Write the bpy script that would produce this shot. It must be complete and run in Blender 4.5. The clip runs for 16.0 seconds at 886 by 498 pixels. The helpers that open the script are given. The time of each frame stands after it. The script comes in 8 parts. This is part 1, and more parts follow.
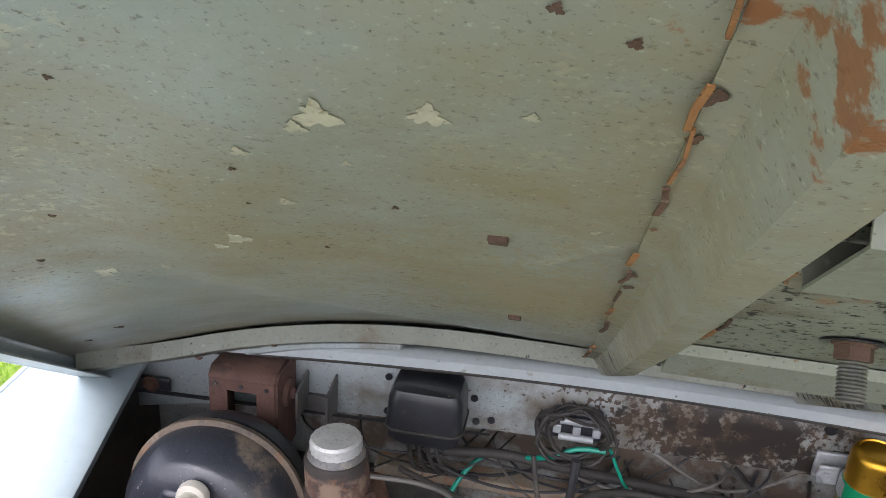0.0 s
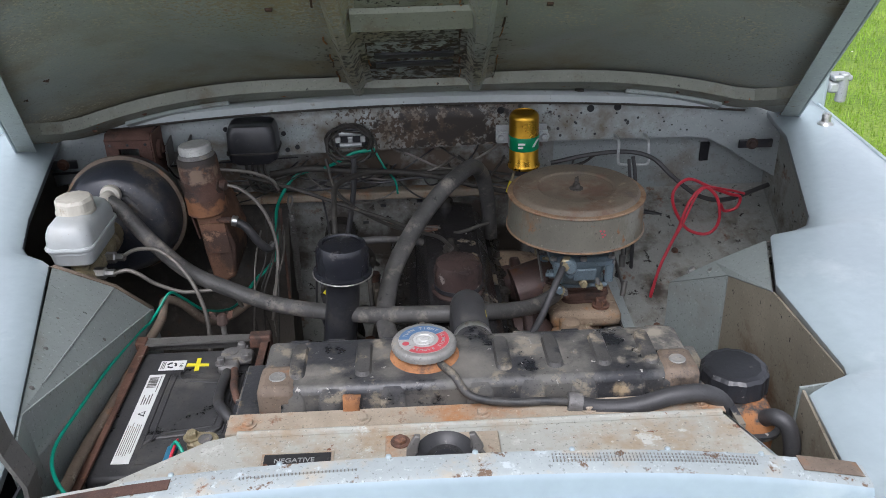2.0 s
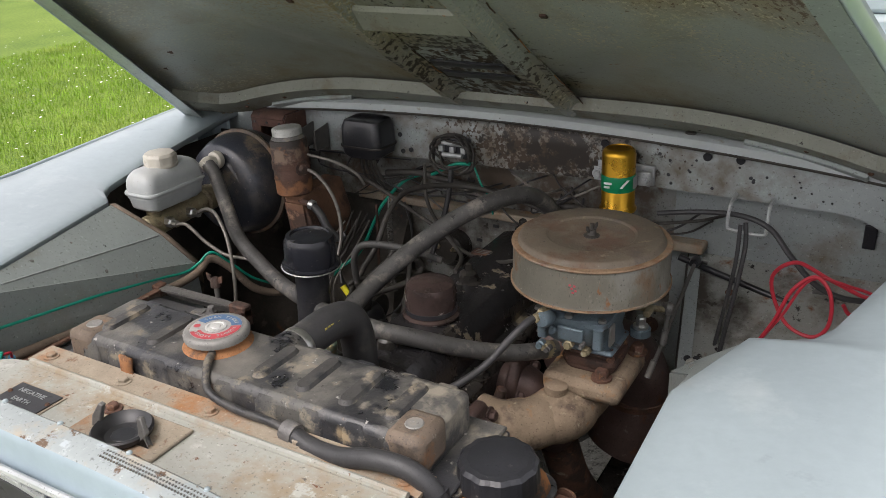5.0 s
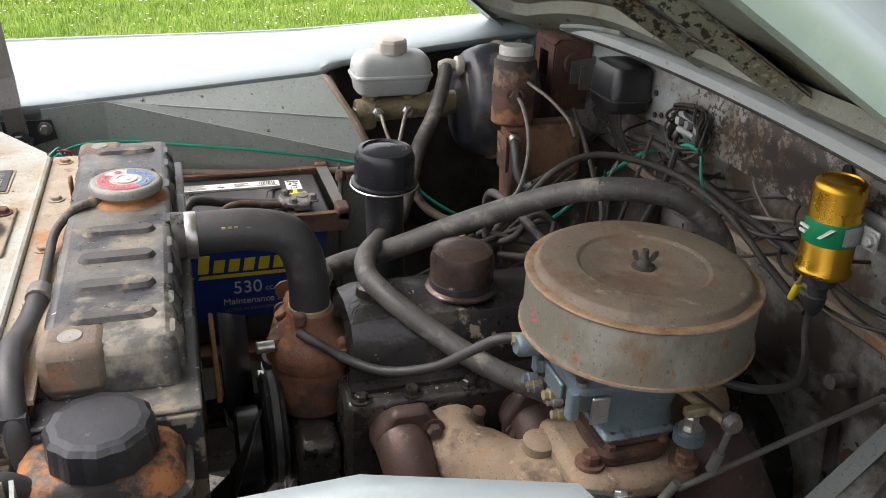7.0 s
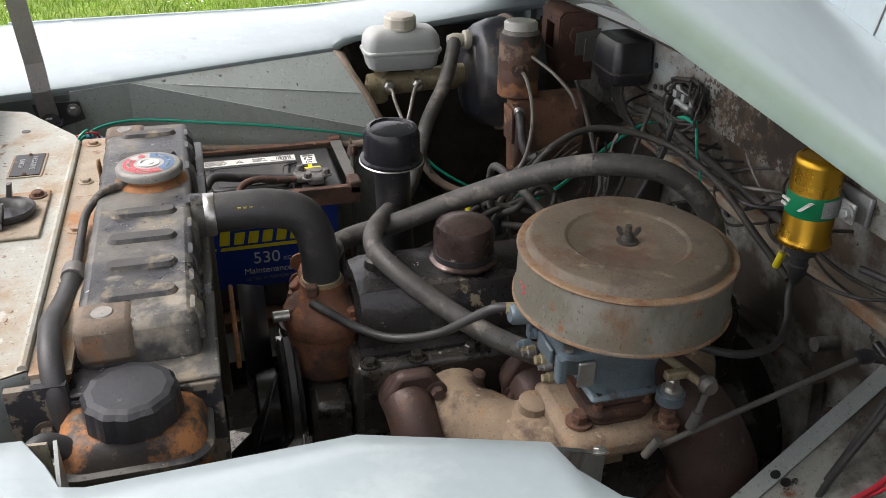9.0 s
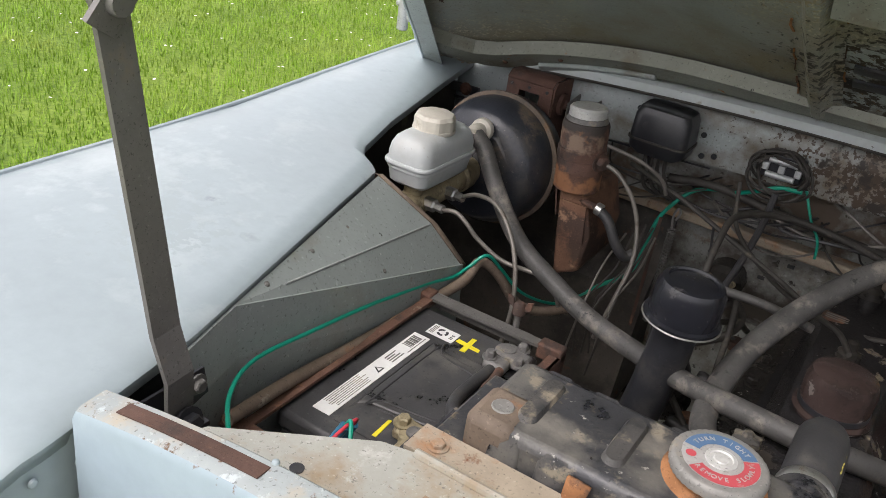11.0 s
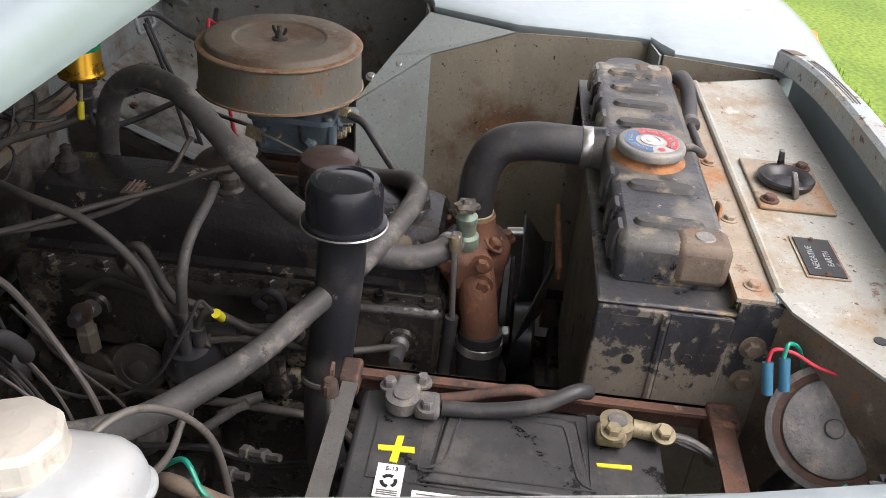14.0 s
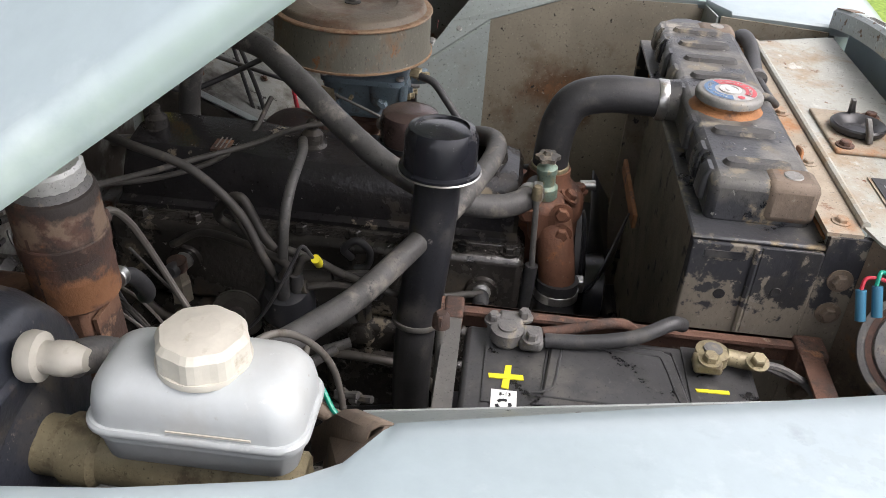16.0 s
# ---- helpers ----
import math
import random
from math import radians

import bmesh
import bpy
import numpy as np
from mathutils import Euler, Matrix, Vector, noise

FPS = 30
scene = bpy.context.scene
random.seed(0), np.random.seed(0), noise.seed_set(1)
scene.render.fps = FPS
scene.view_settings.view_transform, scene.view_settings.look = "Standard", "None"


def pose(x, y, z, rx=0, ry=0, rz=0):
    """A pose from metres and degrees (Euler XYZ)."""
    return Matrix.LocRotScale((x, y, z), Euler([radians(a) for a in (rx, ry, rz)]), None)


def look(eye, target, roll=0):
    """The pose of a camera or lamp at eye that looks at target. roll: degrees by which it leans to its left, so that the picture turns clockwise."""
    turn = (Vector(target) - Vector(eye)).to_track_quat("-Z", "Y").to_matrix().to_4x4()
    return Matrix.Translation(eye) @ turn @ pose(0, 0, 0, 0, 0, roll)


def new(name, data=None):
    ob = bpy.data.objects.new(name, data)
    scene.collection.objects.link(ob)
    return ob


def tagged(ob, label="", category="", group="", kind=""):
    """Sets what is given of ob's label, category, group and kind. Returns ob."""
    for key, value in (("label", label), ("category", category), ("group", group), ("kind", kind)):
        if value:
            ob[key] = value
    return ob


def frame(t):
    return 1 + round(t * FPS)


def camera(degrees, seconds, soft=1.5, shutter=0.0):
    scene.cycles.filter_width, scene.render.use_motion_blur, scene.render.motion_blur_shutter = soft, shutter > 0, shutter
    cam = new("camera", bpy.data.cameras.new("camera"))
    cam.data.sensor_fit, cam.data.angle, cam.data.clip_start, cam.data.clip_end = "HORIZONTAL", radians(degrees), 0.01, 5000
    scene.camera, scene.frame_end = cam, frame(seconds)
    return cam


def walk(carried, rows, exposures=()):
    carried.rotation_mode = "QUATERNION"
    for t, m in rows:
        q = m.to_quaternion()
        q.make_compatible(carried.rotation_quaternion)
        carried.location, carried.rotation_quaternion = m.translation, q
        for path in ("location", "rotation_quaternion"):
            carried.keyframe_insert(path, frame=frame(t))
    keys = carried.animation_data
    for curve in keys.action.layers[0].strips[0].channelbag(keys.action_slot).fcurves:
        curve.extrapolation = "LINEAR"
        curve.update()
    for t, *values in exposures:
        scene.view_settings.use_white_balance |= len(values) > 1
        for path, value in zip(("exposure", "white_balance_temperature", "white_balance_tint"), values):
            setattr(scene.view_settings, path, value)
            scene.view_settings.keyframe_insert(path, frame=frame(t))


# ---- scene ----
cam = camera(54.5, 16.0, soft=0.85)

PATH = [
    (0, (-0.246, -0.105, 1.652), (-0.503, 1.712, 0.857), 4.2),
    (0.5, (-0.175, -0.224, 1.668), (-0.391, 1.493, 0.666), -3.4),
    (1, (-0.051, -0.467, 1.577), (-0.235, 1.287, 0.635), -3.2),
    (1.5, (-0.062, -0.647, 1.577), (-0.045, 1.107, 0.617), -1.4),
    (2, (-0.066, -0.822, 1.6), (-0.005, 0.961, 0.696), -1.5),
    (2.5, (-0.005, -0.96, 1.577), (0.067, 0.898, 0.839), -0.4),
    (3, (0.015, -1.033, 1.583), (0.067, 0.831, 0.861), -0.2),
    (3.5, (0.048, -1.031, 1.576), (0.068, 0.839, 0.868), -0.4),
    (4, (0.174, -0.943, 1.549), (-0.016, 0.921, 0.85), -1.4),
    (4.5, (0.362, -0.757, 1.538), (-0.085, 1.039, 0.781), -2.1),
    (5, (0.624, -0.584, 1.519), (-0.318, 0.988, 0.718), -2.4),
    (5.2, (0.689, -0.509, 1.51), (-0.458, 0.92, 0.709), -2.1),
    (7.3, (0.909, 0.133, 1.403), (-0.804, 0.657, 0.513), 2.3),
    (7.5, (0.935, 0.135, 1.408), (-0.78, 0.651, 0.519), 2.0),
    (8, (0.981, 0.138, 1.419), (-0.741, 0.641, 0.536), 1.4),
    (8.5, (0.97, 0.15, 1.454), (-0.704, 0.634, 0.471), 1.3),
    (9, (0.939, 0.119, 1.459), (-0.741, 0.599, 0.485), 1.0),
    (9.5, (0.864, -0.167, 1.431), (-0.813, 0.421, 0.513), 1.5),
    (10, (0.717, -0.475, 1.466), (-0.782, 0.521, 0.595), 5.5),
    (10.2, (0.608, -0.535, 1.454), (-0.82, 0.57, 0.595), 5.9),
    (12.3, (-0.84, -0.524, 1.492), (-0.112, 1.102, 0.583), 8.2),
    (12.5, (-0.872, -0.471, 1.453), (0.064, 1.074, 0.595), 5.4),
    (13, (-0.977, -0.239, 1.463), (0.439, 0.874, 0.593), 5.1),
    (13.5, (-0.951, 0.011, 1.447), (0.687, 0.621, 0.476), 5.1),
    (14, (-0.955, 0.21, 1.436), (0.734, 0.305, 0.37), 4.8),
    (14.5, (-0.922, 0.263, 1.419), (0.763, 0.302, 0.343), 4.7),
    (15, (-0.923, 0.268, 1.406), (0.749, 0.352, 0.312), 4.5),
    (15.5, (-0.992, 0.305, 1.417), (0.672, 0.429, 0.315), 3.9),
    (16, (-1.024, 0.298, 1.413), (0.649, 0.401, 0.321), 4.1),
]
EXPOSURES = [(0.0, 0.84, 6150, 19), (0.5, 0.60, 6150, 18), (1.0, 0.44, 5950, 16), (1.5, 0.17, 5850, 15), (2.5, -0.33, 6200, 16), (3.5, -0.33, 6450, 17), (4.0, -0.30, 6500, 15), (5.0, -0.17, 6600, 15), (7.5, 0.52, 6650, 15), (8.0, 0.32, 6650, 15), (9.0, 0.22, 6600, 15), (10.0, 0.12, 6550, 15), (12.5, -0.42, 6650, 17), (13.5, 0.14, 6600, 18), (14.5, 0.36, 6500, 19), (16.0, 0.30, 6450, 16)]
walk(cam, [(t, look(eye, target, roll)) for t, eye, target, roll in PATH], EXPOSURES)

# ---- light ----
world = bpy.data.worlds.new("sky")
scene.world = world
world.use_nodes = True
wn = world.node_tree
sky = wn.nodes.new("ShaderNodeTexSky")
sky.sky_type = "NISHITA"
sky.sun_disc = False
sky.sun_elevation = radians(56)
sky.sun_rotation = radians(200)
sky.air_density, sky.dust_density, sky.ozone_density = 1.0, 4.0, 1.0
soften = wn.nodes.new("ShaderNodeHueSaturation")
soften.inputs["Saturation"].default_value = 0.15
wn.links.new(sky.outputs["Color"], soften.inputs["Color"])
wn.links.new(soften.outputs["Color"], wn.nodes["Background"].inputs["Color"])
wn.nodes["Background"].inputs["Strength"].default_value = 0.31
sun = new("sun", bpy.data.lights.new("sun", "SUN"))
sun.data.energy, sun.data.angle, sun.data.color = 1.2, radians(40), (1.0, 0.93, 0.83)
sun.matrix_world = look((0, 0, 0), (0.14, 0.66, -1.0))


# ---- materials ----
def mat(name, base, rough=0.5, metal=0.0, var=0.12, vscale=9.0, spots=(), bump=0.0, bscale=160.0, coat=0.0, trans=0.0, aniso=1.0):
    """A worn surface: base colour with slow variation, then spots of (colour, scale, from, to, roughness) by noise, and a fine bump."""
    m = bpy.data.materials.new(name)
    m.use_nodes = True
    t = m.node_tree
    b = t.nodes["Principled BSDF"]
    geo = t.nodes.new("ShaderNodeNewGeometry")
    place = geo.outputs["Position"]
    if aniso != 1.0:
        sc = t.nodes.new("ShaderNodeVectorMath")
        sc.operation = "MULTIPLY"
        sc.inputs[1].default_value = (1, 1, aniso)
        t.links.new(place, sc.inputs[0])
        place = sc.outputs[0]

    def noise_of(scale, detail=5.0, rough_=0.6):
        n = t.nodes.new("ShaderNodeTexNoise")
        n.inputs["Scale"].default_value, n.inputs["Detail"].default_value, n.inputs["Roughness"].default_value = scale, detail, rough_
        t.links.new(place, n.inputs["Vector"])
        return n.outputs["Fac"]

    def ranged(sock, lo, hi, a=0.0, c=1.0):
        r = t.nodes.new("ShaderNodeMapRange")
        r.inputs["From Min"].default_value, r.inputs["From Max"].default_value = lo, hi
        r.inputs["To Min"].default_value, r.inputs["To Max"].default_value = a, c
        t.links.new(sock, r.inputs["Value"])
        return r.outputs["Result"]

    def mixed(fac, a, c):
        x = t.nodes.new("ShaderNodeMix")
        x.data_type = "RGBA"
        t.links.new(fac, x.inputs["Factor"])
        for sock, v in ((x.inputs["A"], a), (x.inputs["B"], c)):
            if isinstance(v, tuple):
                sock.default_value = (*v[:3], 1)
            else:
                t.links.new(v, sock)
        return x.outputs["Result"]

    dark = tuple(v * (1 - var) for v in base)
    light = tuple(min(1, v * (1 + var)) for v in base)
    col = mixed(ranged(noise_of(vscale, 6.0), 0.3, 0.7), dark, light)
    fine = noise_of(bscale, 4.0)
    col = mixed(ranged(fine, 0.3, 0.7, 0.0, 0.18), col, tuple(v * 0.6 for v in base))
    rsock = None
    for colour, scale, lo, hi, r, *mask in spots:
        f = ranged(noise_of(scale, 8.0, 0.65), lo, hi)
        if mask:
            both = t.nodes.new("ShaderNodeMath")
            both.operation = "MULTIPLY"
            t.links.new(f, both.inputs[0])
            t.links.new(ranged(noise_of(mask[0], 3.0), 0.42, 0.62), both.inputs[1])
            f = both.outputs[0]
        col = mixed(f, col, colour)
        mixr = t.nodes.new("ShaderNodeMix")
        t.links.new(f, mixr.inputs["Factor"])
        if rsock is None:
            mixr.inputs["A"].default_value = rough
        else:
            t.links.new(rsock, mixr.inputs["A"])
        mixr.inputs["B"].default_value = r
        rsock = mixr.outputs["Result"]
    if bump >= 0.1:
        # fine dark pits and pale dust grains
        col = mixed(ranged(noise_of(bscale * 1.9, 3.0), 0.61, 0.69, 0.0, 0.6), col, tuple(v * 0.22 for v in base))
        col = mixed(ranged(noise_of(bscale * 1.37, 4.0), 0.62, 0.72, 0.0, 0.4), col, tuple(min(0.8, v * 1.8 + 0.02) for v in base))
    t.links.new(col, b.inputs["Base Color"])
    if rsock is None:
        rsock = ranged(noise_of(vscale * 2.3), 0.3, 0.7, max(0.02, rough - 0.08), min(1, rough + 0.08))
    t.links.new(rsock, b.inputs["Roughness"])
    b.inputs["Metallic"].default_value = metal
    b.inputs["Coat Weight"].default_value = coat
    b.inputs["Coat Roughness"].default_value = 0.15
    b.inputs["Transmission Weight"].default_value = trans
    if bump:
        bn = t.nodes.new("ShaderNodeBump")
        bn.inputs["Strength"].default_value = bump
        bn.inputs["Distance"].default_value = 0.002
        t.links.new(fine, bn.inputs["Height"])
        t.links.new(bn.outputs["Normal"], b.inputs["Normal"])
    return m


def add_blotch(m, centre, radii, colour, scale, lo, hi, wander=0.9):
    """Adds a ragged blotch of spatter, dust or painted light round a place: dense in its middle, thin at its rim."""
    t = m.node_tree
    base = t.nodes["Principled BSDF"].inputs["Base Color"]
    before = base.links[0].from_socket
    geo = t.nodes.new("ShaderNodeNewGeometry")
    shift = t.nodes.new("ShaderNodeVectorMath")
    shift.operation = "SUBTRACT"
    shift.inputs[1].default_value = centre
    t.links.new(geo.outputs["Position"], shift.inputs[0])
    squash = t.nodes.new("ShaderNodeVectorMath")
    squash.operation = "DIVIDE"
    squash.inputs[1].default_value = radii
    t.links.new(shift.outputs[0], squash.inputs[0])
    far = t.nodes.new("ShaderNodeVectorMath")
    far.operation = "LENGTH"
    t.links.new(squash.outputs[0], far.inputs[0])
    n = t.nodes.new("ShaderNodeTexNoise")
    n.inputs["Scale"].default_value, n.inputs["Detail"].default_value, n.inputs["Roughness"].default_value = scale, 7.0, 0.6
    t.links.new(geo.outputs["Position"], n.inputs["Vector"])
    mix = t.nodes.new("ShaderNodeMath")
    mix.operation = "MULTIPLY_ADD"
    mix.inputs[1].default_value = -0.22 * wander
    t.links.new(far.outputs["Value"], mix.inputs[0])
    t.links.new(n.outputs["Fac"], mix.inputs[2])
    r = t.nodes.new("ShaderNodeMapRange")
    r.inputs["From Min"].default_value, r.inputs["From Max"].default_value = lo, hi
    t.links.new(mix.outputs[0], r.inputs["Value"])
    x = t.nodes.new("ShaderNodeMix")
    x.data_type = "RGBA"
    t.links.new(r.outputs["Result"], x.inputs["Factor"])
    t.links.new(before, x.inputs["A"])
    x.inputs["B"].default_value = (*colour, 1)
    t.links.new(x.outputs["Result"], base)


RUSTY, ORANGE, MUD, DUST, SOOT = (0.16, 0.07, 0.035), (0.34, 0.13, 0.04), (0.27, 0.20, 0.13), (0.33, 0.29, 0.23), (0.018, 0.016, 0.014)
M_PAINT = mat("pale_blue_paint", (0.335, 0.402, 0.425), 0.40, 0, 0.06, 5, [((0.43, 0.49, 0.505), 6, 0.56, 0.72, 0.5), ((0.25, 0.295, 0.31), 22, 0.60, 0.72, 0.6, 4), ((0.28, 0.31, 0.305), 80, 0.70, 0.78, 0.6)], 0.05, 60, coat=0.85)
add_blotch(M_PAINT, (-0.666, 0.048, 1.02), (0.1, 0.1, 0.5), (0.315, 0.375, 0.39), 60, 0.42, 0.48)
add_blotch(M_PAINT, (-0.640, 0.004, 1.02), (0.08, 0.08, 0.5), (0.315, 0.375, 0.39), 70, 0.43, 0.48)
add_blotch(M_PAINT, (-0.719, 0.078, 1.02), (0.06, 0.06, 0.5), (0.315, 0.375, 0.39), 80, 0.44, 0.49)
# pale patch: a glint of sky on the wing, painted into the colour
add_blotch(M_PAINT, (-0.788, 0.118, 1.02), (0.16, 0.16, 0.5), (0.43, 0.495, 0.51), 26, 0.36, 0.62)
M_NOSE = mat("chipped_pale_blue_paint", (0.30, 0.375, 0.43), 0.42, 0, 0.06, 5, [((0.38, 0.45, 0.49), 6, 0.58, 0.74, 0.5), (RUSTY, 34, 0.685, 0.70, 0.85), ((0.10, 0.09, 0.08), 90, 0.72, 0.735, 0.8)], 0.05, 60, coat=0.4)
M_NOSETOP = mat("worn_scuffed_flange_paint", (0.30, 0.335, 0.335), 0.55, 0, 0.10, 9, [((0.36, 0.32, 0.25), 14, 0.52, 0.66, 0.75), ((0.13, 0.085, 0.055), 46, 0.60, 0.64, 0.85), ((0.19, 0.10, 0.06), 17, 0.64, 0.68, 0.85), ((0.42, 0.47, 0.49), 60, 0.60, 0.68, 0.6)], 0.15, 140, coat=0.1)
add_blotch(M_NOSE, (-0.30, -0.205, 1.05), (0.10, 0.025, 0.008), (0.17, 0.12, 0.085), 90, 0.40, 0.46)
add_blotch(M_NOSE, (0.05, -0.196, 1.062), (0.30, 0.012, 0.012), (0.20, 0.13, 0.085), 60, 0.40, 0.45)
M_BAY = mat("grey_green_bay_paint", (0.26, 0.292, 0.28), 0.42, 0, 0.12, 6, [((0.19, 0.165, 0.12), 5, 0.54, 0.76, 0.7), (SOOT, 90, 0.68, 0.72, 0.8), ((0.46, 0.48, 0.46), 110, 0.68, 0.71, 0.6), (RUSTY, 18, 0.67, 0.74, 0.85)], 0.15, 120, coat=0.25)
M_BULK = mat("bulkhead_paint", (0.325, 0.36, 0.355), 0.5, 0, 0.08, 6, [((0.10, 0.08, 0.06), 60, 0.64, 0.72, 0.8), (MUD, 6, 0.62, 0.85, 0.8)], 0.12, 120)
add_blotch(M_BULK, (-0.02, 0.85, 1.02), (0.30, 0.5, 0.12), (0.14, 0.112, 0.08), 18, 0.20, 0.46)
add_blotch(M_BULK, (-0.02, 0.85, 1.03), (0.24, 0.5, 0.09), (0.06, 0.04, 0.026), 125, 0.395, 0.43)
add_blotch(M_BULK, (0.03, 0.85, 1.03), (0.19, 0.5, 0.075), (0.026, 0.02, 0.015), 42, 0.36, 0.45)
M_LOWBULK = mat("dirty_shade_painted_bulkhead", (0.285, 0.295, 0.275), 0.62, 0, 0.18, 9, [((0.12, 0.096, 0.072), 9, 0.50, 0.66, 0.85), (RUSTY, 22, 0.59, 0.70, 0.85), (SOOT, 50, 0.61, 0.66, 0.8)], 0.2, 140)
add_blotch(M_LOWBULK, (-0.12, 0.905, 0.93), (0.40, 0.5, 0.06), (0.10, 0.075, 0.054), 18, 0.26, 0.44)
# shade under the open bonnet, put into the colour as a dark low band
add_blotch(M_LOWBULK, (-0.05, 0.905, 0.765), (0.42, 0.5, 0.075), (0.060, 0.050, 0.040), 14, 0.24, 0.42)
M_CLEANBULK = mat("grey_blue_footwell_paint", (0.30, 0.33, 0.325), 0.5, 0, 0.10, 6, [((0.17, 0.14, 0.105), 7, 0.56, 0.74, 0.75), (SOOT, 70, 0.67, 0.71, 0.8), (RUSTY, 24, 0.67, 0.73, 0.85)], 0.15, 120)
M_GRIME = mat("oil_spattered_paint", (0.33, 0.36, 0.36), 0.6, 0, 0.15, 8, [((0.13, 0.10, 0.07), 9, 0.48, 0.60, 0.7), ((0.05, 0.036, 0.024), 55, 0.485, 0.53, 0.75), ((0.025, 0.02, 0.016), 15, 0.50, 0.58, 0.6), ((0.15, 0.08, 0.03), 75, 0.60, 0.65, 0.8)], 0.25, 130)
M_LINER = mat("bonnet_underside_paint", (0.278, 0.298, 0.284), 0.30, 0, 0.14, 3.5, [((0.25, 0.215, 0.145), 2.2, 0.47, 0.62, 0.55), ((0.50, 0.45, 0.345), 170, 0.545, 0.585, 0.8, 5), ((0.13, 0.105, 0.075), 200, 0.60, 0.65, 0.8, 4), ((0.50, 0.46, 0.37), 26, 0.675, 0.69, 0.8, 3), ((0.045, 0.04, 0.035), 100, 0.70, 0.715, 0.8), (ORANGE, 14, 0.70, 0.75, 0.85)], 0.10, 200)
add_blotch(M_LINER, (0.36, 0.30, 1.46), (0.30, 0.065, 0.05), (0.25, 0.095, 0.035), 16, 0.28, 0.46)
add_blotch(M_LINER, (0.36, 0.36, 1.43), (0.34, 0.10, 0.09), (0.10, 0.06, 0.035), 120, 0.37, 0.43)
add_blotch(M_LINER, (-0.06, 0.67, 1.22), (0.15, 0.17, 0.13), (0.035, 0.028, 0.02), 90, 0.345, 0.40)
add_blotch(M_LINER, (-0.24, 0.42, 1.40), (0.22, 0.20, 0.16), (0.27, 0.225, 0.145), 150, 0.37, 0.46)
add_blotch(M_LINER, (-0.205, 0.02, 1.64), (0.03, 0.10, 0.07), (0.23, 0.10, 0.045), 60, 0.37, 0.42)
M_RUSTPLATE = mat("rusting_plate", (0.235, 0.24, 0.205), 0.7, 0, 0.15, 8, [((0.15, 0.12, 0.085), 9, 0.46, 0.62, 0.8), (SOOT, 120, 0.56, 0.61, 0.8), (ORANGE, 22, 0.66, 0.72, 0.85)], 0.25, 120)
add_blotch(M_RUSTPLATE, (-0.05, 0.25, 1.46), (0.09, 0.05, 0.05), (0.30, 0.105, 0.035), 24, 0.30, 0.42)
M_RUST = mat("brown_rust", (0.135, 0.07, 0.048), 0.82, 0, 0.4, 16, [((0.055, 0.035, 0.028), 11, 0.50, 0.58, 0.75), ((0.30, 0.15, 0.075), 26, 0.60, 0.68, 0.9), ((0.27, 0.21, 0.155), 38, 0.63, 0.69, 0.9), (SOOT, 80, 0.64, 0.70, 0.8)], 0.5, 220)
M_ORANGE = mat("orange_rust", (0.30, 0.135, 0.055), 0.88, 0, 0.35, 30, [((0.12, 0.065, 0.04), 40, 0.52, 0.66, 0.9), ((0.06, 0.05, 0.045), 20, 0.56, 0.68, 0.7)], 0.5, 240)
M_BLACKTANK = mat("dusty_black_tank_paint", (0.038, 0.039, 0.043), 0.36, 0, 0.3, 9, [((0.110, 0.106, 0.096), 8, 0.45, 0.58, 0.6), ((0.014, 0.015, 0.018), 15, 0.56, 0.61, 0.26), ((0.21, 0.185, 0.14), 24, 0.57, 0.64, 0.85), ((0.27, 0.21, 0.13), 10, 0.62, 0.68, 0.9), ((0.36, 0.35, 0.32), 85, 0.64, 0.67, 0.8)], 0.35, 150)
# pale dust on the tank top, with sky sheen put into its colour
add_blotch(M_BLACKTANK, (0.0, 0.03, 1.032), (0.30, 0.065, 0.013), (0.175, 0.165, 0.145), 13, 0.30, 0.50)
add_blotch(M_BLACKTANK, (0.24, 0.03, 1.015), (0.05, 0.08, 0.03), (0.26, 0.235, 0.19), 22, 0.32, 0.44)
M_RADSIDE = mat("dirty_radiator_side", (0.20, 0.175, 0.138), 0.72, 0, 0.25, 12, [((0.28, 0.26, 0.225), 26, 0.56, 0.66, 0.85), ((0.15, 0.095, 0.055), 9, 0.58, 0.70, 0.9), ((0.035, 0.035, 0.036), 13, 0.575, 0.60, 0.4)], 0.35, 150, aniso=0.7)
add_blotch(M_RADSIDE, (0.0, 0.03, 0.955), (5.0, 0.5, 0.11), (0.030, 0.031, 0.034), 30, 0.445, 0.475)
add_blotch(M_RADSIDE, (0.0, 0.05, 0.955), (0.6, 0.20, 0.055), (0.024, 0.025, 0.03), 34, 0.34, 0.39)
M_DARKWELL = mat("dark_brown_footwell", (0.075, 0.066, 0.055), 0.7, 0, 0.35, 8, [((0.022, 0.019, 0.016), 9, 0.46, 0.62, 0.6), ((0.19, 0.165, 0.13), 14, 0.62, 0.72, 0.85), (RUSTY, 20, 0.62, 0.74, 0.9)], 0.3, 140)
M_RIBDUST = mat("mud_dusted_rib", (0.060, 0.058, 0.055), 0.6, 0, 0.25, 30, [((0.028, 0.029, 0.031), 34, 0.50, 0.60, 0.4), ((0.24, 0.205, 0.15), 22, 0.53, 0.64, 0.85)], 0.3, 200)
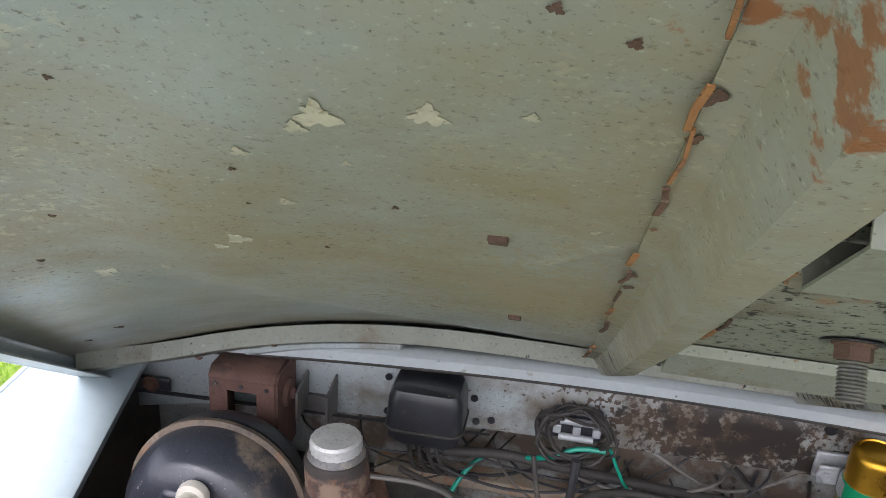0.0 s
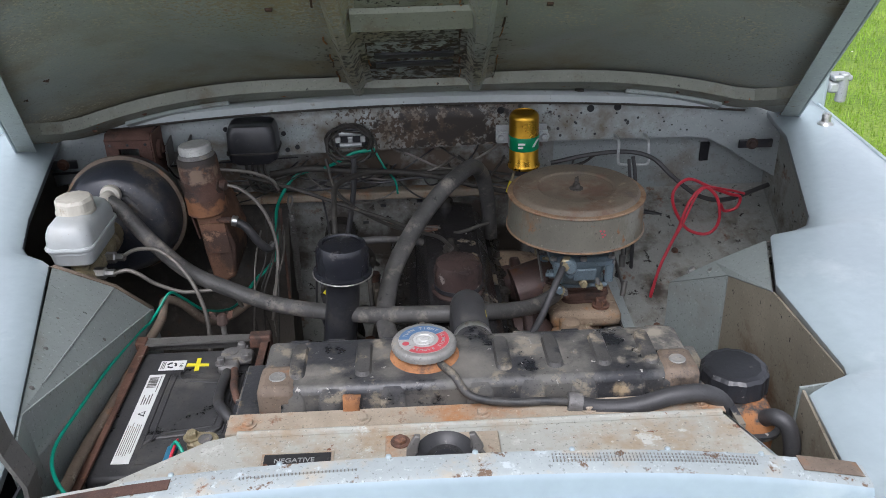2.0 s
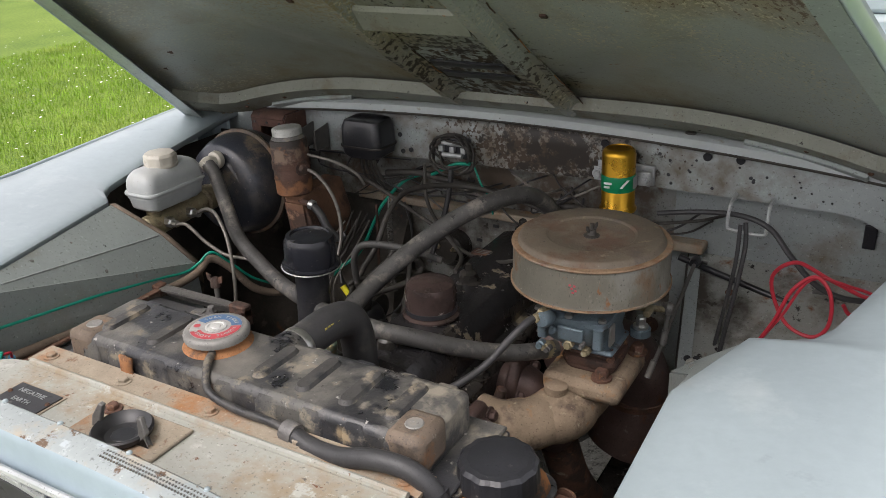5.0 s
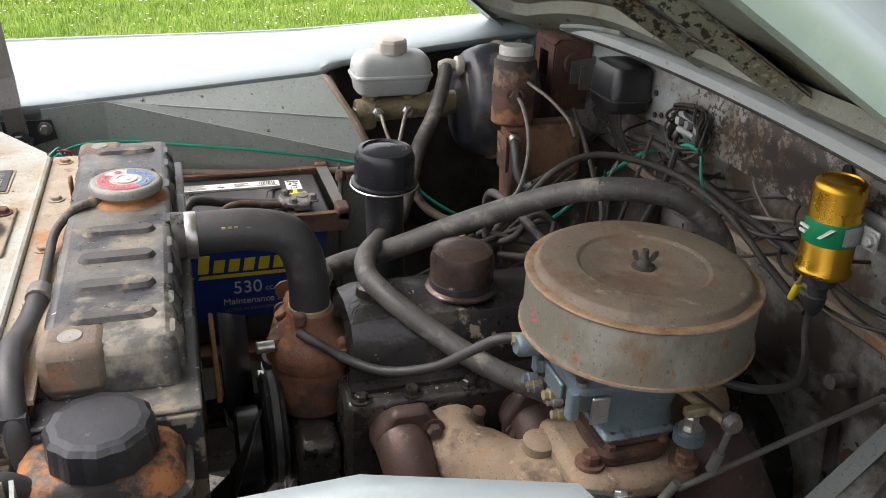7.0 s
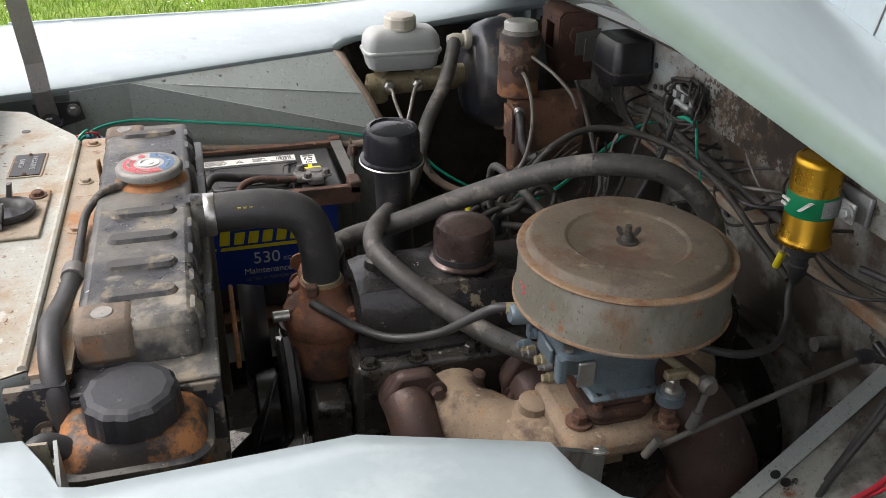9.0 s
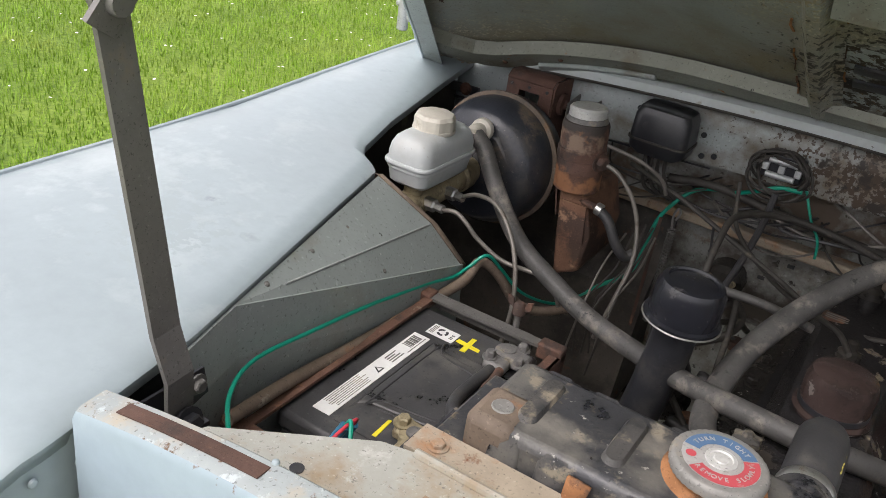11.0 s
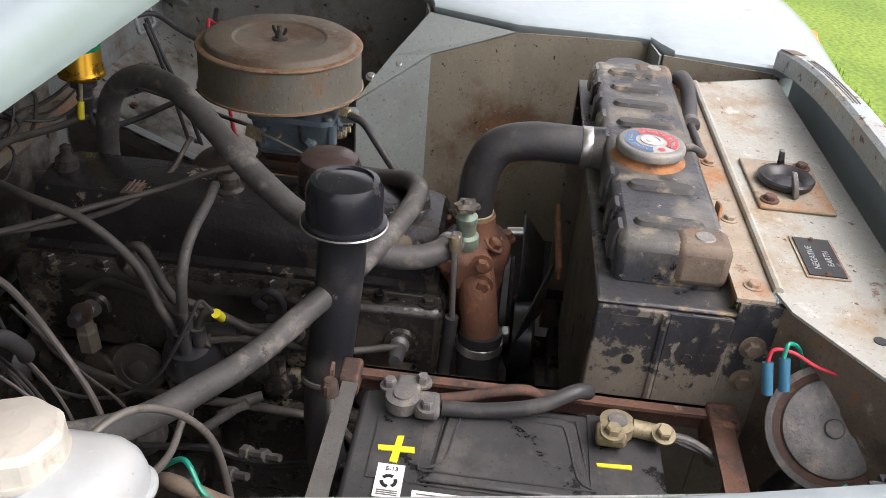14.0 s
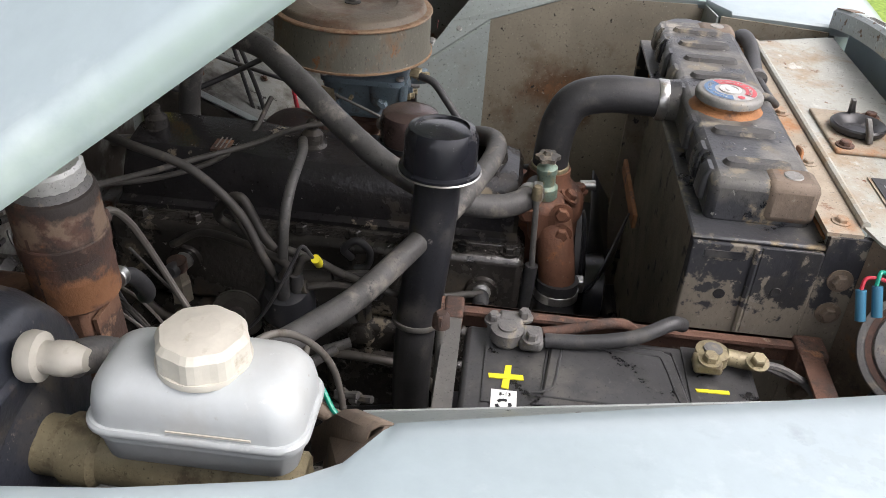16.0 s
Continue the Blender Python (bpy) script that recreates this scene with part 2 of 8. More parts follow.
M_CREAM = mat("cream_grey_worn_paint", (0.37, 0.375, 0.335), 0.55, 0, 0.12, 8, [((0.30, 0.23, 0.15), 6, 0.54, 0.66, 0.8), ((0.20, 0.13, 0.08), 20, 0.62, 0.66, 0.85), (RUSTY, 50, 0.645, 0.68, 0.85), ((0.11, 0.095, 0.08), 32, 0.655, 0.69, 0.8), ((0.45, 0.455, 0.42), 26, 0.60, 0.66, 0.5)], 0.2, 150)
M_CREAMRUST = mat("rust_stained_cream_paint", (0.32, 0.27, 0.205), 0.7, 0, 0.2, 18, [((0.32, 0.15, 0.06), 16, 0.50, 0.68, 0.9), (RUSTY, 40, 0.60, 0.70, 0.9)], 0.3, 180)
M_RUBBER = mat("black_rubber", (0.043, 0.043, 0.045), 0.5, 0, 0.3, 20, [((0.10, 0.095, 0.085), 30, 0.55, 0.75, 0.8)], 0.15, 250)
M_OLDHOSE = mat("dusty_grey_rubber_hose", (0.072, 0.070, 0.067), 0.55, 0, 0.35, 22, [((0.22, 0.20, 0.175), 30, 0.53, 0.68, 0.85), ((0.02, 0.02, 0.021), 50, 0.63, 0.67, 0.4)], 0.25, 200)
M_GLOSSBLACK = mat("gloss_black_enamel", (0.017, 0.018, 0.023), 0.2, 0, 0.3, 20, [((0.085, 0.08, 0.075), 24, 0.60, 0.82, 0.6), ((0.15, 0.145, 0.14), 150, 0.68, 0.73, 0.7)], 0.05, 160)
M_SATINBLACK = mat("satin_black_paint", (0.025, 0.026, 0.030), 0.3, 0, 0.3, 14, [((0.085, 0.08, 0.074), 12, 0.56, 0.74, 0.7), ((0.18, 0.17, 0.155), 90, 0.66, 0.70, 0.8)], 0.1, 160)
M_ENGINE = mat("oily_black_engine", (0.034, 0.031, 0.028), 0.27, 0, 0.4, 14, [((0.085, 0.070, 0.052), 11, 0.56, 0.66, 0.8), ((0.25, 0.21, 0.15), 15, 0.60, 0.63, 0.85, 4), ((0.008, 0.008, 0.008), 30, 0.56, 0.64, 0.16), ((0.34, 0.32, 0.28), 62, 0.67, 0.70, 0.6)], 0.6, 100)
M_FILTER = mat("dusty_filter_side", (0.125, 0.118, 0.092), 0.55, 0, 0.25, 9, [((0.20, 0.195, 0.17), 9, 0.54, 0.66, 0.6), ((0.15, 0.10, 0.06), 14, 0.52, 0.64, 0.8), ((0.21, 0.10, 0.045), 45, 0.62, 0.68, 0.9), ((0.30, 0.28, 0.23), 110, 0.66, 0.70, 0.8), (SOOT, 38, 0.66, 0.72, 0.6)], 0.35, 170, aniso=0.6)
M_FILTERLID = mat("dust_brown_filter_lid", (0.150, 0.122, 0.090), 0.62, 0, 0.22, 12, [((0.12, 0.074, 0.048), 14, 0.52, 0.64, 0.8), ((0.24, 0.20, 0.145), 40, 0.60, 0.67, 0.85), ((0.095, 0.090, 0.080), 7, 0.54, 0.66, 0.5), ((0.045, 0.035, 0.028), 90, 0.66, 0.70, 0.6)], 0.35, 190)
add_blotch(M_FILTERLID, (0.212, 0.532, 1.02), (0.060, 0.060, 0.5), (0.15, 0.088, 0.06), 26, 0.30, 0.50)
add_blotch(M_FILTERLID, (0.212, 0.532, 1.02), (0.034, 0.034, 0.5), (0.20, 0.165, 0.125), 30, 0.32, 0.48)
M_RIM = mat("rusty_filter_edge", (0.25, 0.165, 0.10), 0.8, 0, 0.3, 30, [(RUSTY, 40, 0.52, 0.66, 0.9), ((0.20, 0.18, 0.15), 18, 0.54, 0.66, 0.8)], 0.3, 220)
M_CARB = mat("blue_grey_zinc_casting", (0.17, 0.225, 0.26), 0.42, 0.35, 0.25, 20, [((0.12, 0.12, 0.12), 40, 0.58, 0.70, 0.7)], 0.3, 200)
M_MANIFOLD = mat("heat_browned_cast_iron", (0.285, 0.215, 0.150), 0.85, 0, 0.28, 14, [((0.36, 0.17, 0.06), 16, 0.54, 0.68, 0.9), ((0.14, 0.10, 0.075), 22, 0.54, 0.66, 0.9), ((0.45, 0.38, 0.27), 60, 0.62, 0.70, 0.9)], 0.55, 160)
M_PURPLE = mat("purple_brown_cast_iron", (0.095, 0.062, 0.055), 0.48, 0.25, 0.3, 18, [(RUSTY, 24, 0.56, 0.7, 0.8), ((0.20, 0.17, 0.15), 40, 0.62, 0.70, 0.6)], 0.3, 190)
M_HOUSING = mat("red_orange_rusted_casting", (0.175, 0.078, 0.045), 0.7, 0, 0.35, 16, [((0.07, 0.042, 0.034), 12, 0.52, 0.62, 0.7), ((0.34, 0.145, 0.055), 20, 0.58, 0.66, 0.9), ((0.30, 0.24, 0.18), 70, 0.66, 0.70, 0.8)], 0.4, 180)
M_SERVO = mat("dusty_blue_black_servo_paint", (0.028, 0.031, 0.040), 0.28, 0, 0.3, 12, [((0.075, 0.070, 0.064), 9, 0.50, 0.64, 0.6), ((0.17, 0.135, 0.10), 13, 0.58, 0.68, 0.8), ((0.22, 0.20, 0.18), 120, 0.65, 0.69, 0.7)], 0.25, 160)
M_GOLD = mat("gold_anodised_metal", (0.56, 0.31, 0.03), 0.30, 0.9, 0.05, 8, (), 0.0)
M_GREEN = mat("green_label", (0.0, 0.22, 0.09), 0.4, 0, 0.05)
M_WHITE = mat("white_print", (0.75, 0.76, 0.74), 0.5, 0, 0.05)
M_PLASTIC = mat("milky_white_plastic", (0.405, 0.43, 0.43), 0.36, 0, 0.06, 12, [((0.36, 0.365, 0.35), 14, 0.52, 0.74, 0.45), ((0.27, 0.25, 0.22), 120, 0.66, 0.73, 0.6), ((0.46, 0.48, 0.47), 70, 0.62, 0.70, 0.5)], 0.05, 90)
M_CAPPLASTIC = mat("yellowed_white_cap", (0.50, 0.475, 0.41), 0.42, 0, 0.1, 30, [((0.34, 0.30, 0.23), 50, 0.60, 0.74, 0.6)], 0.08, 160)
M_BRASS = mat("dull_yellow_passivated_steel", (0.31, 0.265, 0.165), 0.5, 0.3, 0.3, 26, [((0.16, 0.125, 0.08), 40, 0.52, 0.66, 0.7), ((0.42, 0.38, 0.27), 60, 0.62, 0.70, 0.5)], 0.2, 200)
M_STEEL = mat("bright_steel", (0.55, 0.55, 0.53), 0.32, 0.9, 0.2, 30, [((0.25, 0.20, 0.15), 50, 0.60, 0.72, 0.7)], 0.1, 220)
M_GALV = mat("dull_galvanised_steel", (0.44, 0.46, 0.46), 0.5, 0.5, 0.15, 30, [((0.62, 0.64, 0.62), 45, 0.58, 0.7, 0.6), ((0.25, 0.2, 0.16), 20, 0.66, 0.76, 0.8)], 0.15, 180)
M_STAY = mat("grey_stay_steel", (0.17, 0.165, 0.155), 0.5, 0.4, 0.2, 18, [((0.26, 0.22, 0.17), 25, 0.58, 0.75, 0.8)], 0.15, 200)
M_COPPER = mat("verdigris_brass", (0.22, 0.30, 0.24), 0.6, 0.3, 0.3, 40, [((0.38, 0.30, 0.16), 50, 0.5, 0.66, 0.5)], 0.3, 220)
M_LEAD = mat("grey_lead", (0.17, 0.165, 0.16), 0.6, 0.3, 0.3, 50, [((0.30, 0.26, 0.19), 50, 0.55, 0.7, 0.7)], 0.4, 240)
M_BATTOP = mat("dusty_black_battery_lid", (0.052, 0.052, 0.054), 0.42, 0, 0.3, 14, [((0.012, 0.012, 0.013), 22, 0.60, 0.63, 0.25), ((0.11, 0.105, 0.095), 12, 0.54, 0.74, 0.7)], 0.12, 140)
M_BATBLUE = mat("battery_blue_label", (0.015, 0.05, 0.30), 0.4, 0, 0.1)
M_YELLOW = mat("yellow_paint_mark", (0.80, 0.70, 0.03), 0.5, 0, 0.05)
M_YELLOWPRINT = mat("faded_yellow_print", (0.42, 0.35, 0.08), 0.6, 0, 0.1)
M_AMBER = mat("amber_lens", (0.75, 0.22, 0.02), 0.2, 0, 0.05)
M_RED = mat("red_wire", (0.50, 0.03, 0.05), 0.4, 0, 0.1)
M_TEAL = mat("green_wire", (0.0, 0.27, 0.18), 0.4, 0, 0.1)
M_BLUEWIRE = mat("blue_connector", (0.04, 0.17, 0.27), 0.4, 0, 0.1)
M_CAPRED = mat("cap_red", (0.47, 0.075, 0.09), 0.5, 0, 0.1, 40, [((0.45, 0.35, 0.32), 60, 0.62, 0.72, 0.7)])
M_CAPBLUE = mat("cap_blue", (0.085, 0.16, 0.28), 0.5, 0, 0.1, 40, [((0.4, 0.4, 0.38), 60, 0.62, 0.72, 0.7)])
M_CAPGREY = mat("dusty_cap_metal", (0.25, 0.245, 0.23), 0.6, 0.3, 0.2, 40, [((0.34, 0.30, 0.24), 40, 0.55, 0.7, 0.8)], 0.2, 200)
M_WIREGREY = mat("dirty_wire_sheath", (0.045, 0.041, 0.036), 0.65, 0, 0.35, 40, [((0.13, 0.115, 0.09), 30, 0.58, 0.72, 0.8)], 0.12, 250)
M_PIPE = mat("grey_brake_pipe", (0.20, 0.185, 0.165), 0.5, 0.4, 0.2, 40, [((0.11, 0.09, 0.07), 40, 0.56, 0.7, 0.7)])
M_RUSTSTRAP = mat("rust_stained_strap", (0.155, 0.118, 0.088), 0.75, 0, 0.3, 20, [((0.25, 0.12, 0.055), 22, 0.56, 0.68, 0.9), ((0.29, 0.26, 0.21), 40, 0.62, 0.70, 0.8), ((0.04, 0.036, 0.033), 16, 0.56, 0.66, 0.5)], 0.35, 180)
M_CAPSTEEL = mat("bright_cap_metal", (0.62, 0.62, 0.60), 0.4, 0.35, 0.2, 40, [((0.25, 0.22, 0.18), 60, 0.60, 0.70, 0.7)], 0.1, 220)
M_TOWER = mat("orange_brown_rust_plate", (0.20, 0.105, 0.065), 0.85, 0, 0.35, 14, [((0.075, 0.045, 0.034), 10, 0.50, 0.58, 0.8), ((0.32, 0.19, 0.12), 30, 0.60, 0.68, 0.9)], 0.4, 200)
M_DARKRUST = mat("dark_brown_rust", (0.085, 0.046, 0.034), 0.85, 0, 0.35, 25, [((0.20, 0.10, 0.055), 30, 0.60, 0.70, 0.9), ((0.035, 0.026, 0.022), 16, 0.52, 0.66, 0.8)], 0.4, 220)
M_PEDAL = mat("red_brown_pedal_box_rust", (0.125, 0.066, 0.05), 0.85, 0, 0.3, 22, [((0.05, 0.034, 0.03), 15, 0.52, 0.66, 0.8), ((0.24, 0.15, 0.10), 45, 0.62, 0.70, 0.9)], 0.4, 200)
M_LIP = mat("rust_dotted_lip_paint", (0.235, 0.24, 0.205), 0.5, 0, 0.15, 7, [((0.16, 0.12, 0.08), 9, 0.54, 0.70, 0.7), (ORANGE, 38, 0.66, 0.70, 0.85), (SOOT, 60, 0.67, 0.70, 0.8)], 0.2, 160)
M_BREATHER = mat("brown_enamel_breather", (0.10, 0.070, 0.064), 0.22, 0.5, 0.3, 18, [((0.26, 0.23, 0.21), 30, 0.61, 0.66, 0.3), ((0.035, 0.026, 0.024), 14, 0.54, 0.62, 0.3)], 0.25, 150)
M_ROCKER = mat("gloss_black_rocker_paint", (0.022, 0.021, 0.022), 0.18, 0, 0.3, 14, [((0.060, 0.050, 0.038), 8, 0.57, 0.68, 0.6), ((0.22, 0.185, 0.13), 13, 0.62, 0.645, 0.85), ((0.38, 0.37, 0.35), 50, 0.655, 0.675, 0.5, 9)], 0.5, 100)
M_TANKTOP = mat("black_tank_bleeding_rust", (0.04, 0.036, 0.033), 0.5, 0, 0.3, 14, [((0.33, 0.145, 0.055), 12, 0.46, 0.52, 0.88), ((0.17, 0.14, 0.105), 25, 0.60, 0.68, 0.8)], 0.3, 180)
M_CAN = mat("mottled_rust_can", (0.115, 0.060, 0.042), 0.75, 0, 0.4, 14, [((0.05, 0.034, 0.028), 12, 0.50, 0.60, 0.6), ((0.26, 0.13, 0.065), 22, 0.60, 0.68, 0.9)], 0.4, 200)
add_blotch(M_CAN, (-0.455, 0.64, 1.038), (0.08, 0.08, 0.016), (0.19, 0.13, 0.09), 40, 0.30, 0.40)
add_blotch(M_CAN, (-0.455, 0.64, 1.058), (0.08, 0.08, 0.012), (0.04, 0.032, 0.028), 40, 0.30, 0.40)
add_blotch(M_CAN, (-0.450, 0.64, 0.972), (0.08, 0.08, 0.022), (0.27, 0.125, 0.06), 30, 0.32, 0.44)
M_CAPFACE = mat("dusty_print_ground", (0.42, 0.415, 0.40), 0.5, 0.2, 0.15, 40, [((0.28, 0.26, 0.22), 60, 0.56, 0.70, 0.7), ((0.52, 0.52, 0.50), 110, 0.62, 0.70, 0.6)], 0.1, 200)
M_GLASS = mat("windscreen_glass", (0.05, 0.06, 0.06), 0.05, 0, 0.02)
M_FINS = mat("dark_radiator_core", (0.17, 0.15, 0.115), 0.8, 0, 0.3, 20, [((0.20, 0.17, 0.125), 16, 0.5, 0.7, 0.85), ((0.03, 0.03, 0.03), 30, 0.58, 0.66, 0.8)], 0.6, 260)
M_DARKPLATE = mat("worn_data_plate", (0.035, 0.035, 0.037), 0.4, 0.2, 0.3, 40, [((0.17, 0.165, 0.155), 45, 0.60, 0.70, 0.6), ((0.02, 0.02, 0.021), 80, 0.58, 0.66, 0.5)])
M_RAIL = mat("bright_worn_rail", (0.52, 0.56, 0.57), 0.38, 0.25, 0.1, 8, [((0.30, 0.27, 0.22), 16, 0.62, 0.70, 0.7), (RUSTY, 24, 0.69, 0.73, 0.8), ((0.12, 0.11, 0.10), 90, 0.68, 0.71, 0.7)], 0.08, 140, coat=0.2)


# ---- mesh helpers ----
def part(name, bm, material, parent=None, label="", smooth=True, bevel=0.0, solid=0.0):
    """Links a bmesh, in world metres, as one mesh object under a thing or part."""
    me = bpy.data.meshes.new(name)
    bmesh.ops.recalc_face_normals(bm, faces=bm.faces)
    for f in bm.faces:
        f.smooth = smooth
    bm.to_mesh(me)
    bm.free()
    me.materials.append(material)
    if smooth:
        me.set_sharp_from_angle(angle=radians(38))
    ob = new(name, me)
    if parent is not None:
        ob.parent = parent
        if parent.type == "EMPTY":
            ob.matrix_parent_inverse = Matrix.Translation(parent.location).inverted()
    if solid:
        md = ob.modifiers.new("solid", "SOLIDIFY")
        md.thickness, md.offset = abs(solid), (1 if solid > 0 else -1)
    if bevel:
        md = ob.modifiers.new("bevel", "BEVEL")
        md.width, md.segments, md.limit_method = bevel, 2, "ANGLE"
    if label:
        ob["label"] = label
    return ob


def thing(name, at, label, category, group="", kind=""):
    ob = new(name)
    ob.location = at
    ob.empty_display_size = 0.02
    return tagged(ob, label, category, group, kind)


def frame_of(axis):
    """Two vectors across an axis."""
    a = Vector(axis).normalized()
    u = a.cross(Vector((0, 0, 1)) if abs(a.z) < 0.9 else Vector((1, 0, 0))).normalized()
    return a, u, a.cross(u).normalized()


def box(x0, x1, y0, y1, z0, z1, bm=None, m=None):
    bm = bm or bmesh.new()
    vs = [bm.verts.new(m @ Vector(p) if m else p) for p in ((x0, y0, z0), (x1, y0, z0), (x1, y1, z0), (x0, y1, z0), (x0, y0, z1), (x1, y0, z1), (x1, y1, z1), (x0, y1, z1))]
    for f in ((0, 1, 2, 3), (4, 5, 6, 7), (0, 1, 5, 4), (1, 2, 6, 5), (2, 3, 7, 6), (3, 0, 4, 7)):
        bm.faces.new([vs[i] for i in f])
    return bm


def lathe(profile, base=(0, 0, 0), axis=(0, 0, 1), n=40, bm=None, flute=0.0, flutes=0):
    """Turns (radius, height) pairs round an axis; ends close where the radius is not nil."""
    bm = bm or bmesh.new()
    a, u, v = frame_of(axis)
    base = Vector(base)
    rings = []
    for r, h in profile:
        ring = []
        for i in range(n):
            t = 2 * math.pi * i / n
            rr = r * (1 + (flute * math.cos(t * flutes) if flutes else 0))
            ring.append(bm.verts.new(base + a * h + u * rr * math.cos(t) + v * rr * math.sin(t)))
        rings.append(ring)
    for p, q in zip(rings, rings[1:]):
        for i in range(n):
            bm.faces.new((p[i], p[(i + 1) % n], q[(i + 1) % n], q[i]))
    bm.faces.new(rings[0])
    bm.faces.new(rings[-1])
    return bm


def rod(p, q, r, n=16, r2=None, bm=None):
    d = Vector(q) - Vector(p)
    return lathe([(r, 0), (r if r2 is None else r2, d.length)], p, d, n, bm)


def smooth_path(points, steps=6):
    """A Catmull-Rom line through the points."""
    p = [Vector(x) for x in points]
    p = [2 * p[0] - p[1]] + p + [2 * p[-1] - p[-2]]
    out = []
    for i in range(1, len(p) - 2):
        for k in range(steps):
            t = k / steps
            a, b, c, d = p[i - 1 : i + 3]
            out.append(0.5 * (2 * b + (c - a) * t + (2 * a - 5 * b + 4 * c - d) * t * t + (3 * b - a - 3 * c + d) * t**3))
    out.append(p[-2])
    return out


def tube(points, r, n=12, steps=6, bm=None, taper=None):
    """A bent round tube through the points."""
    bm = bm or bmesh.new()
    line = smooth_path(points, steps)
    side = None
    rings = []
    for i, p in enumerate(line):
        d = (line[min(i + 1, len(line) - 1)] - line[max(i - 1, 0)]).normalized()
        side = frame_of(d)[1] if side is None else (side - d * side.dot(d)).normalized()
        w = d.cross(side)
        rr = r if taper is None else r + (taper - r) * i / (len(line) - 1)
        rings.append([bm.verts.new(p + side * rr * math.cos(2 * math.pi * k / n) + w * rr * math.sin(2 * math.pi * k / n)) for k in range(n)])
    for a, b in zip(rings, rings[1:]):
        for k in range(n):
            bm.faces.new((a[k], a[(k + 1) % n], b[(k + 1) % n], b[k]))
    bm.faces.new(rings[0])
    bm.faces.new(rings[-1])
    return bm


def sheet(rows, bm=None):
    """A grid of points as a surface."""
    bm = bm or bmesh.new()
    g = [[bm.verts.new(p) for p in row] for row in rows]
    for a, b in zip(g, g[1:]):
        for i in range(len(a) - 1):
            bm.faces.new((a[i], a[i + 1], b[i + 1], b[i]))
    return bm


def prism(poly, depth, bm=None):
    """A polygon in space given depth along the vector."""
    bm = bm or bmesh.new()
    d = Vector(depth)
    a = [bm.verts.new(p) for p in poly]
    b = [bm.verts.new(Vector(p) + d) for p in poly]
    bm.faces.new(a)
    bm.faces.new(b)
    for i in range(len(a)):
        j = (i + 1) % len(a)
        bm.faces.new((a[i], a[j], b[j], b[i]))
    return bm


def strip(points, width, thick, up=(0, 0, 1), bm=None):
    """A flat bar through the points, its width across the way and up."""
    bm = bm or bmesh.new()
    p = [Vector(x) for x in points]
    rings = []
    for i, q in enumerate(p):
        d = (p[min(i + 1, len(p) - 1)] - p[max(i - 1, 0)]).normalized()
        s = d.cross(Vector(up)).normalized()
        w = s.cross(d).normalized()
        rings.append([bm.verts.new(q + s * a * width / 2 + w * c * thick / 2) for a, c in ((-1, -1), (1, -1), (1, 1), (-1, 1))])
    for a, b in zip(rings, rings[1:]):
        for k in range(4):
            bm.faces.new((a[k], a[(k + 1) % 4], b[(k + 1) % 4], b[k]))
    bm.faces.new(rings[0])
    bm.faces.new(rings[-1])
    return bm


def rounded(hx, hy, r, z, cx=0.0, cy=0.0, chop=0.0, n=6):
    pts = []
    for sx, sy, a0 in ((1, 1, 0), (-1, 1, 90), (-1, -1, 180), (1, -1, 270)):
        rr = r + (chop if sy < 0 else 0)
        for k in range(n + 1):
            a = radians(a0 + 90 * k / n)
            pts.append((cx + sx * (hx - rr) + rr * math.cos(a), cy + sy * (hy - rr) + rr * math.sin(a), z))
    return pts


def stack(levels):
    bm = bmesh.new()
    rings = [[bm.verts.new(p) for p in lv] for lv in levels]
    for a, b in zip(rings, rings[1:]):
        for i in range(len(a)):
            j = (i + 1) % len(a)
            bm.faces.new((a[i], a[j], b[j], b[i]))
    bm.faces.new(rings[0])
    bm.faces.new(rings[-1])
    return bm


def bolt(parent, at, axis=(0, 0, 1), r=0.008, h=0.006, material=None, washer=True, name="bolt", label=""):
    """A hexagon head on a washer."""
    bm = bmesh.new()
    if washer:
        lathe([(r * 1.5, 0), (r * 1.5, h * 0.25)], at, axis, 16, bm)
    lathe([(r, h * 0.2), (r, h * 0.85), (r * 0.8, h)], at, axis, 6, bm)
    return part(name, bm, material or M_RUST, parent, label, smooth=False)


def rivet(parent, at, axis, r=0.004, material=None):
    return part("rivet", lathe([(r, 0), (r * 0.8, r * 0.5), (r * 0.3, r * 0.75)], at, axis, 10), material or M_PAINT, parent)


def lettering(words, size, m, material, parent, name="lettering", depth=0.0003):
    """Words in the built-in font as a mesh, laid by the pose m."""
    cu = bpy.data.curves.new(name, "FONT")
    cu.body, cu.size, cu.extrude = words, size, depth
    cu.align_x, cu.align_y = "CENTER", "CENTER"
    tmp = new(name, cu)
    me = bpy.data.meshes.new_from_object(tmp.evaluated_get(bpy.context.evaluated_depsgraph_get()))
    bpy.data.objects.remove(tmp)
    bpy.data.curves.remove(cu)
    me.transform(m)
    me.materials.clear()
    me.materials.append(material)
    ob = new(name, me)
    ob.parent = parent
    if parent.type == "EMPTY":
        ob.matrix_parent_inverse = Matrix.Translation(parent.location).inverted()
    return ob


XC = -0.06  # the vehicle's middle


def lerp(a, b, t):
    return a + (b - a) * t


def piecewise(table, y):
    for (a, p), (b, q) in zip(table, table[1:]):
        if y <= b:
            return lerp(p, q, min(1, max(0, (y - a) / (b - a))))
    return table[-1][1]


